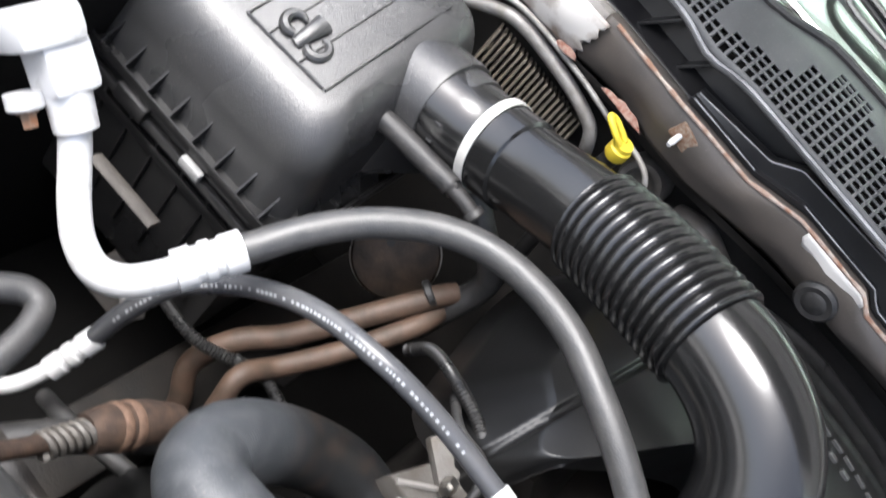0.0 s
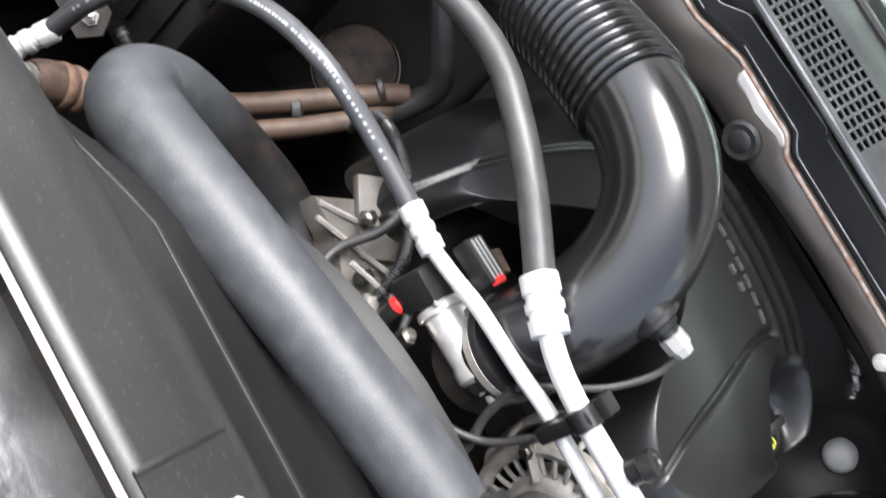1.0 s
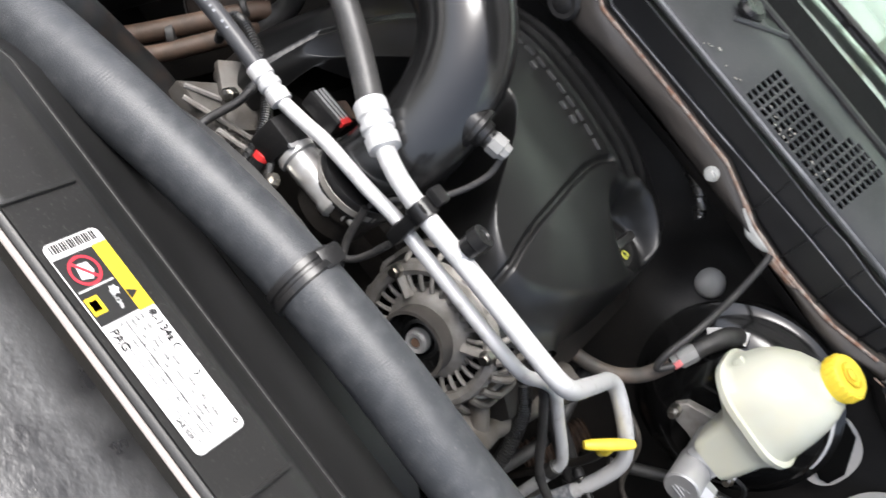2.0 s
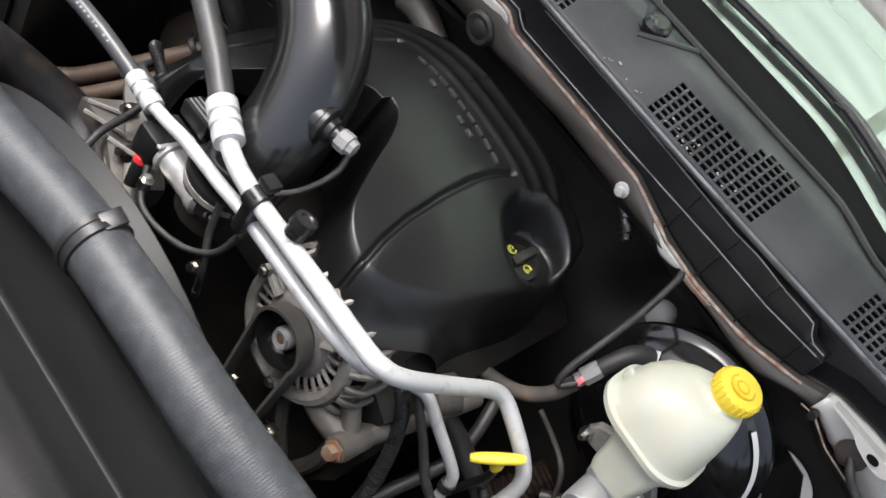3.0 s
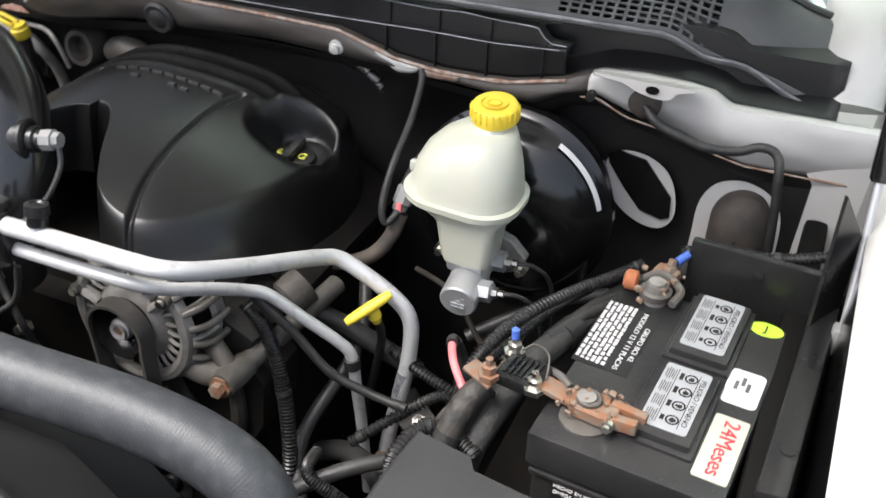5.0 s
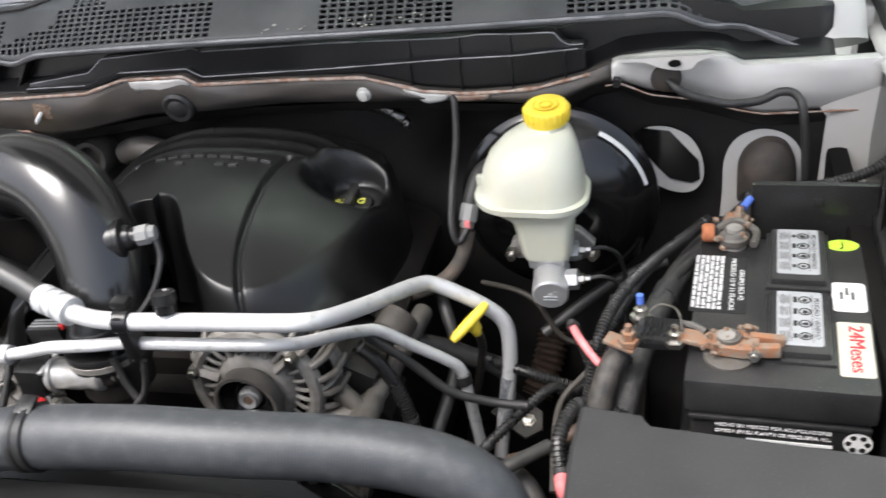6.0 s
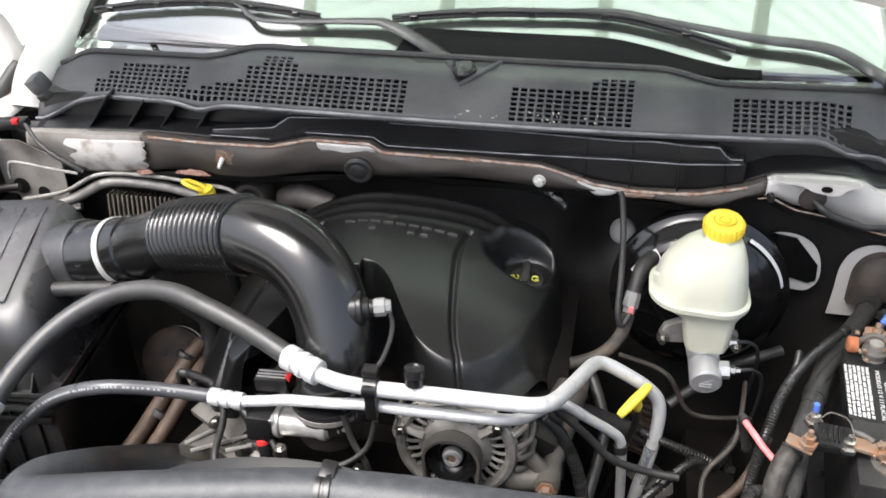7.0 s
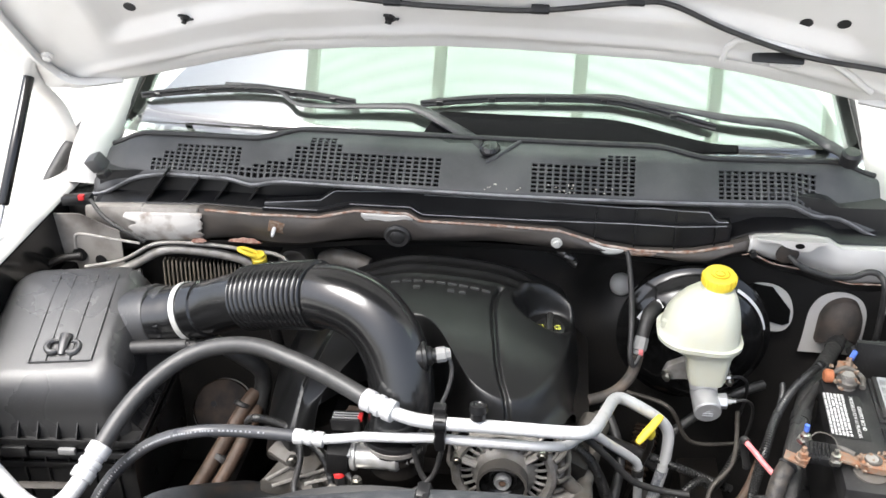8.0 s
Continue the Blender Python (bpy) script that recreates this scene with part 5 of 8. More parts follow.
def intake_duct():
    d = thing("intake_duct", (-0.2, 0.1, 1.0), "glossy black intake duct with bellows and a wide elbow", "intake duct")
    line = [(-0.56, 0.238, 1.052), (-0.525, 0.237, 1.062), (-0.484, 0.236, 1.0755), (-0.43, 0.222, 1.100), (-0.368, 0.198, 1.135), (-0.30, 0.168, 1.168), (-0.232, 0.138, 1.194), (-0.18, 0.118, 1.207), (-0.130, 0.100, 1.200), (-0.092, 0.080, 1.174), (-0.068, 0.058, 1.132), (-0.058, 0.034, 1.082), (-0.060, 0.012, 1.03)]
    pts = spline(line, 300)
    x_a, x_b = -0.352, -0.205
    cuff, bell, elbow = [], [], []
    for p in pts:
        if p.x < x_a:
            cuff.append(p)
        elif p.x < x_b:
            bell.append(p)
        else:
            elbow.append(p)
    cuff.append(bell[0])
    m = Mesh()
    m.rings(cuff, [0.0535 if p.x < -0.445 else 0.050 for p in cuff], 36, caps=False)
    part("cuff", m, DUCT_PLASTIC, d)
    # bellows
    fine = spline([bell[0], *bell[6:-6:8], bell[-1]], 320)
    m = Mesh()
    m.rings(fine, [0.0495 + 0.0015 * k / 319 + 0.0078 * abs(math.sin(k / 319 * math.pi * 15)) ** 0.75 for k in range(320)], 40, caps=False)
    part("bellows", m, DUCT_PLASTIC, d, "ribbed bellows")
    m = Mesh()
    elbow.insert(0, bell[-1])
    nn = len(elbow)
    m.rings(elbow, [0.0525 + 0.001 * math.sin(min(1, k / nn * 1.15) * math.pi) for k in range(nn)], 48, caps=True)
    elb = part("elbow", m, DUCT_PLASTIC, d, "smooth wide elbow")
    # worm-drive clamp
    c, a = Vector((-0.484, 0.236, 1.0755)), (Vector((-0.43, 0.222, 1.100)) - Vector((-0.525, 0.237, 1.062))).normalized()
    cl = part("hose_clamp", Mesh().lathe(c - a * 0.007, c + a, [(0.002, 0.0548), (0.0025, 0.0562), (0.0135, 0.0562), (0.014, 0.0548)], 40, caps=False), BRIGHT_BAND, d, "bright steel hose clamp")
    part("clamp_screw", Mesh().lathe((-0.476, 0.202, 1.032), (-0.472, 0.186, 1.028), [(0, 0.007), (0.012, 0.007), (0.013, 0.005), (0.019, 0.005), (0.019, 0.0)], 10), STEEL, cl, "clamp screw")
    # sensor in the elbow
    s0, s1 = Vector((-0.048, 0.046, 1.149)), Vector((0.008, 0.0585, 1.154))
    ax = (s1 - s0).normalized()
    part("sensor_collar", Mesh().lathe(s0, s1, [(0, 0.0225), (0.020, 0.0225), (0.022, 0.0245), (0.027, 0.0245), (0.029, 0.021), (0.029, 0.016), (0.036, 0.015), (0.038, 0.0115), (0.046, 0.0110)], 28), BLACK_PLASTIC, elb, "black sensor collar")
    part("sensor_connector", Mesh().lathe(s0 + ax * 0.042, s1 + ax, [(0, 0.0105), (0.002, 0.0128), (0.016, 0.0128), (0.017, 0.0105), (0.024, 0.009), (0.025, 0.0)], 8), CONNECTOR_GREY, d, "grey sensor connector")
    part("throttle_seal", Mesh().lathe((-0.064, 0.006, 1.035), (-0.064, 0.006, 1.0), [(0, 0.05), (0.004, 0.052), (0.02, 0.052), (0.022, 0.048)], 36), BLACK_PLASTIC, d, "black seal ring")
    w = Mesh().sweep([(0.012, 0.059, 1.153), (0.020, 0.048, 1.128), (0.012, 0.025, 1.095), (-0.005, 0.0, 1.073), (-0.02, -0.02, 1.06), (-0.03, -0.03, 1.04)], 0.0035, 8)
    part("sensor_cable", w, RUBBER, d, "thin black sensor cable")


intake_duct()


# ---- engine ----
RAISED = mat("dusty_raised_plastic", (0.04, 0.04, 0.04), 0.4, second=(0.07, 0.068, 0.066), scale=80)
OIL_MARK = mat("faded_yellow_print", (0.55, 0.55, 0.08), 0.6)


def engine_cover():
    e = thing("engine_cover", (0, 0.2, 0.95), "satin black plastic engine cover with two lobes and an oil cap", "engine cover")
    x_mid = -0.066
    # outline in plan: two lobes in front with a notch between them for the throttle body
    half = [(0.0, 0.180), (0.024, 0.176), (0.046, 0.160), (0.068, 0.132), (0.088, 0.098), (0.108, 0.066), (0.128, 0.040), (0.156, 0.024), (0.190, 0.020), (0.222, 0.034), (0.250, 0.068), (0.274, 0.118), (0.292, 0.18), (0.304, 0.26), (0.308, 0.33), (0.298, 0.40), (0.258, 0.458), (0.12, 0.475), (0.0, 0.478)]
    other = [(0.0, 0.180), (0.024, 0.176), (0.046, 0.158), (0.068, 0.130), (0.092, 0.094), (0.114, 0.062), (0.136, 0.034), (0.158, 0.020), (0.186, 0.024), (0.212, 0.042), (0.235, 0.070), (0.252, 0.10), (0.266, 0.17), (0.279, 0.25), (0.286, 0.32), (0.283, 0.40), (0.25, 0.455), (0.12, 0.475), (0.0, 0.478)]
    right = spline([(*p, 0) for p in half], 260)
    left = spline([(*p, 0) for p in other], 260)
    loop = [Vector((x_mid + p.x, p.y, 0)) for p in right] + [Vector((x_mid - p.x, p.y, 0)) for p in reversed(left[1:-1])]
    n = len(loop)
    cen = Vector((x_mid, 0.30, 0))

    # way of the groove along the driver's lobe: distance from the middle at each y
    lane = [(0.0, 0.190), (0.03, 0.181), (0.085, 0.161), (0.12, 0.153), (0.19, 0.143), (0.257, 0.135), (0.30, 0.136), (0.335, 0.143), (0.36, 0.152), (0.5, 0.2)]

    def groove(x, y):
        dx = x - x_mid
        arc = dx - at(lane, y) if dx > 0 else -dx - (0.178 - 0.19 * (y - 0.02) - 0.10 * max(0.0, y - 0.2))
        return arc, (math.exp(-(arc / 0.0044) ** 4) if y < 0.335 else 0.0)

    def top(x, y):
        dx = x - x_mid
        z = 1.125 - (0.5 * dx * dx + 4.8 * dx ** 4 if dx > 0 else 2.05 * dx * dx)
        # lobes fall away in front
        z -= 0.047 * max(0.0, (0.2 - y) / 0.2) ** 1.9
        # groove along each lobe
        arc, g = groove(x, y)
        z -= 0.007 * g - (0.0012 * smooth_step(0.0, 0.02, arc) if y < 0.335 else 0.0)
        # rounded ridges across the rear
        for yy, h in ((0.345, 0.0025), (0.375, 0.0035), (0.408, 0.004)):
            z += h * math.exp(-(((y + 0.9 * max(0.0, abs(dx) - 0.13) ** 2 * 4) - yy) / 0.008) ** 2) * (1 - smooth_step(0.17, 0.24, abs(dx)))
        z -= 0.030 * smooth_step(0.41, 0.475, y)
        # scooped recess round the oil cap: a steep wall behind, running out level in front
        bx, by = x - 0.168, y - 0.320
        r = math.hypot(bx / 0.056, by / 0.055)
        run_out = 1 - smooth_step(-0.5, 0.3, by / 0.055 + 0.4 * bx / 0.056)
        bowl = 1 - smooth_step(0.78 - 0.4 * run_out, 1.04 + 0.25 * run_out, r)
        shoulder = 0.010 * math.exp(-((r - 1.12) / 0.14) ** 2) * smooth_step(-0.2, 0.6, by / 0.058 + 0.5 * bx / 0.06)
        return z + shoulder - max(0.0, z - 1.046) * bowl

    def foot(p):
        """Height of the lower edge at a point of the outline."""
        dx = p.x - x_mid
        if dx > 0:
            return 1.018 - 0.14 * smooth_step(0.10, 0.24, p.y) * smooth_step(0.2, 0.28, dx) - 0.05 * (1 - smooth_step(0.08, 0.13, dx))
        return 1.046 - 0.10 * smooth_step(0.130, 0.150, -dx) - 0.07 * smooth_step(0.17, 0.262, -dx) - 0.015 * (1 - smooth_step(0.05, 0.1, -dx))
    verts, faces = [], []
    skirt = [k / 21 for k in range(22)]
    crown = 120
    rings = [("s", t) for t in skirt] + [("c", k / crown) for k in range(1, crown + 1)]
    for kind, t in rings:
        for p in loop:
            ray = p - cen
            inset = (0.040 - 0.006 * smooth_step(0.1, 0.2, p.y) if p.x > x_mid else 0.018 + 0.044 * smooth_step(0.15, 0.22, x_mid - p.x)) / ray.length
            slope = smooth_step(0.13, 0.2, x_mid - p.x) * (1 - smooth_step(0.3, 0.4, p.y))
            if kind == "s":
                # the passenger lobe stands upright below and leans back above
                tt = 0.3 * t if t < 0.55 else 0.165 + (t - 0.55) / 0.45 * 0.835
                ff = t / 0.55 * 0.6 if t < 0.55 else 0.6 + (t - 0.55) / 0.45 * 0.4
                q = cen + ray * (1 - inset * (t + (tt - t) * slope))
                low = foot(p)
                # straight flank that rounds over into the crown
                soft_edge = 0.34 if p.x > x_mid else 0.26
                h = max(soft_edge - abs(t / 0.74 - 1.0), 0.0) / soft_edge
                f = min(t / 0.74, 1.0) - h * h * soft_edge / 4
                f += (ff - f) * slope
                z = low + (top(q.x, q.y) - low) * f
                g = groove(q.x, q.y)[1] if q.y < 0.14 else 0.0
                # the driver's lobe flares out again along its lower edge
                flare = 0.011 * max(0.0, 1 - t / 0.3) ** 2 * (p.x > x_mid) * (1 - smooth_step(0.12, 0.2, p.y))
                q = q - ray.normalized() * (0.004 * g - flare)
            else:
                q = cen + ray * max((1 - inset) * (1 - t ** 1.05), 0.002)
                z = top(q.x, q.y)
            verts.append((q.x, q.y, z))
    for j in range(len(rings) - 1):
        for k in range(n):
            faces.append((j * n + k, j * n + (k + 1) % n, (j + 1) * n + (k + 1) % n, (j + 1) * n + k))
    faces.append(tuple(range((len(rings) - 1) * n, len(rings) * n)))
    m = Mesh().add(verts, faces)
    body = part("body", m, COVER_PLASTIC, e, sharp=65)
    # raised bars where a name is moulded in, coloured lighter for caught light
    for k in range(9):
        dx = -0.05 + 0.021 * k
        x = x_mid + dx
        y = 0.318 - 0.5 * dx * dx
        part("raised_bar", Mesh().box((x, y, top(x, y) + 0.001), (0.016, 0.0045, 0.006), 0.001, (0, math.degrees(math.atan(1.1 * dx)), -8 * dx / 0.1)), RAISED, body)
        if k in (2, 5, 6):
            part("raised_bar", Mesh().box((x, y - 0.022, top(x, y - 0.022) + 0.001), (0.012, 0.007, 0.006), 0.001, (0, math.degrees(math.atan(1.1 * dx)), 0)), RAISED, body)
    # oil filler cap
    cap = thing("oil_filler_cap", (0.171, 0.312, 1.03), "black oil filler cap with yellow marks", "oil cap")
    part("cap", Mesh().lathe((0.171, 0.312, 1.018), (0.171, 0.305, 1.06), [(0, 0.03), (0.026, 0.03), (0.034, 0.028), (0.037, 0.02), (0.037, 0.0)], 24), BLACK_PLASTIC, cap)
    part("grip", Mesh().box((0.170, 0.308, 1.060), (0.013, 0.048, 0.018), 0.005, (10, 4, 0)), BLACK_PLASTIC, cap)
    for sx in (-1, 1):
        c = Vector((0.170 + sx * 0.0165, 0.304, 1.0562))
        arc = [c + Vector((0.0062 * math.cos(w), 0.0062 * math.sin(w), 0)) for w in [1.0 + sx * 0.42 * k for k in range(12)]]
        part("yellow_mark", Mesh().rings(arc, [0.0012] * 12, 6), OIL_MARK, cap, "yellow mark")
        for k in range(2):
            part("yellow_mark", Mesh().box(tuple(c + Vector((0.002 * sx, -0.002 + 0.005 * k, 0.0004))), (0.006 - 0.002 * k, 0.0013, 0.0012), 0, (0, 0, 25 * sx)), OIL_MARK, cap, "yellow mark")


engine_cover()


def throttle_body():
    t = thing("air_throttle", (-0.08, 0.0, 0.95), "cast aluminium throttle body with a motor housing", "throttle body")
    part("bore", Mesh().lathe((-0.064, 0.005, 1.03), (-0.064, 0.005, 0.9), [(0.012, 0.046), (0.014, 0.049), (0.03, 0.049), (0.032, 0.045), (0.06, 0.045)], 40), DARK_METAL, t)
    part("bore_ring", Mesh().lathe((-0.064, 0.005, 1.03), (-0.064, 0.005, 0.9), [(0, 0.047), (0.003, 0.0515), (0.011, 0.0515), (0.013, 0.046)], 40), CAST, t, "pale cast ring under the duct")
    mh = Mesh().lathe((-0.130, -0.026, 1.002), (-0.046, -0.028, 1.008), [(0, 0.021), (0.003, 0.0225), (0.008, 0.0225), (0.010, 0.0185), (0.060, 0.0185), (0.064, 0.0205), (0.074, 0.0205), (0.078, 0.017), (0.080, 0.010), (0.092, 0.010), (0.093, 0.0065), (0.102, 0.0065), (0.102, 0.0)], 28)
    mh.box((-0.098, 0.006, 0.985), (0.07, 0.05, 0.035), 0.008, (0, 3, 3))
    part("motor_housing", mh, THROTTLE_CAST, t, "silver motor housing")
    part("housing_lid", Mesh().box((-0.151, -0.024, 1.003), (0.036, 0.052, 0.044), 0.006, (2, 3, 3)), BLACK_PLASTIC, t, "black housing lid")
    for y in (-0.040, -0.006):
        part("lid_clip", Mesh().box((-0.134, y, 1.020), (0.012, 0.016, 0.004), 0.001, (2, 3, 3)), MACHINED, t, "bright lid clip")
    for x, y in ((-0.122, 0.014), (-0.078, 0.018)):
        part("screw", Mesh().lathe((x, y, 1.0025), (x, y, 1.02), [(0, 0.0035), (0.003, 0.0035), (0.0035, 0.002), (0.002, 0.0)], 8), STEEL, t, "small screw")
    for p in ((-0.052, 0.002, 0.996), (-0.118, -0.055, 0.975)):
        part("lug", Mesh().lathe(p, (p[0], p[1], p[2] + 0.02), [(-0.008, 0.009), (0.006, 0.009), (0.006, 0.005), (0.011, 0.005), (0.011, 0.0)], 6), STEEL, t, "bolt lug")
    c = thing("throttle_connector", (-0.13, 0.01, 1.04), "black wiring connector with a red lock", "connector")
    part("housing", Mesh().box((-0.145, 0.013, 1.040), (0.048, 0.026, 0.022), 0.003, (0, -3, 0)), BLACK_PLASTIC, c)
    part("neck", Mesh().box((-0.135, 0.016, 1.018), (0.03, 0.02, 0.03), 0.003, (0, -3, 0)), BLACK_PLASTIC, c)
    for k in range(3):
        part("rib", Mesh().box((-0.146, 0.006 + 0.0062 * k, 1.0520), (0.042, 0.0009, 0.002), 0, (0, -3, 0)), MACHINED, c)
    part("red_lock", Mesh().box((-0.123, 0.014, 1.049), (0.009, 0.017, 0.007), 0.002, (0, -3, 0)), RED_PLASTIC, c, "red lock tab")
    part("plug", Mesh().box((-0.138, 0.041, 1.035), (0.026, 0.018, 0.014), 0.002, (0, -3, -10)), RUST_DARK, c, "dull brown plug")
    c = thing("coolant_sensor", (-0.147, -0.045, 0.97), "black sensor with a red ring", "sensor")
    part("body", Mesh().lathe((-0.140, -0.052, 0.945), (-0.150, -0.040, 0.985), [(0, 0.008), (0.02, 0.009), (0.03, 0.0095), (0.04, 0.007)], 14), BLACK_PLASTIC, c)
    part("red_ring", Mesh().lathe((-0.1465, -0.044, 0.972), (-0.150, -0.040, 0.985), [(0, 0.008), (0.002, 0.0098), (0.008, 0.0098), (0.010, 0.007), (0.010, 0.0)], 14), RED_PLASTIC, c, "red ring")


throttle_body()


def engine_block():
    b = thing("engine_block", (0, 0.2, 0.5), "dirty cast aluminium engine front and black valve covers", "engine")
    cover = upright([(-0.20, 0.50), (-0.21, 0.80), (-0.16, 0.90), (0.06, 0.90), (0.10, 0.87), (0.24, 0.895), (0.262, 0.87), (0.255, 0.80), (0.20, 0.70), (0.19, 0.50)], 0.062, 0.08)
    part("front_cover", cover, DARK_METAL, b, "oily dark front cover")
    part("bracket_rib", Mesh().sweep([(0.215, 0.06, 0.885), (0.222, 0.057, 0.80), (0.19, 0.058, 0.70)], 0.011, 8), SOOT_CAST, b)
    part("bracket_rib", Mesh().sweep([(0.12, 0.06, 0.86), (0.15, 0.057, 0.79), (0.20, 0.058, 0.72)], 0.009, 8), SOOT_CAST, b)
    part("idler_pulley", Mesh().lathe((0.16, 0.06, 0.73), (0.16, -0.02, 0.73), [(0, 0.03), (0.05, 0.03), (0.052, 0.036), (0.055, 0.036), (0.057, 0.033), (0.075, 0.033), (0.077, 0.036), (0.08, 0.034), (0.078, 0.02), (0.07, 0.012), (0.08, 0.01), (0.08, 0.0)], 32), BLACK_PLASTIC, b, "black idler pulley")
    part("boss", Mesh().lathe((0.262, 0.17, 0.955), (0.235, 0.11, 0.93), [(0, 0.026), (0.03, 0.026), (0.034, 0.022), (0.034, 0.0)], 24), SOOT_CAST, b, "round cast boss")
    part("block", Mesh().box((-0.02, 0.30, 0.72), (0.5, 0.4, 0.42), 0.03), DARK_METAL, b)
    for s in (-1, 1):
        part("valve_cover", Mesh().box((-0.02 + s * 0.2, 0.27, 0.92), (0.13, 0.42, 0.1), 0.03, (0, s * 28, 0)), DARK_METAL, b, "dark valve cover")
    # water outlet and bare castings below the throttle
    part("water_outlet", Mesh().box((-0.20, -0.005, 0.905), (0.11, 0.07, 0.05), 0.012, (0, 10, -20)), CAST_DIRTY, b, "bare cast water outlet")
    part("casting_rib", Mesh().sweep([(-0.17, -0.03, 0.94), (-0.13, -0.045, 0.91), (-0.09, -0.05, 0.88)], 0.009, 10), CAST, b, "bare cast rib")
    part("casting_flange", Mesh().box((-0.235, 0.03, 0.945), (0.09, 0.06, 0.014), 0.005, (10, 12, -25)), CAST_DIRTY, b, "bare cast flange")
    part("casting_plate", Mesh().plate([(-0.062, -0.045), (0.012, -0.040), (0.052, 0.008), (0.020, 0.038), (-0.030, 0.044)], 0.03, pose(-0.222, 0.012, 0.936, 6, 6, 0), 0.003), CAST_DIRTY, b, "bare cast plate")
    part("casting_plate", Mesh().plate([(-0.045, -0.02), (0.05, -0.028), (0.055, 0.010), (-0.02, 0.022)], 0.03, pose(-0.180, -0.030, 0.922, 14, 4, -28), 0.003), CAST_DIRTY, b, "bare cast plate")
    for p, q in (((-0.275, -0.03, 0.938), (-0.20, 0.045, 0.945)), ((-0.262, -0.042, 0.937), (-0.175, 0.012, 0.938)), ((-0.205, -0.046, 0.952), (-0.149, -0.010, 0.946))):
        part("casting_rib", Mesh().sweep([p, q], 0.0032, 6, 2), CAST, b, "bright cast rib")
    for p in ((-0.24, 0.0, 0.955), (-0.19, -0.03, 0.94), (-0.02, -0.03, 0.93), (0.09, 0.0, 0.83), (0.14, -0.02, 0.8), (0.22, 0.0, 0.78), (0.16, 0.02, 0.7), (0.05, -0.02, 0.72)):
        part("bolt", Mesh().lathe(p, (p[0], p[1] - 0.02, p[2] + 0.006), [(-0.01, 0.0085), (0.003, 0.0085), (0.003, 0.0058), (0.010, 0.0058), (0.011, 0.0)], 6), STEEL, b, "hexagon bolt")
    # black strap bracket down from the alternator, with its bolts
    part("strap_bracket", Mesh().plate([(-0.055, 0.018), (0.04, 0.014), (0.10, 0.004), (0.10, -0.016), (0.03, -0.014), (-0.05, -0.018)], 0.006, pose(0.190, -0.004, 0.795, 82, 38, 0), 0.001), BLACK_PAINT, b, "black strap bracket")
    for p in ((0.171, 0.0, 0.830), (0.145, 0.0, 0.772)):
        part("bracket_bolt", Mesh().lathe(p, (p[0], p[1] - 0.03, p[2] + 0.006), [(-0.006, 0.012), (0.003, 0.012), (0.004, 0.009), (0.014, 0.009), (0.015, 0.0)], 6), STEEL, b, "large bracket bolt")
    return b


engine_block()


def heater_pipes():
    h = thing("brown_pipes", (-0.45, 0.1, 0.75), "pair of rust-brown painted coolant pipes with a black strap", "pipe")
    part("pipe", Mesh().sweep([(-0.475, 0.02, 0.55), (-0.495, 0.03, 0.626), (-0.518, 0.04, 0.676), (-0.505, 0.075, 0.725), (-0.475, 0.12, 0.75), (-0.442, 0.18, 0.798), (-0.412, 0.235, 0.845), (-0.402, 0.256, 0.860), (-0.391, 0.275, 0.870)], 0.0145, 14), BROWN_TUBE, h)
    part("pipe", Mesh().sweep([(-0.44, 0.01, 0.60), (-0.455, 0.02, 0.70), (-0.465, 0.045, 0.735), (-0.45, 0.095, 0.735), (-0.42, 0.15, 0.775), (-0.396, 0.205, 0.818), (-0.388, 0.235, 0.834), (-0.388, 0.262, 0.842)], 0.0135, 14), BROWN_TUBE, h)
    part("strap", Mesh().lathe((-0.440, 0.170, 0.780), (-0.428, 0.186, 0.797), [(0, 0.018), (0.002, 0.022), (0.012, 0.022), (0.014, 0.018)], 16), RUBBER, h, "black strap")
    part("clip", Mesh().lathe((-0.412, 0.245, 0.855), (-0.405, 0.26, 0.872), [(0, 0.016), (0.002, 0.018), (0.008, 0.018), (0.010, 0.016)], 16), RUBBER, h, "thin black clip")
    r = thing("heat_shield_disc", (-0.48, 0.33, 0.77), "sooty round heat shield disc with a bright rim", "heat shield")
    part("disc", Mesh().lathe((-0.488, 0.335, 0.772), (-0.40, 0.0, 1.05), [(0, 0.058), (0.006, 0.061), (0.010, 0.058), (0.014, 0.02), (0.014, 0.0)], 36), DARK_BROWN, r)
    # bright steel ring along the edge stands in for its glint
    q = [Vector((-0.488, 0.335, 0.772)) + (Vector((-1, -0.26, 0.0)).normalized() * math.cos(w) + Vector((-0.12, 0.63, 0.77)).normalized() * math.sin(w)) * 0.0605 for w in [2 * math.pi * k / 40 for k in range(41)]]
    part("rim", Mesh().rings(q, [0.0017] * 41, 6), STEEL, r, "bright steel ring put in for the glint on the rim")
    part("bore", Mesh().lathe((-0.505, 0.33, 0.785), (-0.42, 0.0, 1.06), [(0.008, 0.006), (0.0105, 0.006), (0.0105, 0.0)], 12), INK, r, "dark hole")


heater_pipes()


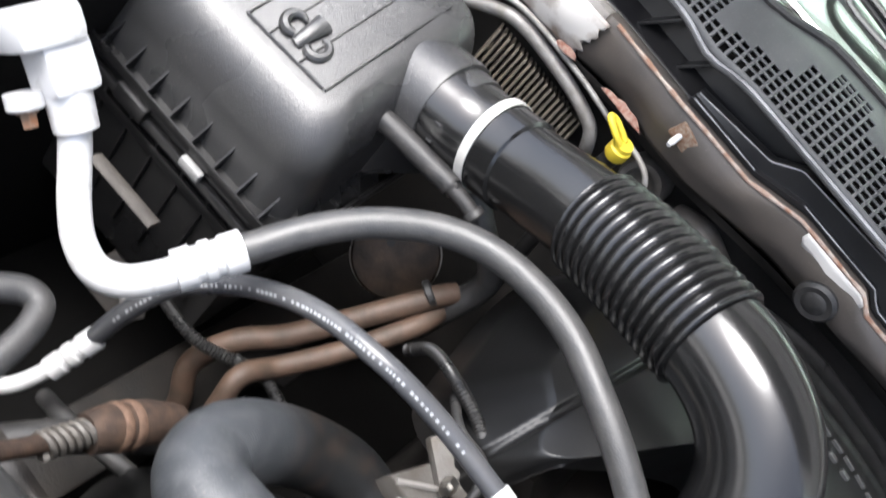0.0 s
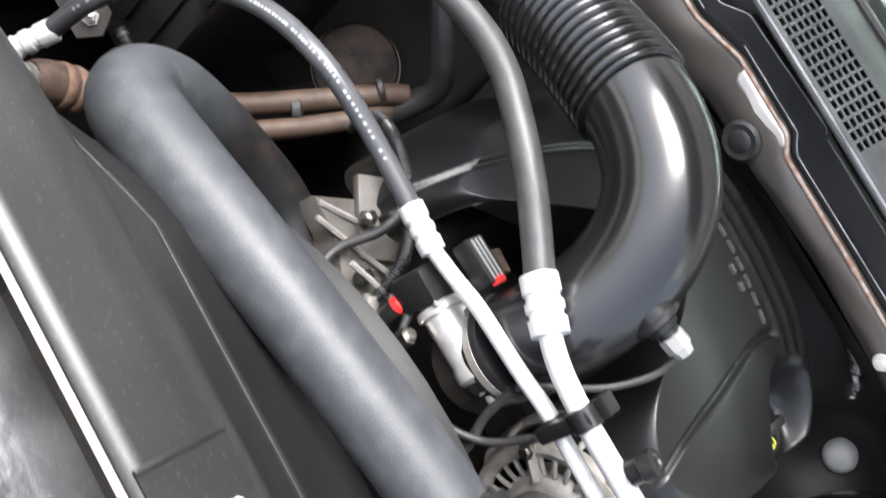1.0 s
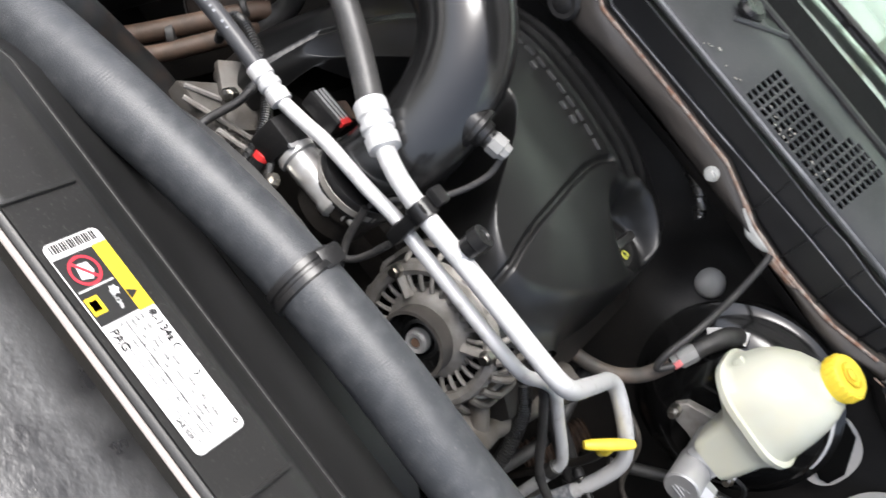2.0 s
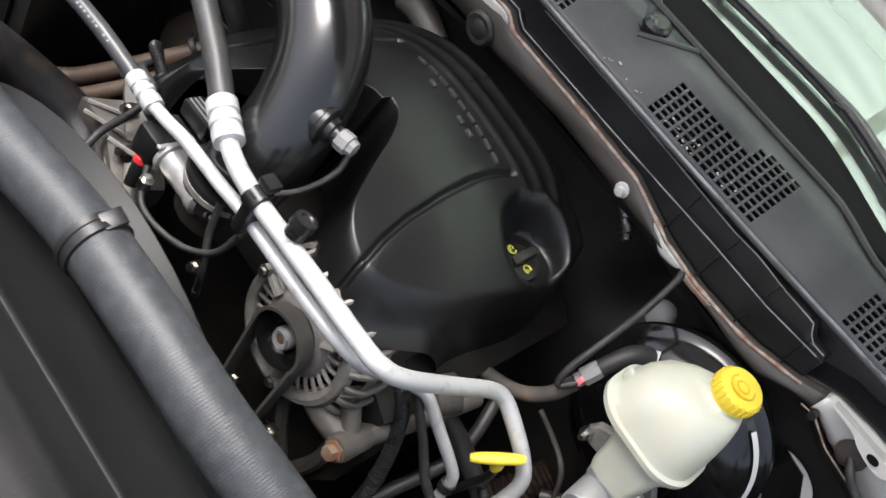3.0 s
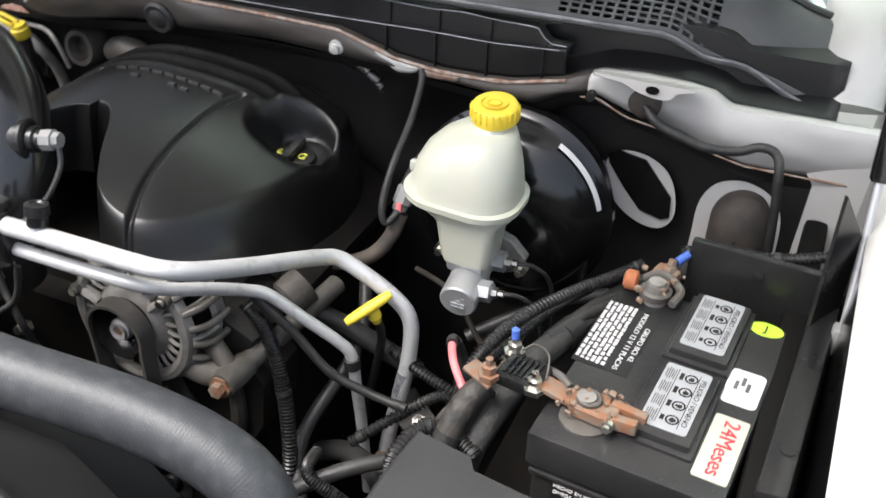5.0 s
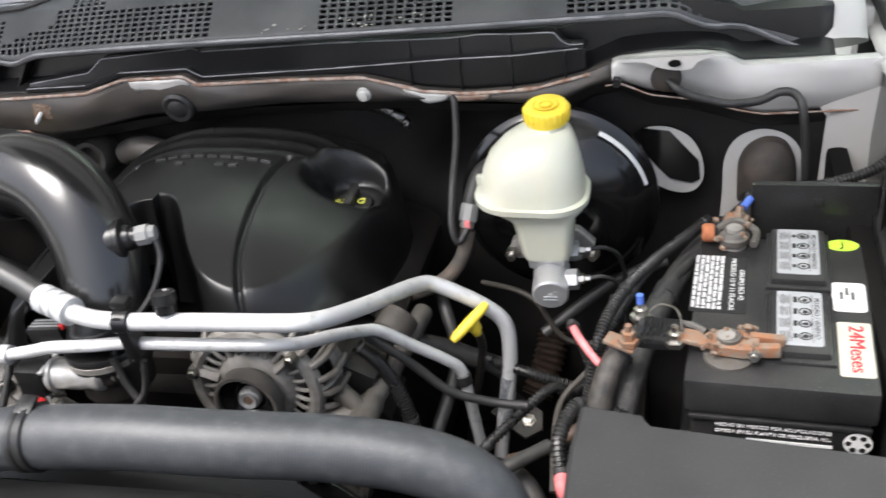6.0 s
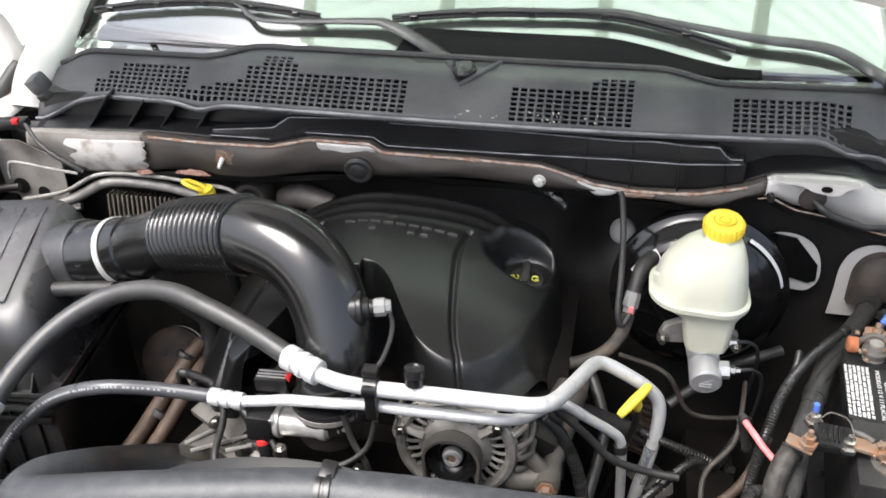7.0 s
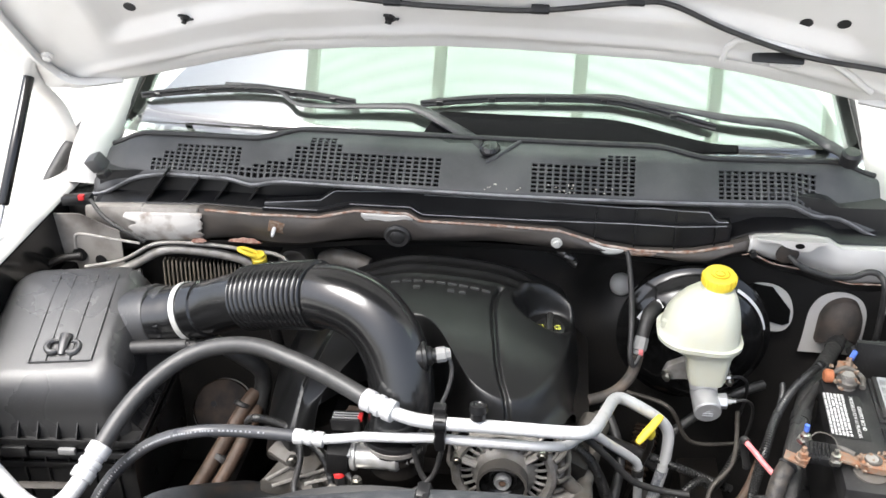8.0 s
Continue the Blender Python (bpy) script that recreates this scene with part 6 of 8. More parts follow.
def alternator():
    a = thing("alternator", (0.13, 0.05, 0.85), "grey cast alternator with cooling slots, pulley and belt", "alternator")
    c = Vector((0.110, 0.006, 0.951))
    ax = Vector((-0.02, -1.0, 0.06)).normalized()
    back = c - ax * 0.13
    part("stator", Mesh().lathe(back, c, [(0, 0.05), (0.01, 0.066), (0.05, 0.068), (0.052, 0.072), (0.074, 0.072), (0.076, 0.06), (0.076, 0.0)], 40), SOOT_CAST, a)
    # slotted front bell: hub ring, outer rings and spokes
    side = -ax.cross(Vector((0, 0, 1))).normalized()
    up = Vector((0, 0, 1))
    bell = Mesh()
    bell.lathe(c - ax * 0.018, c, [(0, 0.054), (0.004, 0.0525), (0.009, 0.054), (0.011, 0.0585), (0.009, 0.0635), (0.003, 0.066), (0.0, 0.066), (0.0, 0.054)], 56, caps=False)
    bell.lathe(c - ax * 0.056, c, [(0, 0.070), (0.003, 0.0735), (0.014, 0.0735), (0.018, 0.0695), (0.012, 0.066), (0.0, 0.066), (0.0, 0.070)], 56, caps=False)
    bell.lathe(c - ax * 0.03, c, [(0, 0.041), (0.014, 0.041), (0.019, 0.037), (0.023, 0.030), (0.023, 0.0)], 40)
    part("front_bell", bell, CAST, a, "cast front bell")
    # near-black core puts shade into the gaps between the spokes
    part("inner_core", Mesh().lathe(c - ax * 0.06, c, [(0, 0.064), (0.026, 0.062), (0.027, 0.0)], 36), UNDERBODY_AND_SHADE, a, "near-black core that paints the gaps between spokes dark")
    for k in range(28):
        w = 2 * math.pi * k / 28
        d = side * math.cos(w) + up * math.sin(w)
        part("spoke", Mesh().sweep([c + d * 0.039 - ax * 0.014, c + d * 0.047 - ax * 0.012, c + d * 0.056 - ax * 0.013], 0.0021, 6, 2), CAST, a)
        if k % 2 == 0:
            part("side_spoke", Mesh().sweep([c + d * 0.064 - ax * 0.014, c + d * 0.070 - ax * 0.025, c + d * 0.071 - ax * 0.044], 0.0026, 6, 2), CAST, a)
    for k in range(3):
        w = 0.72 + 2 * math.pi * k / 3
        d = side * math.cos(w) + up * math.sin(w)
        part("web", Mesh().sweep([c + d * 0.036 - ax * 0.012, c + d * 0.060 - ax * 0.012], [0.0075, 0.007], 8, 3, flat=0.6), CAST, a, "broad web")
        part("bolt", Mesh().lathe(c + d * 0.060 - ax * 0.012, c + d * 0.060 + ax, [(0, 0.0065), (0.008, 0.0065), (0.009, 0.004), (0.012, 0.004), (0.012, 0.0)], 6), STEEL, a, "through bolt")
    pu = part("pulley", Mesh().lathe(c - ax * 0.016, c + ax, [(0, 0.027), (0.003, 0.031), (0.010, 0.029), (0.02, 0.029), (0.026, 0.031), (0.028, 0.029), (0.024, 0.022), (0.016, 0.015), (0.016, 0.0)], 36), BLACK_PAINT, a, "black grooved pulley")
    part("pulley_nut", Mesh().lathe(c - ax * 0.002, c + ax, [(0, 0.0120), (0.006, 0.0120), (0.008, 0.0112), (0.0085, 0.0095), (0.012, 0.0092), (0.011, 0.0056), (0.006, 0.0056), (0.006, 0.0)], 24), MACHINED, pu, "bright pulley nut")
    part("nut_core", Mesh().lathe(c + ax * 0.0045, c + ax, [(0, 0.0045), (0.0035, 0.0045), (0.0035, 0.0)], 12), RUST, pu, "rusty shaft end")
    # belt over the pulley and down to the crank
    belt = Mesh()
    o = c + ax * 0.006
    path = [o + side * -0.055 * 1 + up * -0.22]
    arc = [o + (side * math.cos(w) + up * math.sin(w)) * 0.0305 for w in [math.pi * (1.06 - 1.16 * k / 16) for k in range(17)]]
    path = [o - side * 0.018 - up * 0.20] + arc + [o + side * 0.028 - up * 0.22]
    verts = []
    for i, p in enumerate(path):
        q = (p - o)
        nrm = q.normalized() if 0 < i < len(path) - 1 else (-side if i == 0 else side)
        verts += [p - ax * 0.0095, p + ax * 0.0095, p + ax * 0.0095 + nrm * 0.0035, p - ax * 0.0095 + nrm * 0.0035]
    faces = [(4 * i + k, 4 * i + (k + 1) % 4, 4 * i + 4 + (k + 1) % 4, 4 * i + 4 + k) for i in range(len(path) - 1) for k in range(4)]
    belt.add(verts, faces)
    part("belt", belt, BELT, a, "worn grey drive belt")
    # mounting ear at the driver's side
    ear = Mesh()
    boss = c + side * 0.098 - up * 0.034
    ear.sweep([c + side * 0.045 - up * 0.038 - ax * 0.03, c + side * 0.07 - up * 0.040 - ax * 0.024, boss - ax * 0.02], [0.02, 0.0155, 0.012], 12)
    ear.sweep([c + side * 0.06 - up * 0.01 - ax * 0.035, c + side * 0.08 - up * 0.018 - ax * 0.028, boss - ax * 0.022], [0.012, 0.009, 0.009], 10)
    ear.lathe(boss - ax * 0.04, boss, [(0, 0.0125), (0.03, 0.0135), (0.036, 0.012), (0.037, 0.0)], 20)
    spacer = Mesh().sweep([boss - ax * 0.038, boss - ax * 0.10 + side * 0.012 + up * 0.012, boss - ax * 0.17 + side * 0.02 + up * 0.02], 0.0105, 14)
    for k in range(5):
        w = -0.30 + 0.24 * k
        d = side * math.cos(w) + up * math.sin(w)
        part("fin", Mesh().sweep([c + d * 0.066 - ax * 0.012, c + d * 0.078 - ax * 0.024, c + d * 0.078 - ax * 0.052], 0.0034, 8, 2), CAST_DIRTY, a, "cast cooling fin")
    part("spacer_tube", spacer, CAST_DIRTY, a, "dull spacer tube")
    part("mounting_ear", ear, CAST_DIRTY, a, "cast mounting ear")
    part("ear_bolt", Mesh().lathe(boss - ax * 0.004, boss + ax, [(0, 0.010), (0.003, 0.011), (0.003, 0.0072), (0.010, 0.0072), (0.011, 0.0)], 6), COPPER_CLAMP, a, "rusty ear bolt")
    part("rear_frame", Mesh().lathe(back + ax * -0.03, c, [(0, 0.03), (0.006, 0.055), (0.03, 0.066)], 28), BLACK_PLASTIC, a, "black rear cap")
    for ob in a.children_recursive:
        ob.data.transform(Matrix.Translation(c) @ Matrix.Scale(1.22 if ob.name.split("_")[0].split(".")[0] in ("belt", "pulley", "nut") else 1.34, 4) @ Matrix.Translation(-c))
    return a


alternator()


# ---- air-conditioning lines ----
def ac_line(thick):
    if thick:
        line = thing("suction_line", (0.1, -0.03, 1.0), "thick white aluminium air-conditioning line with a crimped hose", "pipe", "air-conditioning lines")
        tube = [(-0.066, -0.034, 1.107), (-0.045, -0.040, 1.104), (-0.02, -0.044, 1.102), (0.02, -0.047, 1.102), (0.07, -0.047, 1.103), (0.13, -0.046, 1.103), (0.19, -0.044, 1.102), (0.225, -0.038, 1.099), (0.245, -0.01, 1.085), (0.262, 0.06, 1.052), (0.278, 0.13, 1.022), (0.288, 0.172, 1.003),
                (0.302, 0.192, 0.993), (0.33, 0.200, 0.975), (0.37, 0.207, 0.945), (0.392, 0.208, 0.918), (0.396, 0.203, 0.88), (0.39, 0.195, 0.82), (0.375, 0.185, 0.74), (0.36, 0.17, 0.62)]
        r = 0.0105
    else:
        line = thing("liquid_line", (0.1, -0.03, 0.95), "thin white aluminium air-conditioning line with a crimped hose", "pipe", "air-conditioning lines")
        tube = [(-0.178, -0.034, 1.037), (-0.138, -0.036, 1.046), (-0.11, -0.037, 1.053), (-0.07, -0.038, 1.057), (-0.04, -0.040, 1.061), (0.0, -0.040, 1.066), (0.05, -0.040, 1.066), (0.12, -0.038, 1.065), (0.175, -0.032, 1.062), (0.205, -0.012, 1.05), (0.225, 0.04, 1.022), (0.24, 0.08, 0.998),
                (0.256, 0.10, 0.983), (0.29, 0.120, 0.945), (0.325, 0.138, 0.908), (0.34, 0.145, 0.885), (0.345, 0.146, 0.84), (0.35, 0.15, 0.75), (0.355, 0.15, 0.64)]
        r = 0.0078
    part("tube", Mesh().sweep(tube, r, 18, 8), ALUMINIUM, line)
    return line


suction = ac_line(True)
liquid = ac_line(False)


def crimp(line, a, b, r, name="crimp"):
    a, b = Vector(a), Vector(b)
    n = (b - a).length
    prof = [(0, r * 0.95), (0.001, r), (n * 0.3, r), (n * 0.33, r * 0.87), (n * 0.42, r * 0.87), (n * 0.45, r), (n * 0.58, r), (n * 0.61, r * 0.87), (n * 0.69, r * 0.87), (n * 0.72, r), (n * 0.97, r * 0.98), (n, r * 0.6)]
    part(name, Mesh().lathe(a, b, prof, 24), ALUMINIUM, line, "crimped ferrule")


crimp(suction, (-0.108, -0.0165, 1.112), (-0.057, -0.0365, 1.106), 0.0175)
crimp(liquid, (-0.220, -0.032, 1.038), (-0.171, -0.034, 1.037), 0.0125)
part("hose", Mesh().sweep([(-0.517, -0.104, 1.029), (-0.510, -0.086, 1.039), (-0.495, -0.046, 1.062), (-0.470, -0.002, 1.086), (-0.432, 0.036, 1.109), (-0.387, 0.055, 1.127), (-0.335, 0.055, 1.141), (-0.285, 0.043, 1.149), (-0.235, 0.024, 1.147), (-0.19, 0.010, 1.139), (-0.148, -0.002, 1.126), (-0.103, -0.018, 1.112)], 0.0142, 20, 8), HOSE_RUBBER, suction, "thick black rubber hose")
hose_b = [(-0.560, -0.128, 0.812), (-0.556, -0.112, 0.866), (-0.546, -0.090, 0.910), (-0.523, -0.075, 0.948), (-0.492, -0.063, 0.982), (-0.456, -0.060, 1.014), (-0.418, -0.059, 1.036), (-0.378, -0.060, 1.051), (-0.342, -0.054, 1.054), (-0.285, -0.040, 1.046), (-0.215, -0.032, 1.038)]
part("hose", Mesh().sweep(hose_b, 0.0100, 18, 8), HOSE_SMOOTH, liquid, "thin black rubber hose with white print")
crimp(suction, (-0.512, -0.091, 1.036), (-0.529, -0.142, 1.0085), 0.0185)
crimp(liquid, (-0.559, -0.122, 0.822), (-0.562, -0.160, 0.778), 0.0125)
part("tube", Mesh().sweep([(-0.524, -0.128, 1.016), (-0.532, -0.152, 1.003), (-0.545, -0.174, 0.992), (-0.566, -0.184, 0.985), (-0.594, -0.180, 0.985), (-0.622, -0.168, 0.992), (-0.646, -0.156, 1.005), (-0.668, -0.148, 1.023), (-0.69, -0.146, 1.042), (-0.705, -0.145, 1.052)], 0.0138, 18, 8), ALUMINIUM, suction, "bent white tube")
part("tube", Mesh().sweep([(-0.562, -0.155, 0.783), (-0.572, -0.185, 0.755), (-0.60, -0.21, 0.735), (-0.66, -0.235, 0.72), (-0.74, -0.25, 0.71)], 0.0085, 14, 6), ALUMINIUM, liquid, "bent white tube")


def line_clip():
    c = thing("line_clip", (0.016, -0.043, 1.05), "black plastic clip joining the two air-conditioning lines", "clip")
    part("body", Mesh().box((0.014, -0.044, 1.084), (0.016, 0.026, 0.062), 0.004, (4, 0, 0)), BLACK_PLASTIC, c)
    part("upper_jaw", Mesh().lathe((0.004, -0.047, 1.103), (0.03, -0.047, 1.103), [(0, 0.0125), (0.001, 0.0145), (0.019, 0.0145), (0.02, 0.0125)], 18), BLACK_PLASTIC, c)
    part("lower_jaw", Mesh().lathe((0.004, -0.040, 1.066), (0.03, -0.040, 1.066), [(0, 0.0095), (0.001, 0.0115), (0.017, 0.0115), (0.018, 0.0095)], 18), BLACK_PLASTIC, c)
    part("latch", Mesh().box((0.012, -0.038, 1.123), (0.02, 0.018, 0.01), 0.003), BLACK_PLASTIC, c, "latch tab")
    v = thing("service_valve", (0.075, -0.043, 1.1), "black capped service valve on the thick line", "valve")
    part("neck", Mesh().lathe((0.070, -0.047, 1.105), (0.070, -0.041, 1.137), [(0, 0.011), (0.008, 0.009), (0.012, 0.009)], 16), ALUMINIUM, v, "white valve neck")
    part("cap", Mesh().lathe((0.0705, -0.045, 1.113), (0.0705, -0.039, 1.144), [(0, 0.009), (0.002, 0.012), (0.012, 0.012), (0.014, 0.014), (0.026, 0.013), (0.027, 0.008), (0.025, 0.006), (0.025, 0.0)], 12), BLACK_PLASTIC, v, "black knurled cap")


line_clip()


# ---- brakes ----
def brake_booster():
    b = thing("brake_booster", (0.45, 0.45, 0.85), "round gloss-black brake booster on the firewall", "brake booster")
    c = Vector((0.447, 0.385, 0.99))
    ax = Vector((0.0, -1.0, 0.06)).normalized()
    part("shell", Mesh().lathe(c - ax * 0.12, c, [(0, 0.10), (0.02, 0.125), (0.055, 0.136), (0.075, 0.139), (0.078, 0.145), (0.090, 0.145), (0.094, 0.137), (0.105, 0.130), (0.125, 0.118), (0.14, 0.095), (0.15, 0.055), (0.152, 0.0)], 72), BLACK_PAINT, b)
    # pale sticker bent round the shoulder
    side = -ax.cross(Vector((0, 0, 1))).normalized()
    up = Vector((0, 0, 1))
    st = Mesh()

    def fn(u, v):
        w = radians(14 + 46 * u)
        r = 0.1345 - 0.0045 * v
        return c - ax * (0.12 - 0.1005 - 0.0065 * v) + (side * math.cos(w) + up * math.sin(w)) * r
    st.grid(20, 3, fn)
    part("pale_strip", st, LABEL_WHITE, b, "thin pale strip on the shoulder")
    part("label", Mesh().grid(10, 4, lambda u, v: c + ax * (0.012 + 0.010 * v + 0.001) + (side * math.cos(radians(128 + 26 * u)) + up * math.sin(radians(128 + 26 * u))) * (0.127 - 0.016 * v)), LABEL_WHITE, b, "pale label on the shell")
    v = thing("vacuum_valve", (0.345, 0.34, 1.04), "black vacuum check valve with a grey connector", "valve")
    part("elbow", Mesh().sweep([(0.365, 0.37, 1.075), (0.352, 0.345, 1.072), (0.343, 0.322, 1.055), (0.339, 0.308, 1.035)], [0.013, 0.014, 0.012, 0.011], 14), RUBBER, v)
    part("connector", Mesh().lathe((0.340, 0.312, 1.045), (0.332, 0.290, 1.005), [(0, 0.011), (0.003, 0.013), (0.024, 0.013), (0.026, 0.010), (0.034, 0.010)], 8), CONNECTOR_GREY, v, "pale grey connector")
    part("lock_tab", Mesh().box((0.338, 0.288, 1.025), (0.008, 0.005, 0.012), 0.001), PINK_CABLE, v, "pink lock tab")
    h = Mesh().sweep([(0.335, 0.30, 1.01), (0.325, 0.285, 0.975), (0.30, 0.275, 0.945), (0.26, 0.27, 0.925), (0.20, 0.27, 0.91), (0.15, 0.28, 0.905)], 0.0105, 14)
    part("vacuum_hose", h, mat("dusty_brown_hose", (0.12, 0.095, 0.075), 0.6, second=(0.05, 0.045, 0.04), scale=25, mix=1.0, bump=0.2), v, "dusty brown vacuum hose")
    k = Mesh().sweep([(0.338, 0.29, 1.02), (0.325, 0.275, 1.005), (0.318, 0.28, 1.03), (0.318, 0.31, 1.07), (0.316, 0.37, 1.11), (0.31, 0.415, 1.145), (0.305, 0.425, 1.158)], 0.005, 10)
    part("cable", k, RUBBER, v, "black wrapped cable")


brake_booster()


def master_cylinder():
    m = thing("master_cylinder", (0.455, 0.27, 0.94), "silver brake master cylinder with two ports", "master cylinder")
    a, b = Vector((0.457, 0.209, 0.963)), Vector((0.449, 0.343, 0.986))
    ax = (b - a).normalized()
    part("bore", Mesh().lathe(a, b, [(0, 0.0), (0, 0.022), (0.002, 0.024), (0.055, 0.024), (0.058, 0.022), (0.12, 0.022)], 32), MACHINED, m)
    part("flange", Mesh().plate([(-0.062, -0.012), (-0.05, -0.024), (-0.02, -0.022), (0.03, -0.03), (0.052, -0.022), (0.06, 0.0), (0.04, 0.022), (0, 0.035), (-0.03, 0.02), (-0.055, 0.006)], 0.014, pose(0.448, 0.312, 0.978, 90, 0, 0), 0.002), CAST, m, "cast mounting flange")
    part("neck_block", Mesh().box((0.450, 0.275, 1.0), (0.05, 0.07, 0.03), 0.008, (8, 0, 0)), MACHINED, m)
    for k in (0.028, 0.085):
        p = a + ax * k
        part("port", Mesh().lathe(p, p + Vector((0.05, 0.0, 0.005)), [(0, 0.014), (0.036, 0.014), (0.037, 0.012), (0.037, 0.0)], 6), MACHINED, m, "square port block")
        part("fitting", Mesh().lathe(p + Vector((0.036, 0, 0.004)), p + Vector((0.06, 0, 0.006)), [(0, 0.007), (0.008, 0.007), (0.009, 0.0045), (0.016, 0.0045)], 6), STEEL, m, "brake line fitting")
        part("brake_line", Mesh().sweep([p + Vector((0.05, 0, 0.005)), p + Vector((0.07, 0.005, 0.004)), p + Vector((0.088, 0.02, -0.02)), p + Vector((0.094, 0.035, -0.07)), p + Vector((0.09, 0.05, -0.14))], 0.003, 8), RUBBER, m, "thin black brake line")
    for x in (0.392, 0.505):
        part("nut", Mesh().lathe((x, 0.312, 0.968), (x, 0.29, 0.966), [(0, 0.009), (0.012, 0.009), (0.012, 0.005), (0.02, 0.005), (0.02, 0.0)], 6), STEEL, m, "mounting nut")
    for k in range(4):
        q = a + ax * 0.0 + Vector((-0.008 + 0.0 * k, -0.0006, 0.007 - 0.0045 * k))
        part("stamped_bar", Mesh().box(tuple(q + Vector((0.008, 0, 0))), (0.018 if k != 1 else 0.006, 0.001, 0.002), 0), LABEL_SILVER, m)
    r = thing("brake_fluid_reservoir", (0.44, 0.28, 1.01), "milky white brake fluid reservoir with a yellow cap", "reservoir")
    tank = Mesh()
    # loft from the narrow foot over the rim to the neck
    secs = [(1.000, 0.452, 0.258, 0.058, 0.046, 0.010), (1.010, 0.452, 0.260, 0.066, 0.054, 0.012), (1.054, 0.450, 0.266, 0.078, 0.066, 0.014), (1.060, 0.448, 0.270, 0.090, 0.076, 0.02), (1.066, 0.440, 0.280, 0.122, 0.104, 0.04), (1.074, 0.436, 0.284, 0.136, 0.118, 0.048), (1.0755, 0.434, 0.284, 0.148, 0.128, 0.05), (1.083, 0.434, 0.284, 0.149, 0.129, 0.05), (1.0845, 0.434, 0.284, 0.139, 0.119, 0.05),
            (1.100, 0.435, 0.285, 0.134, 0.115, 0.05), (1.118, 0.436, 0.287, 0.128, 0.110, 0.05), (1.136, 0.439, 0.290, 0.116, 0.099, 0.048), (1.152, 0.445, 0.295, 0.094, 0.081, 0.04), (1.161, 0.451, 0.300, 0.072, 0.064, 0.031), (1.163, 0.455, 0.304, 0.053, 0.052, 0.0255), (1.177, 0.457, 0.307, 0.048, 0.048, 0.0235)]
    verts, nn = [], 40
    for z, x, y, w, d, rr in secs:
        for px, py in rounded(w, d, rr, 9):
            verts.append((x + px, y + py, z + 0.10 * px * (z > 1.06) * (z < 1.1) * -0.6))
    faces = [(i * nn + k, i * nn + (k + 1) % nn, (i + 1) * nn + (k + 1) % nn, (i + 1) * nn + k) for i in range(len(secs) - 1) for k in range(nn)]
    faces += [tuple(reversed(range(nn))), tuple(range((len(secs) - 1) * nn, len(secs) * nn))]
    tank.add(verts, faces)
    part("tank", tank, RESERVOIR, r, sharp=60)
    cap = Mesh()
    c0, c1 = Vector((0.457, 0.308, 1.171)), Vector((0.457, 0.304, 1.195))
    cp = part("cap", cap.lathe(c0, c1, [(0, 0.0275), (0.001, 0.029), (0.016, 0.029), (0.020, 0.027), (0.0215, 0.024), (0.0215, 0.0)], 40), YELLOW, r, "yellow screw cap")
    for k in range(24):
        w = 2 * math.pi * k / 24
        part("grip_rib", Mesh().box((0.457 + 0.0293 * math.cos(w), 0.3065 + 0.0293 * math.sin(w), 1.181), (0.0022, 0.0028, 0.014), 0.0006, (0, 0, math.degrees(w))), YELLOW, cp)
    for rad in (0.008, 0.016):
        part("raised_ring", Mesh().rings([Vector((0.457 + rad * math.cos(w), 0.304 + rad * math.sin(w), 1.1926)) for w in [2 * math.pi * k / 28 for k in range(29)]], [0.0013] * 29, 6), mat("yellow_shadow_print", (0.7, 0.46, 0.01), 0.5), cp, "printed ring")
    part("side_tab", Mesh().box((0.37, 0.27, 1.105), (0.012, 0.01, 0.014), 0.003), RESERVOIR, r, "small side tab")


master_cylinder()


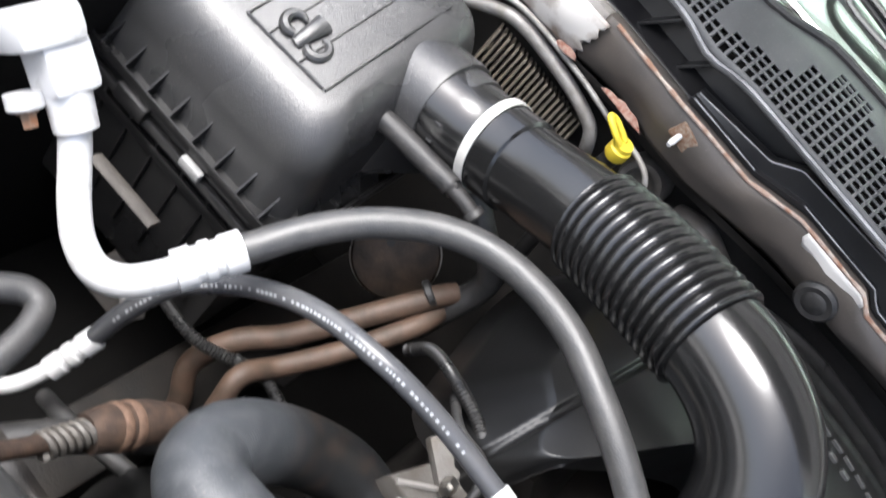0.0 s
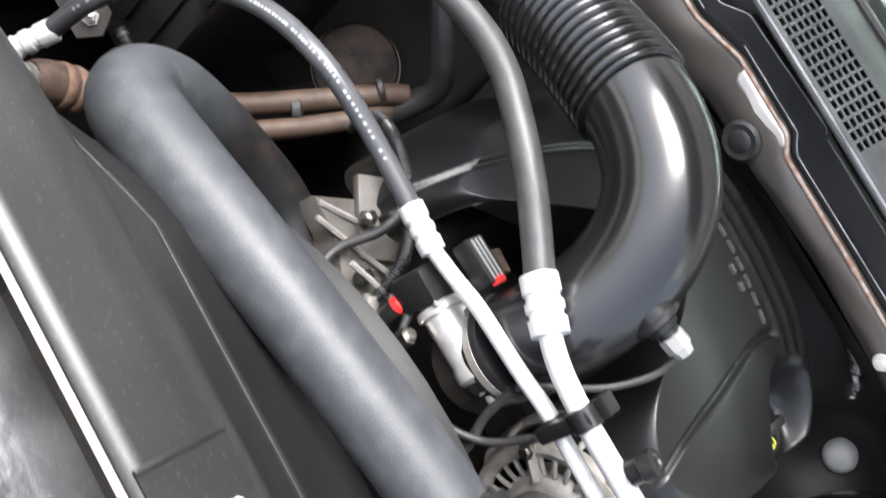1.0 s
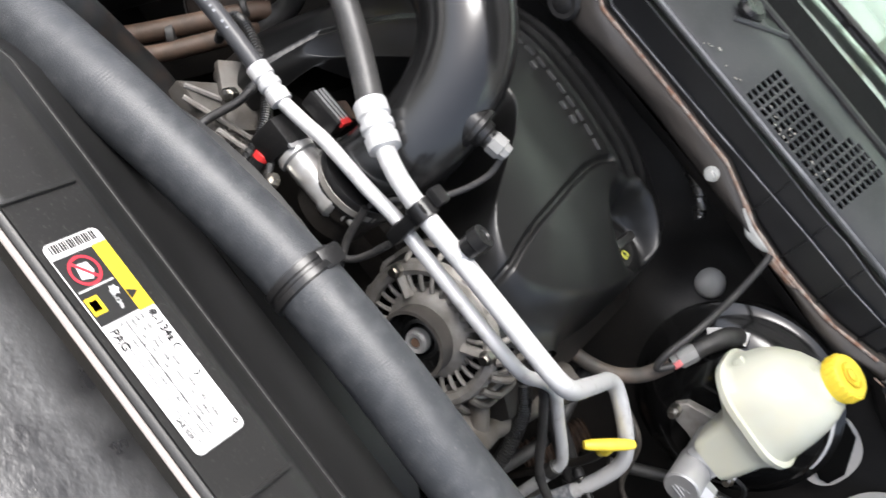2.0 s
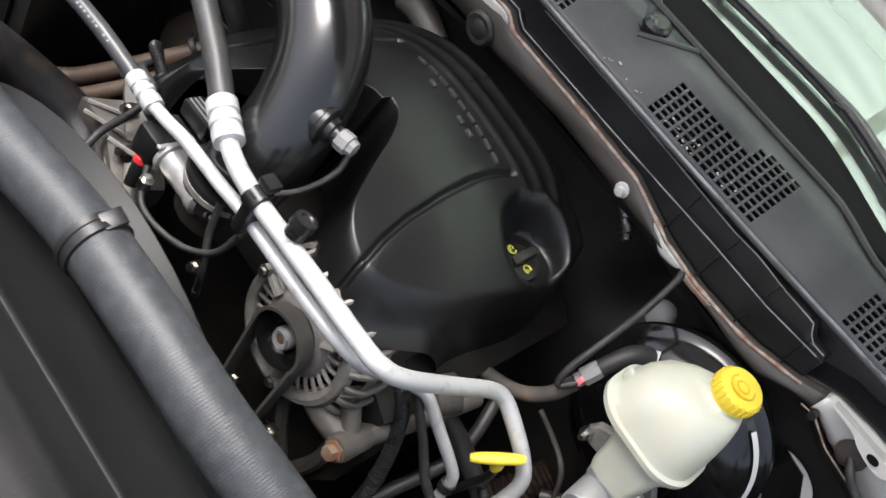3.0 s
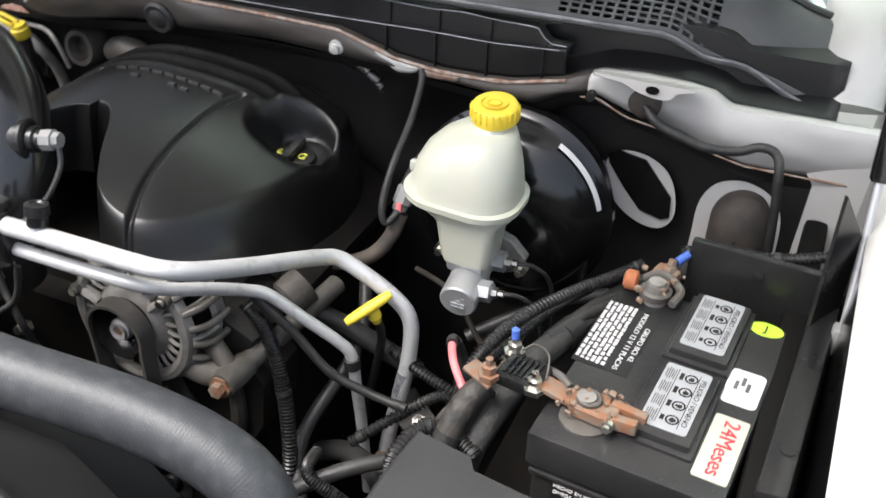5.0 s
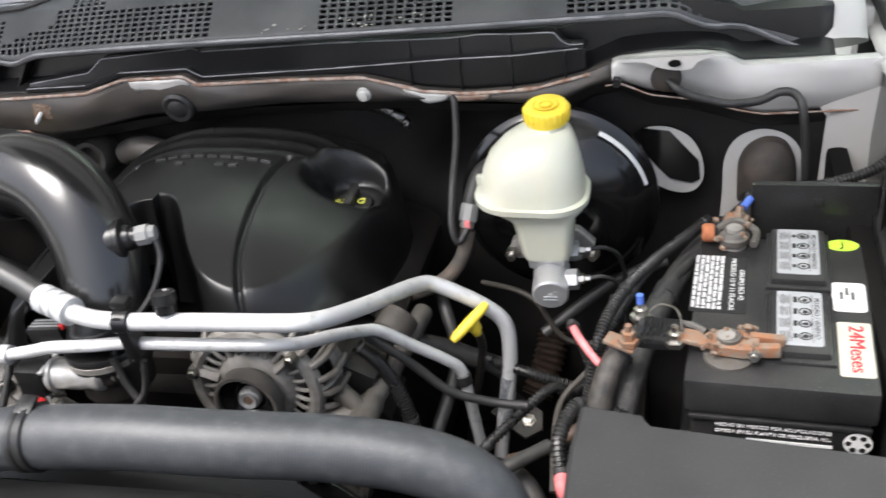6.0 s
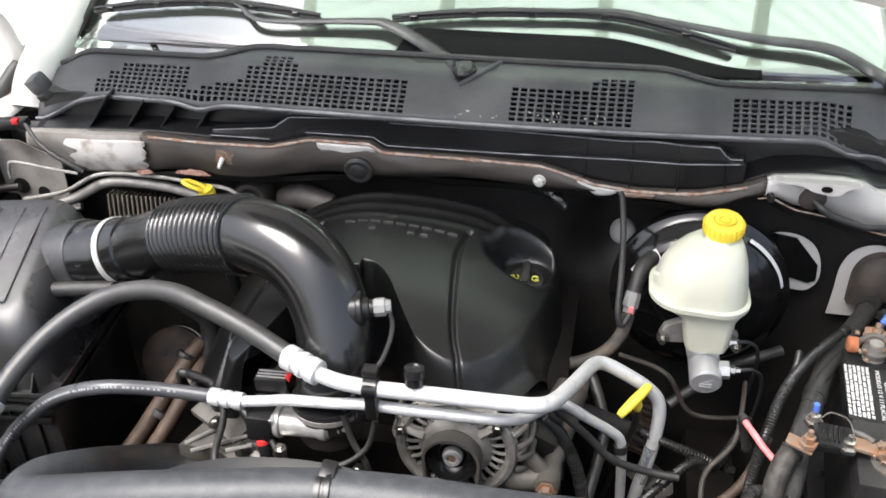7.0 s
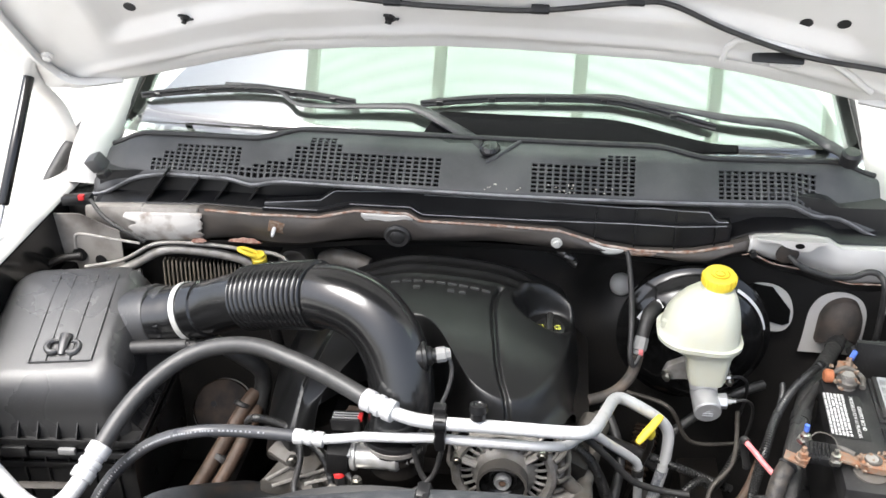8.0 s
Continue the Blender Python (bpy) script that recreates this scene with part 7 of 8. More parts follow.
def dipsticks():
    d = thing("engine_dipstick", (0.354, 0.168, 0.93), "yellow T-shaped dipstick handle", "dipstick")
    h = Mesh()
    a, b = Vector((0.334, 0.146, 0.934)), Vector((0.375, 0.190, 0.963))
    h.sweep([a, a + (b - a) * 0.15, a + (b - a) * 0.5, a + (b - a) * 0.85, b], [0.0055, 0.0075, 0.0085, 0.0075, 0.0055], 12, 4, flat=0.8)
    part("handle", h, YELLOW, d)
    part("plug", Mesh().lathe((a + b) / 2 + Vector((0.002, 0.004, 0.0)), (a + b) / 2 + Vector((0.006, 0.012, -0.03)), [(0, 0.008), (0.018, 0.009), (0.02, 0.007), (0.028, 0.006)], 14), YELLOW, d, "yellow plug")
    part("tube", Mesh().sweep([(a + b) / 2 + Vector((0.006, 0.012, -0.025)), (0.36, 0.19, 0.88), (0.33, 0.2, 0.75), (0.3, 0.2, 0.6)], 0.006, 10), DARK_METAL, d, "dark dipstick tube")
    g = thing("transmission_dipstick", (-0.41, 0.42, 1.05), "yellow ring-topped transmission dipstick", "dipstick")
    part("cap", Mesh().lathe((-0.405, 0.413, 1.082), (-0.406, 0.407, 1.112), [(0, 0.013), (0.003, 0.0148), (0.016, 0.0148), (0.018, 0.0125), (0.024, 0.012), (0.025, 0.0)], 18), YELLOW, g)
    part("ring", Mesh().sweep([(-0.408, 0.400, 1.104), (-0.420, 0.395, 1.111), (-0.434, 0.395, 1.117), (-0.441, 0.400, 1.119), (-0.436, 0.406, 1.118), (-0.422, 0.409, 1.113), (-0.408, 0.411, 1.106)], 0.0042, 10), YELLOW, g, "yellow pull ring")
    part("tube", Mesh().sweep([(-0.405, 0.413, 1.087), (-0.406, 0.42, 1.02), (-0.40, 0.43, 0.95), (-0.38, 0.44, 0.8)], 0.0115, 14), BLACK_PLASTIC, g, "black dipstick tube")


dipsticks()


# ---- battery corner ----
LABEL_CREAM = mat("cream_label", (0.46, 0.44, 0.37), 0.5, second=(0.42, 0.4, 0.33), scale=40)


def battery():
    b = thing("battery", (0.73, 0.115, 0.82), "black car battery with printed labels and corroded clamps", "battery")
    m0 = pose(0.7325, 0.115, 1.020, 0, 0, -4.5)
    w, d = 0.190, 0.285

    def P(x, y, z=0.0):
        return m0 @ Vector((x, y, z))
    part("case", Mesh().box(tuple(P(0, 0, -0.11)), (w - 0.012, d - 0.012, 0.16), 0.006, (0, 0, -4.5)), BATTERY, b)
    part("lid", Mesh().box(tuple(P(0, 0, -0.021)), (w, d, 0.042), 0.005, (0, 0, -4.5)), BATTERY, b)
    for y in (-0.042, 0.092):
        vent = part("vent_cover", Mesh().box(tuple(P(0.019, y, 0.005)), (0.062, 0.112, 0.014), 0.004, (0, 0, -4.5)), BATTERY, b, "raised vent cover")
        part("vent_base", Mesh().box(tuple(P(0.019, y - 0.002, 0.001)), (0.072, 0.121, 0.006), 0.002, (0, 0, -4.5)), BATTERY, b, "stepped base of the vent cover")
        lab = part("vent_label", Mesh().plate(rounded(0.047, 0.098, 0.004), 0.0006, m0 @ pose(0.019, y + 0.004, 0.0127)), LABEL_SILVER, vent, "grey printed label with signs")
        yc = y + 0.004
        mt = m0 @ pose(-0.011, 0, 0.0130)
        lettering("word_print", "PELIGRO / VENENO", 0.0075, mt @ pose(0.0475, yc, 0, 0, 0, -90), INK, vent, width=0.074, thick=0.0001)
        for x in (0.0425, 0.0205):
            part("print_line", Mesh().plate([(x, yc - 0.043), (x + 0.0007, yc - 0.043), (x + 0.0007, yc + 0.043), (x, yc + 0.043)], 0.0001, mt), INK, lab)
        random.seed(int(1000 * (y + 1)))
        for k in range(4):
            cy = yc + 0.033 - 0.022 * k
            icon = Mesh()
            nn = 18
            icon.add([mt @ Vector((0.0355 + r * math.cos(w * 2 * math.pi / nn), cy + r * math.sin(w * 2 * math.pi / nn), 0.0001)) for r in (0.0070, 0.0050) for w in range(nn)], [(w, (w + 1) % nn, (w + 1) % nn + nn, w + nn) for w in range(nn)])
            icon.plate([(0.0355 + random.uniform(0.002, 0.0044) * math.cos(w), cy + random.uniform(0.002, 0.0044) * math.sin(w)) for w in (0, 0.9, 1.8, 2.7, 3.6, 4.5, 5.4)], 0.0001, mt)
            icon.box(tuple(mt @ Vector((0.0255, cy, 0.0001))), (0.004, random.uniform(0.006, 0.011), 0.0001), 0, (0, 0, -4.5))
            part("round_icon", icon, INK, lab, "small dark sign")
            for q in range(5):
                x, ln = 0.0095 + 0.0021 * q, random.uniform(0.012, 0.019)
                part("print_bar", Mesh().plate([(x, cy - ln / 2), (x + 0.0011, cy - ln / 2), (x + 0.0011, cy + ln / 2), (x, cy + ln / 2)], 0.0001, mt), INK_GREY, lab)
    # large label: rows of small white print, and a black strip with two lines
    lab = part("main_label", Mesh().plate(rounded(0.062, 0.118, 0.002), 0.0005, m0 @ pose(-0.068, 0.038, 0.0006)), INK, b, "black and white printed label")
    random.seed(9)
    mt = m0 @ pose(0, 0, 0.0010)
    for k in range(6):
        x = -0.0975 + 0.0058 * k
        y = 0.096
        row = Mesh()
        while y > -0.013:
            for q in range(random.choice((3, 5, 6, 8))):
                if y < -0.014:
                    break
                hgt = random.choice((0.0042, 0.0042, 0.0034))
                row.plate([(x, y - 0.0013), (x + hgt, y - 0.0013), (x + hgt, y), (x, y)], 0.0003, mt)
                if random.random() < 0.6:
                    row.plate([(x + 0.0016, y - 0.0020), (x + 0.0026, y - 0.0020), (x + 0.0026, y - 0.0013), (x + 0.0016, y - 0.0013)], 0.0003, mt)
                y -= 0.0021
            y -= random.uniform(0.0012, 0.0028)
        part("print_bar", row, LABEL_WHITE, lab)
    lettering("word_print", "GRUPO BCI 42", 0.0082, mt @ pose(-0.0435, 0.036, 0, 0, 0, -90), LABEL_WHITE, b, width=0.062, thick=0.0002)
    lettering("word_print", "MODELO 12 V 11 PLACAS", 0.0082, mt @ pose(-0.0535, 0.038, 0, 0, 0, -90), LABEL_WHITE, b, width=0.106, thick=0.0002)
    part("green_dot", Mesh().plate([(0.019 * math.cos(k * 0.2618), 0.0125 * math.sin(k * 0.2618)) for k in range(24)], 0.0006, m0 @ pose(0.0705, 0.132, 0.0006)), LABEL_GREEN, b, "fluorescent green oval sticker")
    lettering("word_print", "J", 0.017, m0 @ pose(0.0705, 0.132, 0.0010, 0, 0, 0), INK, b)
    part("white_sticker", Mesh().plate(rounded(0.036, 0.056, 0.006), 0.0006, m0 @ pose(0.0725, 0.023, 0.0006)), LABEL_WHITE, b, "small white sticker")
    for q in range(3):
        part("print_bar", Mesh().box(tuple(P(0.0705 + 0.006 * (q - 1), 0.025 + 0.008 * (q % 2), 0.0009)), (0.004, 0.014, 0.0004), 0, (0, 0, -4.5)), INK_GREY, b)
    part("months_sticker", Mesh().plate(rounded(0.034, 0.092, 0.003), 0.0006, m0 @ pose(0.0745, -0.071, 0.0006)), LABEL_CREAM, b, "cream sticker with red words")
    lettering("word_print", "24Meses", 0.022, m0 @ pose(0.0755, -0.071, 0.0011, 0, 0, -90), LABEL_RED, b, width=0.078)
    # front face with its lettered band
    part("front_band", Mesh().box(tuple(P(0.012, -0.1385, -0.068)), (0.155, 0.003, 0.034), 0.001, (0, 0, -4.5)), INK, b, "black printed band")
    for k, (txt, ww) in enumerate((("HECHO EN MEXICO POR ACUMULADORES", 0.115), ("OMEGA EN SU PLANTA DE PESQUERIA, N.L.", 0.115))):
        lettering("word_print", txt, 0.0062, m0 @ pose(-0.005, -0.1405, -0.058 - 0.0085 * k, 90, 0, 0), LABEL_WHITE, b, width=ww)
    part("print_bar", Mesh().box(tuple(P(0.012, -0.1405, -0.076)), (0.085, 0.0006, 0.004), 0, (0, 0, -4.5)), LABEL_WHITE, b)
    ball = part("round_sign", Mesh().lathe(P(0.078, -0.1395, -0.068), P(0.078, -0.15, -0.068), [(0, 0.014), (0.001, 0.014), (0.001, 0.0)], 24), LABEL_WHITE, b, "round white sign with dark patches")
    for k in range(6):
        w_ = k * math.pi / 3
        rr = 0.009 if k else 0.0
        part("dark_patch", Mesh().lathe(P(0.078 + 0.0092 * math.cos(w_), -0.1402, -0.068 + 0.0092 * math.sin(w_)), P(0.078 + 0.0092 * math.cos(w_), -0.15, -0.068 + 0.0092 * math.sin(w_)), [(0, 0.0035), (0.001, 0.0035), (0.001, 0.0)], 5), INK, ball)
    part("case_ledge", Mesh().box(tuple(P(0.0, -0.139, -0.05)), (w - 0.01, 0.006, 0.006), 0.002, (0, 0, -4.5)), BATTERY, b)
    return m0


BAT = battery()


def battery_clamp(front):
    c = thing("battery_clamp", tuple(BAT @ Vector((-0.06, -0.09 if front else 0.12, 0))), "corroded copper-brown battery clamp with bolts" if front else "corroded battery clamp with an orange felt washer", "clamp", "battery clamps")
    y = -0.094 if front else 0.124

    def P(x, yy, z):
        return tuple(BAT @ Vector((x, yy, z)))
    part("post", Mesh().lathe(P(-0.055, y, 0.0), P(-0.055, y, 0.1), [(0, 0.016), (0.004, 0.016), (0.005, 0.0105), (0.026, 0.0095), (0.027, 0.0)], 20), CAST, c, "lead post")
    if front:
        part("washer_ring", Mesh().lathe(P(-0.052, y - 0.004, 0.0), P(-0.052, y - 0.004, 0.1), [(0, 0.026), (0.003, 0.026), (0.004, 0.022), (0.006, 0.0)], 28), CAST_DIRTY, c, "grey lead ring round the post")
        part("collar", Mesh().plate([(-0.028, 0.012), (-0.012, 0.018), (0.010, 0.017), (0.014, 0.006), (0.024, 0.006), (0.026, -0.012), (0.008, -0.016), (-0.016, -0.014), (-0.026, -0.006)], 0.013, BAT @ pose(-0.045, y, 0.021), 0.002), COPPER_CLAMP, c)
        for s, dx in ((-1, 0.0), (1, 0.004)):
            part("jaw", Mesh().box(P(-0.018 + dx, y + s * 0.0085, 0.015), (0.036, 0.010, 0.014), 0.0025, (0, 4 * s, -4.5)), COPPER_CLAMP, c)
        part("post_top", Mesh().lathe(P(-0.052, y + 0.001, 0.018), P(-0.052, y + 0.001, 0.1), [(0, 0.0135), (0.0065, 0.0128), (0.0075, 0.011), (0.006, 0.009), (0.0072, 0.004), (0.0065, 0.0)], 24), CAST_DIRTY, c, "dull lead post top")
        part("strap", Mesh().box(P(-0.085, y + 0.004, 0.015), (0.035, 0.022, 0.006), 0.002, (0, 8, -8)), COPPER_CLAMP, c, "grey lead strap")
        part("clamp_bolt", Mesh().lathe(P(-0.026, y - 0.024, 0.014), P(-0.026, y + 0.03, 0.014), [(0, 0.004), (0.004, 0.004), (0.005, 0.0065), (0.012, 0.0065), (0.013, 0.0035), (0.044, 0.0035)], 8), STEEL, c, "clamp bolt")
        fuse = part("fuse_link", Mesh().box(P(-0.125, y + 0.012, 0.012), (0.05, 0.042, 0.014), 0.003, (0, 0, -8)), BLACK_PLASTIC, c, "black fuse link block")
        for k in range(6):
            part("comb", Mesh().box(P(-0.142 + 0.006 * k, y + 0.012, 0.0205), (0.0025, 0.028, 0.003), 0, (0, 0, -8)), BLACK_PLASTIC, fuse)
        for x, yy, mt in ((-0.108, -0.004, STEEL), (-0.148, 0.036, STEEL), (-0.156, -0.008, COPPER_CLAMP)):
            part("nut", Mesh().lathe(P(x, y + yy, 0.012), P(x, y + yy, 0.1), [(0, 0.012), (0.006, 0.012), (0.006, 0.0078), (0.015, 0.0078), (0.016, 0.004), (0.024, 0.004), (0.024, 0.0)], 6), mt, c, "terminal nut")
        part("blue_tip", Mesh().lathe(P(-0.148, y + 0.036, 0.034), P(-0.152, y + 0.038, 0.1), [(0, 0.0042), (0.011, 0.0042), (0.012, 0.0)], 10), BLUE_PLASTIC, c, "blue painted stud tip")
        part("tab", Mesh().box(P(-0.165, y - 0.006, 0.010), (0.035, 0.02, 0.004), 0.001, (0, 10, -20)), COPPER_CLAMP, c, "corroded cable tab")
        random.seed(31)
        for k in range(26):
            crumb = Mesh().box(P(-0.045 + random.uniform(-0.034, 0.036), y + random.uniform(-0.020, 0.020), 0.012 + random.uniform(0, 0.016)), (random.uniform(0.003, 0.007), random.uniform(0.003, 0.006), random.uniform(0.003, 0.006)), 0.001, (random.uniform(0, 90), random.uniform(0, 90), 0))
            part("corrosion", crumb, CRUST, c, "crumb of pale corrosion")
        part("solder_link", Mesh().sweep([P(-0.105, y + 0.03, 0.014), P(-0.090, y + 0.022, 0.018), P(-0.076, y + 0.012, 0.018)], 0.0042, 8), CAST_DIRTY, c, "bare metal link")
        part("wire", Mesh().sweep([P(-0.10, y + 0.006, 0.022), P(-0.108, y + 0.03, 0.032), P(-0.128, y + 0.044, 0.028), P(-0.14, y + 0.038, 0.02)], 0.0011, 6), CAST_DIRTY, c, "thin bare wire")
    else:
        random.seed(32)
        for k in range(22):
            crumb = Mesh().box(P(-0.055 + random.uniform(-0.024, 0.022), y + random.uniform(-0.018, 0.045), 0.006 + random.uniform(0, 0.016)), (random.uniform(0.003, 0.008), random.uniform(0.003, 0.007), random.uniform(0.003, 0.007)), 0.001, (random.uniform(0, 90), random.uniform(0, 90), 0))
            part("corrosion", crumb, CRUST, c, "crumb of pale corrosion")
        part("strap", Mesh().sweep([P(-0.075, y + 0.018, 0.012), P(-0.055, y + 0.022, 0.022), P(-0.03, y + 0.012, 0.014), P(-0.032, y - 0.014, 0.010)], 0.005, 8), CAST_DIRTY, c, "bent lead strap")
        part("collar", Mesh().lathe(P(-0.055, y, 0.004), P(-0.055, y, 0.1), [(0, 0.016), (0.002, 0.018), (0.010, 0.0185), (0.012, 0.015), (0.017, 0.013), (0.018, 0.010), (0.016, 0.0)], 20), CAST_DIRTY, c)
        part("ear", Mesh().box(P(-0.055, y + 0.028, 0.013), (0.03, 0.03, 0.016), 0.004, (12, 0, -20)), COPPER_CLAMP, c)
        part("felt_washer", Mesh().lathe(P(-0.094, y + 0.004, 0.014), P(-0.06, y + 0.006, 0.014), [(0, 0.009), (0.003, 0.012), (0.014, 0.012), (0.016, 0.009)], 14), mat("orange_felt", (0.36, 0.12, 0.05), 0.8, scale=150), c, "orange felt washer")
        part("bolt", Mesh().lathe(P(-0.052, y + 0.03, 0.014), P(-0.048, y + 0.045, 0.05), [(0, 0.008), (0.014, 0.008), (0.015, 0.005), (0.022, 0.005)], 6), COPPER_CLAMP, c, "rusty clamp bolt")
        part("blue_tip", Mesh().lathe(P(-0.046, y + 0.042, 0.03), P(-0.036, y + 0.06, 0.036), [(0, 0.005), (0.018, 0.005), (0.019, 0.0)], 10), BLUE_PLASTIC, c, "blue wrapped wire end")


battery_clamp(True)
battery_clamp(False)


def fuse_box():
    f = thing("fuse_box", (0.68, -0.18, 0.85), "matte charcoal fuse box cover ahead of the battery", "fuse box")
    out = [(0.521, -0.040), (0.582, -0.049), (0.592, -0.064), (0.83, -0.098), (0.84, -0.30), (0.56, -0.31), (0.515, -0.25), (0.515, -0.10)]
    part("cover", Mesh().plate([(p[0] - 0.68, p[1] + 0.18) for p in reversed(out)][::-1], 0.07, pose(0.68, -0.18, 1.0), 0.006), FUSE_PLASTIC, f)
    part("base", Mesh().box((0.68, -0.18, 0.87), (0.29, 0.2, 0.12), 0.01), BLACK_PLASTIC, f)
    part("moulded_mark", Mesh().box((0.70, -0.16, 1.0005), (0.03, 0.002, 0.001), 0), FUSE_PLASTIC, f)
    part("moulded_mark", Mesh().box((0.70, -0.18, 1.0005), (0.03, 0.002, 0.001), 0), FUSE_PLASTIC, f)


fuse_box()


def cable(name, label, pts, r, material, category="cable", ribbed=False, seg=12):
    if ribbed:
        length = sum((Vector(a) - Vector(b)).length for a, b in zip(pts, pts[1:]))
        rows = int(length / 0.0042)
        p = spline(pts, 4 * rows)
        rr = [r * (1.06, 1.06, 0.86, 0.86)[k % 4] for k in range(len(p))]
        material = LOOM if material is RUBBER else material
    else:
        p = spline(pts, 8 * len(pts))
        rr = [r] * len(p)
    if category != "wiring":
        return single(name, Mesh().rings(p, rr, seg), material, label, category, sharp=38)
    loom = thing(name, tuple(p[0]), label, category)
    part("conduit", Mesh().rings(p, rr, seg), material, loom, sharp=28 if ribbed else 38)
    # tape at both ends and once on the way
    for f in (0.06, 0.52, 0.94):
        i = int(f * (len(p) - 1))
        lo, hi = max(i - (3 if ribbed else 1), 0), min(i + (4 if ribbed else 2), len(p))
        if hi - lo > 1:
            part("tape", Mesh().rings(p[lo:hi], [r * 1.12] * (hi - lo), seg), TAPE, loom, "wrap of black tape")
    return loom


WRAP = mat("crumpled_cloth_wrap", (0.02, 0.019, 0.018), 0.6, second=(0.07, 0.06, 0.05), scale=70, mix=0.8, bump=1.0, bump_scale=110)
TAPE = mat("black_cloth_tape", (0.016, 0.016, 0.016), 0.55, second=(0.03, 0.03, 0.03), scale=120, bump=0.4, bump_scale=500)
cable("wiring_loom", "black corrugated wiring loom running to the battery", [(0.515, 0.05, 0.86), (0.518, 0.06, 0.93), (0.530, 0.085, 0.99), (0.554, 0.149, 1.010), (0.592, 0.222, 1.012), (0.632, 0.275, 1.015), (0.66, 0.30, 1.025)], 0.0072, RUBBER, "wiring", True)
cable("wiring_loom", "black wrapped wiring loom beside the battery", [(0.545, -0.03, 0.86), (0.560, 0.02, 0.94), (0.580, 0.09, 0.975), (0.605, 0.18, 0.985), (0.645, 0.29, 0.98), (0.70, 0.40, 0.965), (0.745, 0.49, 0.955)], 0.0155, mat("cloth_taped_loom", (0.02, 0.02, 0.02), 0.7, second=(0.045, 0.043, 0.04), scale=70, mix=0.8, bump=1.0, bump_scale=130), "wiring")
cable("wiring_loom", "black corrugated loom passing behind the battery", [(0.70, 0.305, 1.05), (0.74, 0.325, 1.055), (0.80, 0.34, 1.05), (0.87, 0.36, 1.065), (0.92, 0.40, 1.10)], 0.0072, RUBBER, "wiring", True)
cable("wiring_loom", "black wrapped branch of the battery loom", [(0.535, 0.0, 0.90), (0.560, 0.06, 0.955), (0.578, 0.12, 0.985), (0.612, 0.20, 0.995), (0.65, 0.27, 0.99), (0.69, 0.33, 0.975)], 0.0085, RUBBER, "wiring")
cable("wiring_loom", "thin corrugated branch beside the battery", [(0.505, 0.02, 0.88), (0.525, 0.09, 0.955), (0.56, 0.17, 0.985), (0.585, 0.24, 0.985), (0.60, 0.30, 0.97)], 0.0055, RUBBER, "wiring", True)
cable("pink_cable", "faded pink-red battery cable at the front clamp", [(0.500, 0.094, 1.000), (0.505, 0.082, 1.000), (0.513, 0.068, 0.998), (0.524, 0.056, 0.990), (0.540, 0.042, 0.980)], 0.0046, PINK_CABLE)
cable("wiring_loom", "black taped end of the pink battery cable", [(0.515, 0.115, 0.93), (0.503, 0.112, 0.975), (0.498, 0.102, 0.998), (0.501, 0.091, 1.001)], 0.0066, RUBBER, "wiring")
cable("wiring_loom", "crumpled taped bundle below the front clamp", [(0.56, 0.05, 1.0), (0.545, 0.03, 0.985), (0.535, 0.005, 0.955), (0.53, -0.02, 0.91), (0.535, -0.04, 0.86)], 0.0145, WRAP, "wiring")
cable("pink_cable", "faded pink-red cable end by the fuse box", [(0.50, -0.08, 0.93), (0.505, -0.10, 0.93), (0.515, -0.115, 0.94), (0.53, -0.12, 0.95)], 0.008, PINK_CABLE)
cable("wiring_loom", "black corrugated loom arching beside the fuse box", [(0.50, -0.075, 0.925), (0.495, -0.04, 0.95), (0.51, 0.0, 0.96), (0.54, 0.01, 0.95), (0.57, 0.0, 0.94)], 0.0085, RUBBER, "wiring", True)
cable("wiring_loom", "black corrugated loom beside the alternator", [(0.22, 0.10, 0.96), (0.255, 0.09, 0.93), (0.285, 0.07, 0.87), (0.30, 0.05, 0.78), (0.30, 0.03, 0.66)], 0.0095, RUBBER, "wiring", True)
cable("wiring_loom", "thin black loom strapped to the white line", [(0.24, 0.09, 0.985), (0.285, 0.105, 0.93), (0.33, 0.11, 0.88), (0.38, 0.12, 0.855), (0.43, 0.12, 0.85)], 0.006, RUBBER, "wiring")
cable("wiring_loom", "black loom passing behind the alternator", [(0.16, 0.16, 0.95), (0.22, 0.17, 0.92), (0.30, 0.2, 0.88), (0.40, 0.22, 0.82)], 0.014, RUBBER, "wiring")


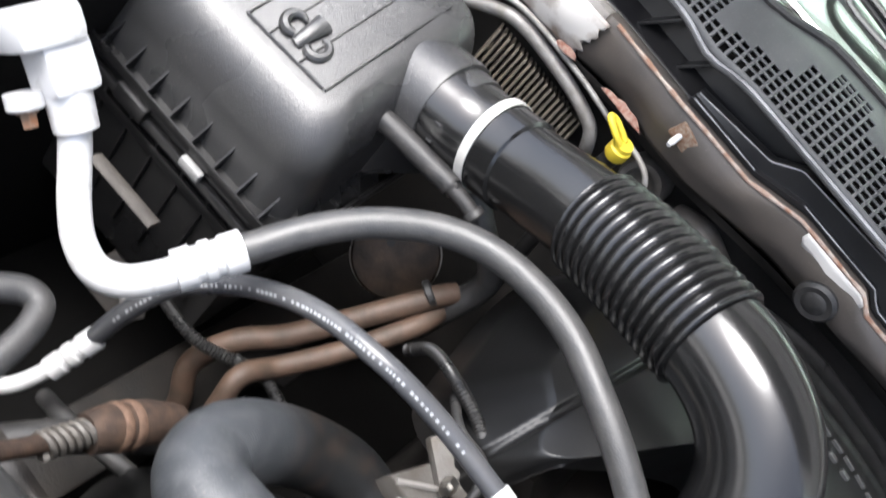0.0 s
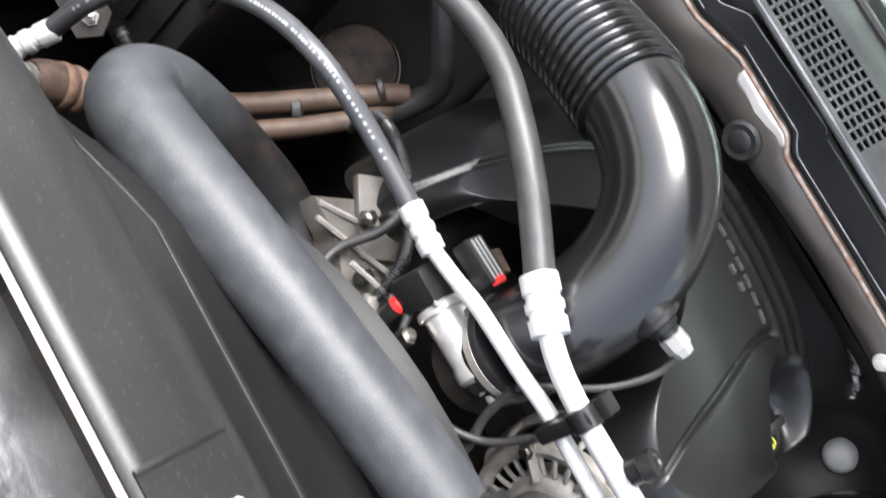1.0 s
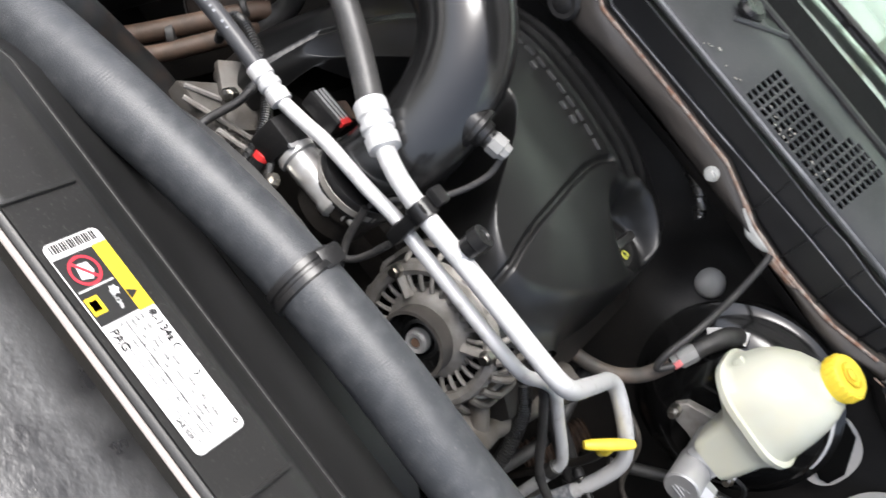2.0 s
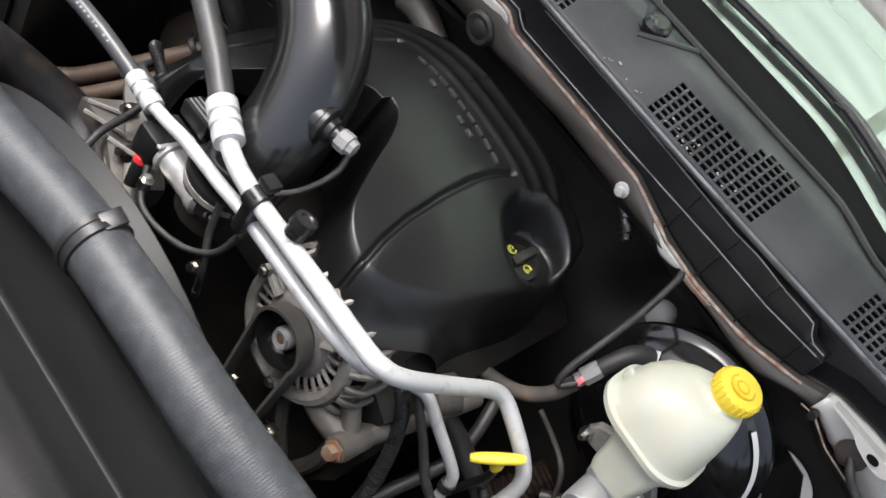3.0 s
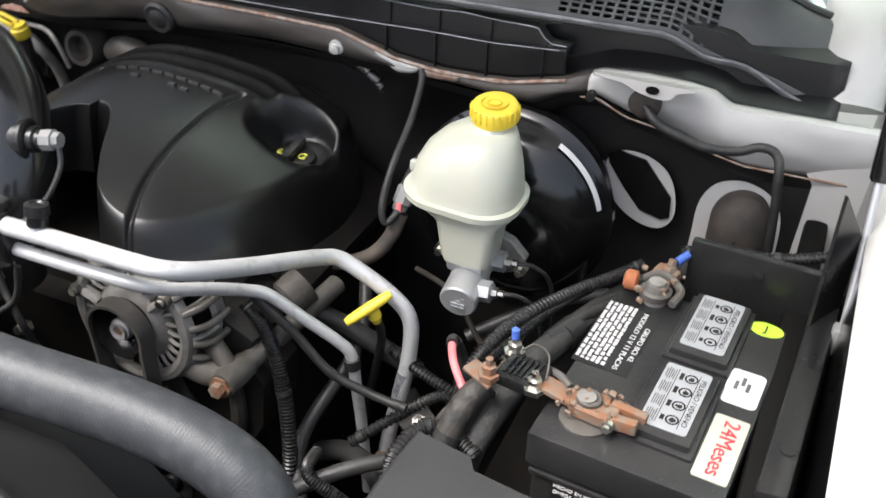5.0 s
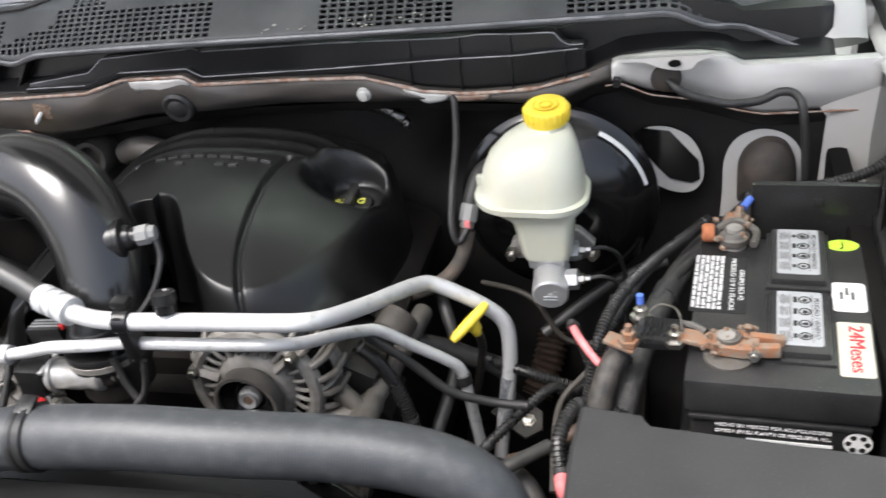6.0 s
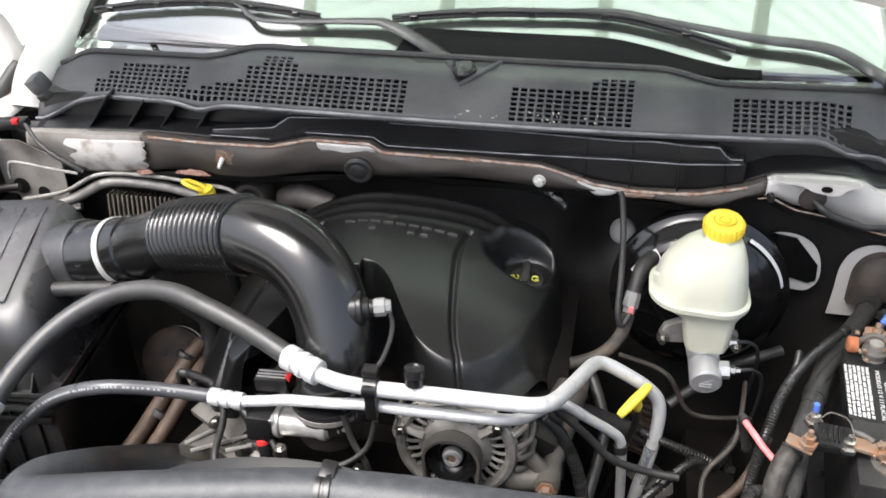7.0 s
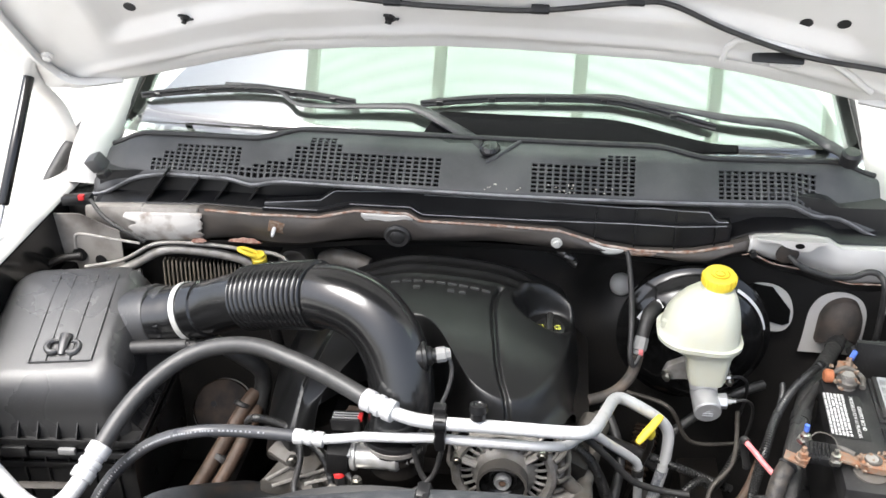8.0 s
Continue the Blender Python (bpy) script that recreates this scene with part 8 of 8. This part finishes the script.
# ---- wipers ----
def wiper(name_label, pivot, arm, blade):
    w = thing("wiper", pivot, name_label, "wiper", "windscreen wipers")
    up = Vector((0, -0.3, 0.95)) * 0.012
    pv = Vector(pivot)
    part("pivot_cap", Mesh().lathe(pv - up * 1.2, pv + up, [(0, 0.018), (0.014, 0.020), (0.024, 0.0195), (0.029, 0.014), (0.030, 0.0)], 20), BLACK_PLASTIC, w, "round pivot cap")
    pts = [pv] + [Vector(p) + up * 1.5 for p in arm]
    k = len(pts)
    part("arm", Mesh().sweep(pts, [0.017, 0.0155, 0.0125, 0.010, 0.0066, 0.0055, 0.005, 0.0045, 0.0045][:k], 10, 6, flat=0.55), WIPER_BLACK, w, "weathered black arm")
    bl = [Vector(p) + up * 1.1 for p in blade]
    part("bridge", Mesh().sweep([p + up * 0.45 for p in bl], [0.004, 0.0065, 0.007, 0.0065, 0.004], 8, 8, flat=0.7), BLACK_PLASTIC, w, "black blade bridge")
    part("blade", Mesh().sweep([p - up * 0.35 for p in bl], 0.0048, 8, 8), RUBBER, w, "black rubber blade")
    for t in (0.12, 0.3, 0.5, 0.7, 0.88):
        q = spline(bl, 41)[int(t * 40)]
        part("claw", Mesh().box(tuple(q), (0.014, 0.012, 0.014), 0.002, (30, 0, 0)), BLACK_PLASTIC, w)


wiper("weathered wiper arm and blade parked on the windscreen", (0.037, 0.502, 1.312), [(-0.046, 0.588, 1.307), (-0.118, 0.623, 1.327), (-0.166, 0.630, 1.328), (-0.356, 0.643, 1.315), (-0.412, 0.677, 1.327), (-0.454, 0.697, 1.332), (-0.547, 0.719, 1.326)], [(-0.753, 0.745, 1.283), (-0.626, 0.724, 1.308), (-0.492, 0.701, 1.327), (-0.362, 0.671, 1.332), (-0.250, 0.645, 1.330)])
wiper("weathered wiper arm and long blade parked on the windscreen", (0.722, 0.60, 1.298), [(0.712, 0.693, 1.263), (0.631, 0.708, 1.297), (0.502, 0.688, 1.316), (0.342, 0.681, 1.342), (0.274, 0.683, 1.352), (0.195, 0.671, 1.353)], [(-0.115, 0.638, 1.337), (0.004, 0.651, 1.348), (0.127, 0.662, 1.352), (0.285, 0.676, 1.346), (0.473, 0.665, 1.308)])


# ---- passenger-side rear corner: cooler with its pipes, flange hardware ----
def rear_cooler():
    c = thing("fin_cooler", (-0.55, 0.49, 0.95), "brown comb-finned cooler with silver pipes by the firewall", "cooler")
    a, b = Vector((-0.625, 0.455, 1.02)), Vector((-0.475, 0.505, 0.995))
    part("core", Mesh().sweep([a - Vector((0, -0.02, 0.02)), b - Vector((0, -0.02, 0.02))], 0.022, 8, 2), RADIATOR, c, "brown core")
    for k in range(20):
        p = a + (b - a) * (k / 19)
        part("fin", Mesh().box(tuple(p), (0.0035, 0.05, 0.055), 0.0008, (-20, 0, 18)), RADIATOR, c)
    part("pipe", Mesh().sweep([(-0.80, 0.40, 1.02), (-0.74, 0.415, 1.025), (-0.68, 0.44, 1.045), (-0.62, 0.455, 1.072), (-0.54, 0.47, 1.066), (-0.47, 0.475, 1.052), (-0.445, 0.48, 1.03), (-0.435, 0.50, 0.98), (-0.43, 0.51, 0.9)], 0.0095, 14), CAST, c, "dull silver pipe")
    part("thin_pipe", Mesh().sweep([(-0.78, 0.42, 1.04), (-0.70, 0.43, 1.058), (-0.63, 0.45, 1.09), (-0.52, 0.462, 1.088), (-0.44, 0.455, 1.085), (-0.385, 0.44, 1.09), (-0.355, 0.43, 1.08), (-0.345, 0.44, 1.03)], 0.004, 10), CAST, c, "thin dark pipe")
    s = thing("silver_bracket", (-0.72, 0.38, 1.02), "crumpled silver heat wrap on a pipe", "heat wrap")
    part("wrap", Mesh().sweep([(-0.74, 0.37, 1.03), (-0.69, 0.385, 1.04), (-0.65, 0.40, 1.05)], 0.011, 10, flat=0.6), FOIL, s)
    h = thing("heater_hose_outlet", (-0.36, 0.47, 1.03), "dark heater outlet with a grey rim in the firewall", "outlet")
    part("body", Mesh().lathe((-0.36, 0.53, 1.04), (-0.36, 0.44, 1.05), [(0, 0.035), (0.04, 0.034), (0.05, 0.03), (0.05, 0.022), (0.03, 0.02)], 20), CAST_DIRTY, h)
    part("tube", Mesh().sweep([(-0.30, 0.50, 1.045), (-0.26, 0.49, 1.06), (-0.20, 0.48, 1.05)], [0.02, 0.024, 0.02], 14), CAST_DIRTY, h, "pale casting")


rear_cooler()


def flange_connector():
    c = thing("body_connector", (-0.765, 0.44, 1.16), "black wiring connector with a red lock at the cowl corner", "connector")
    part("housing", Mesh().box((-0.785, 0.45, 1.180), (0.06, 0.024, 0.018), 0.004, (0, -4, 6)), BLACK_PLASTIC, c)
    part("red_lock", Mesh().box((-0.771, 0.442, 1.189), (0.012, 0.012, 0.01), 0.002, (0, -4, 6)), RED_PLASTIC, c, "red lock tab")
    part("cable", Mesh().sweep([(-0.755, 0.445, 1.183), (-0.725, 0.425, 1.16), (-0.69, 0.41, 1.145), (-0.655, 0.405, 1.13), (-0.635, 0.405, 1.118)], 0.0042, 8), RUBBER, c, "black cable")
    part("wire", Mesh().sweep([(-0.78, 0.40, 1.095), (-0.775, 0.40, 1.125), (-0.75, 0.40, 1.128), (-0.70, 0.40, 1.122), (-0.645, 0.403, 1.115)], 0.003, 8), CAST, c, "grey bent wire")


flange_connector()


def inner_apron():
    """Sheet-metal apron with holes between the passenger fender and the firewall."""
    a = thing("inner_apron", (-0.85, 0.3, 0.9), "pale sheet-metal apron with holes by the passenger fender", "apron")
    part("sheet", upright([(-0.90, 0.80), (-0.90, 1.13), (-0.80, 1.135), (-0.72, 1.10), (-0.72, 0.98), (-0.76, 0.80)], 0.47, 0.003), DIRTY_WHITE, a)
    for x, z, r in ((-0.862, 1.05, 0.013), (-0.815, 1.04, 0.016), (-0.77, 1.03, 0.012), (-0.84, 0.995, 0.012), (-0.79, 0.985, 0.018), (-0.885, 1.01, 0.01)):
        part("hole", Mesh().lathe((x, 0.468, z), (x, 0.46, z), [(0, r), (0.0015, r), (0.0015, 0.0)], 16), INK, a, "dark round hole")
    part("bolt", Mesh().lathe((-0.875, 0.466, 1.085), (-0.875, 0.44, 1.085), [(0, 0.008), (0.008, 0.008), (0.009, 0.0)], 6), STEEL, a, "bolt")
    part("tube", Mesh().sweep([(-0.92, 0.36, 1.0), (-0.88, 0.40, 1.03), (-0.83, 0.42, 1.055), (-0.79, 0.43, 1.06)], 0.008, 10), DARK_METAL, a, "dark tube")
    part("copper_end", Mesh().lathe((-0.86, 0.36, 0.985), (-0.82, 0.38, 0.99), [(0, 0.014), (0.02, 0.014), (0.022, 0.01), (0.035, 0.01)], 14), COPPER_CLAMP, a, "coppery fitting")


inner_apron()


# ---- firewall pieces by the booster ----
single("round_cap", Mesh().lathe((0.318, 0.603, 0.982), (0.316, 0.503, 1.004), [(0, 0.024), (0.015, 0.024), (0.024, 0.021), (0.030, 0.013), (0.031, 0.0)], 24), PALE_SEALER, "pale round plastic cap on the firewall", "cap")


def foil_wrap():
    m = Mesh()
    base = [(0.150, 0.492, 1.118), (0.175, 0.490, 1.114), (0.200, 0.487, 1.102), (0.215, 0.484, 1.088)]
    pts = spline(base, 60)
    m.rings([p + Vector((0.006 * noise.noise((k * 0.5, 0, 0)), 0.006 * noise.noise((0, k * 0.6, 0)), 0)) for k, p in enumerate(pts)], [0.008 + 0.004 * noise.noise((k * 0.7, 3, 1)) for k in range(60)], 14)
    single("foil_wrap", m, FOIL, "crumpled foil insulation at the firewall behind the cover", "insulation")


foil_wrap()


# ---- battery surroundings ----
def battery_tray():
    t = thing("battery_tray", (0.74, 0.12, 0.80), "black plastic battery tray and shields round the battery", "battery tray")
    part("floor", Mesh().box((0.735, 0.115, 0.80), (0.23, 0.32, 0.03), 0.008, (0, 0, -4.5)), BLACK_PLASTIC, t)
    part("rear_shield", Mesh().box((0.785, 0.30, 0.98), (0.15, 0.012, 0.19), 0.004, (0, 0, -4)), BLACK_PLASTIC, t, "upright black shield")
    part("shield_slot", Mesh().box((0.79, 0.2925, 1.052), (0.012, 0.003, 0.010), 0.001, (0, 0, -4)), INK, t)
    part("side_shield", Mesh().box((0.868, 0.14, 0.96), (0.03, 0.32, 0.16), 0.008, (0, -6, -3)), BLACK_PLASTIC, t, "black side shield")
    part("shield_hole", Mesh().lathe((0.858, 0.04, 1.0405), (0.858, 0.04, 1.06), [(0, 0.007), (0.001, 0.007), (0.001, 0.0)], 14), INK, t, "round hole")
    part("upper_shield", Mesh().plate([(0, 0), (0.05, 0.0), (0.055, 0.13), (0.0, 0.2)], 0.004, pose(0.855, 0.245, 1.0, 90, 0, 60)), BLACK_PLASTIC, t, "black upright shield by the fender")
    b = thing("strut_bracket", (0.89, 0.24, 1.0), "white plastic strut bracket on the driver fender", "bracket")
    part("foot", Mesh().box((0.905, 0.235, 1.02), (0.03, 0.03, 0.03), 0.006), LABEL_WHITE, b)


battery_tray()


# ---- condenser line fitting by the filter box ----
def line_fitting():
    f = thing("line_fitting", (-0.73, -0.15, 1.03), "white aluminium line fitting block with a copper bolt", "fitting")
    ax = Vector((-0.66, 0.0, 0.55)).normalized()
    c = Vector((-0.675, -0.148, 1.034))
    part("collar", Mesh().lathe(c - ax * 0.012, c + ax, [(0, 0.014), (0.002, 0.0185), (0.032, 0.0195), (0.034, 0.017)], 22), ALUMINIUM, f)
    part("block", Mesh().box(tuple(c + ax * 0.042), (0.046, 0.044, 0.042), 0.008, (8, 38, 4)), ALUMINIUM, f)
    part("upper_block", Mesh().box(tuple(c + ax * 0.075 + Vector((0.0, -0.012, 0.0))), (0.034, 0.060, 0.05), 0.010, (8, 38, 4)), ALUMINIUM, f)
    b = Vector((-0.697, -0.178, 1.034))
    part("bolt_boss", Mesh().lathe(b + ax * 0.01, b - ax, [(0, 0.0155), (0.012, 0.0155), (0.014, 0.013)], 18), ALUMINIUM, f)
    part("bolt", Mesh().lathe(b, b - ax, [(0, 0.010), (0.006, 0.010), (0.007, 0.007), (0.018, 0.0065), (0.019, 0.0)], 6), COPPER_CLAMP, f, "copper-coloured bolt")


line_fitting()


def lower_left_pieces():
    h = thing("overflow_hose", (-0.52, -0.32, 1.1), "black rubber overflow hose bent back on itself", "hose")
    part("hose", Mesh().sweep([(-0.60, -0.395, 1.085), (-0.565, -0.362, 1.105), (-0.540, -0.332, 1.113), (-0.527, -0.314, 1.115), (-0.514, -0.311, 1.115), (-0.503, -0.326, 1.114), (-0.495, -0.352, 1.110), (-0.488, -0.385, 1.10), (-0.484, -0.42, 1.08)], 0.0092, 16), RUBBER, h)
    r = thing("rusty_outlet_hose", (-0.46, -0.20, 0.86), "rusty wrapped outlet hose with a bare coil", "hose")
    part("wrap", Mesh().sweep([(-0.440, -0.135, 0.868), (-0.455, -0.17, 0.880), (-0.466, -0.205, 0.888), (-0.470, -0.222, 0.890)], [0.017, 0.021, 0.021, 0.018], 14), RUST_DARK, r, "rusty wrap")
    for t in (0.25, 0.6):
        c = Vector((-0.455, -0.17, 0.880)) + Vector((-0.011, -0.035, 0.008)) * t
        part("band", Mesh().lathe(c, c + Vector((-0.011, -0.035, 0.008)), [(0, 0.0215), (0.002, 0.0225), (0.007, 0.0225), (0.009, 0.0215)], 18), RUST, r, "rusty band")
    pts = [Vector((-0.470, -0.222, 0.895)) + Vector((-0.008, -0.045, 0.010)) * (k / 63) + Vector((math.cos(k * 0.6), 0, math.sin(k * 0.6))) * 0.0105 for k in range(64)]
    part("coil", Mesh().rings(pts, [0.0032] * 64, 6), CAST_DIRTY, r, "bare steel coil")
    part("stub", Mesh().sweep([(-0.474, -0.245, 0.900), (-0.482, -0.28, 0.912), (-0.492, -0.32, 0.922)], 0.008, 12), RUST_DARK, r, "brown pipe stub")
    part("lower_hose", Mesh().sweep([(-0.44, -0.14, 0.84), (-0.47, -0.19, 0.845), (-0.50, -0.24, 0.84), (-0.53, -0.30, 0.83)], 0.016, 12), RUBBER, r, "black rubber hose below")
    b = thing("support_strut", (-0.66, 0.0, 0.85), "dull grey diagonal support strut below the filter box", "strut")
    part("bar", Mesh().sweep([(-0.706, -0.05, 0.892), (-0.66, -0.05, 0.897), (-0.612, -0.05, 0.902)], 0.0085, 8, 2, flat=0.4), SOOT_CAST, b)


lower_left_pieces()


# ---- small wires and hoses round the throttle and under the lines ----
cable("wiring_loom", "black wiring loom with a loose connector at the water outlet", [(-0.30, 0.07, 0.965), (-0.275, 0.03, 0.985), (-0.235, 0.02, 0.99), (-0.22, -0.01, 0.975), (-0.225, -0.04, 0.94), (-0.215, -0.065, 0.925)], 0.0052, RUBBER, "wiring")
cable("wiring_loom", "grey corrugated loom behind the hoses", [(-0.37, 0.16, 0.86), (-0.352, 0.12, 0.93), (-0.31, 0.07, 0.98), (-0.26, 0.05, 0.985), (-0.21, 0.02, 0.98), (-0.18, -0.005, 0.965), (-0.165, -0.03, 0.94)], 0.007, RUBBER, "wiring", True)
cable("wiring_loom", "thin black wires beside the throttle body", [(-0.14, -0.04, 0.985), (-0.10, -0.065, 0.96), (-0.04, -0.06, 0.965), (0.0, -0.045, 0.99), (0.015, -0.04, 1.04)], 0.004, RUBBER, "wiring")
cable("wiring_loom", "black wire along the front of the engine", [(-0.03, -0.035, 1.04), (-0.02, -0.04, 1.0), (0.0, -0.045, 0.96), (0.0, -0.03, 0.90)], 0.0045, RUBBER, "wiring")
cable("rubber_hose", "black rubber hose low beside the engine", [(0.30, 0.12, 0.72), (0.36, 0.10, 0.76), (0.43, 0.05, 0.78), (0.47, -0.03, 0.76)], 0.014, RUBBER, "hose")
cable("steel_line", "thin steel line across the bay floor", [(0.42, 0.0, 0.70), (0.48, -0.06, 0.72), (0.56, -0.10, 0.74)], 0.006, MACHINED, "pipe")
cable("rubber_hose", "brown dusty hose below the master cylinder", [(0.40, 0.10, 0.77), (0.46, 0.10, 0.80), (0.52, 0.13, 0.84), (0.56, 0.2, 0.88)], 0.008, BROWN_TUBE, "hose")
single("loose_connector", Mesh().box((-0.212, -0.072, 0.92), (0.018, 0.022, 0.026), 0.003, (20, 10, 30)), BLACK_PLASTIC, "small black loose wiring connector", "connector")

# unreadable white print along the thin hose
hose_line = spline(hose_b, 400)
random.seed(12)
k = 36
while k < 372:
    p, q = hose_line[k], hose_line[k + 3]
    d = (q - p).normalized()
    side = d.cross(Vector((0.25, -0.75, 0.6))).normalized()
    up = side.cross(d)
    if up.z < 0:
        up = -up
    ln = random.choice((0.0022, 0.003, 0.0036))
    c = p + up * 0.0101
    part("print_bar", Mesh().add([c - d * ln * 0.5 - side * 0.0015, c + d * ln * 0.5 - side * 0.0015, c + d * ln * 0.5 + side * 0.0015, c - d * ln * 0.5 + side * 0.0015], [(0, 1, 2, 3)]), LABEL_SILVER, liquid)
    k += random.choice((4, 4, 4, 5, 8))


def steering_boot():
    pts = spline([(0.405, 0.535, 0.66), (0.395, 0.50, 0.62), (0.375, 0.46, 0.57)], 60)
    single("steering_boot", Mesh().rings(pts, [0.027 * (1.08, 1.04, 0.92, 0.92, 1.04)[k % 5] for k in range(60)], 20), RUST_DARK, "rusty brown bellows boot on the steering shaft", "boot")


steering_boot()

# printed sleeve and a strap on the lines, and the fittings where they drop away
single("line_label", Mesh().lathe((0.3915, 0.197, 0.835), (0.380, 0.1885, 0.765), [(0, 0.0109), (0.0715, 0.0109)], 18, caps=False), mat("grey_blue_print", (0.10, 0.11, 0.13), 0.5, second=(0.35, 0.35, 0.36), scale=160, mix=0.8), "dark printed sleeve on the thick white line", "label")
single("strap", Mesh().lathe((0.3405, 0.1455, 0.88), (0.3425, 0.146, 0.86), [(0, 0.009), (0.001, 0.0105), (0.016, 0.0105), (0.017, 0.009)], 16), RUBBER, "black strap holding a loom to the thin white line", "strap")

# looms, hoses and lines deep in the bay between the engine and the battery
random.seed(21)
deep = ((0.25, 0.22, 0.86), (0.52, 0.20, 0.80)), ((0.28, 0.30, 0.90), (0.33, 0.02, 0.72)), ((0.33, 0.36, 0.88), (0.55, 0.33, 0.80)), ((0.36, 0.10, 0.78), (0.54, 0.26, 0.86)), ((0.30, -0.02, 0.74), (0.46, 0.08, 0.82)), ((0.47, 0.02, 0.80), (0.53, 0.30, 0.90)), ((0.34, 0.05, 0.80), (0.50, -0.08, 0.84)), ((0.42, 0.34, 0.80), (0.60, 0.42, 0.88)), ((-0.42, -0.06, 0.78), (-0.18, 0.0, 0.82)), ((-0.60, 0.02, 0.74), (-0.36, 0.06, 0.72)), ((-0.56, -0.14, 0.70), (-0.30, -0.10, 0.76))
for i, (p, q) in enumerate(deep):
    p, q = Vector(p), Vector(q)
    mid = [p + (q - p) * t + Vector((random.uniform(-0.03, 0.03), random.uniform(-0.03, 0.03), random.uniform(-0.03, 0.04))) for t in (0.33, 0.66)]
    if i % 3 == 0:
        cable("wiring_loom", "black corrugated loom low in the engine bay", [p, *mid, q], 0.0075, RUBBER, "wiring", True)
    elif i % 3 == 1:
        cable("rubber_hose", "dusty black rubber hose low in the engine bay", [p, *mid, q], 0.0095, HOSE_RUBBER, "hose")
    else:
        cable("steel_line", "thin dull steel line low in the engine bay", [p, *mid, q], 0.0042, SOOT_CAST, "pipe")


def bay_bracket(p, rot, w):
    b = thing("steel_bracket", p, "dark pressed steel bracket with a bolt in the engine bay", "bracket", "bay brackets")
    m0 = pose(*p, *rot)
    part("plate", Mesh().plate([(-w, -0.02), (w * 0.7, -0.025), (w, 0.0), (w * 0.6, 0.022), (-w * 0.8, 0.026)], 0.004, m0, 0.001), DARK_METAL, b)
    part("bolt", Mesh().lathe(m0 @ Vector((w * 0.4, 0, 0)), m0 @ Vector((w * 0.4, 0, 1)), [(0, 0.010), (0.003, 0.010), (0.003, 0.0065), (0.010, 0.0065), (0.011, 0.0)], 6), STEEL, b, "hexagon bolt")


for p, rot, w in (((0.40, 0.20, 0.76), (20, 10, -30), 0.04), ((-0.30, -0.03, 0.84), (35, 0, -20), 0.04), ((-0.47, 0.12, 0.70), (30, 10, 40), 0.05), ((-0.60, -0.06, 0.80), (45, 10, 15), 0.04)):
    bay_bracket(p, rot, w)
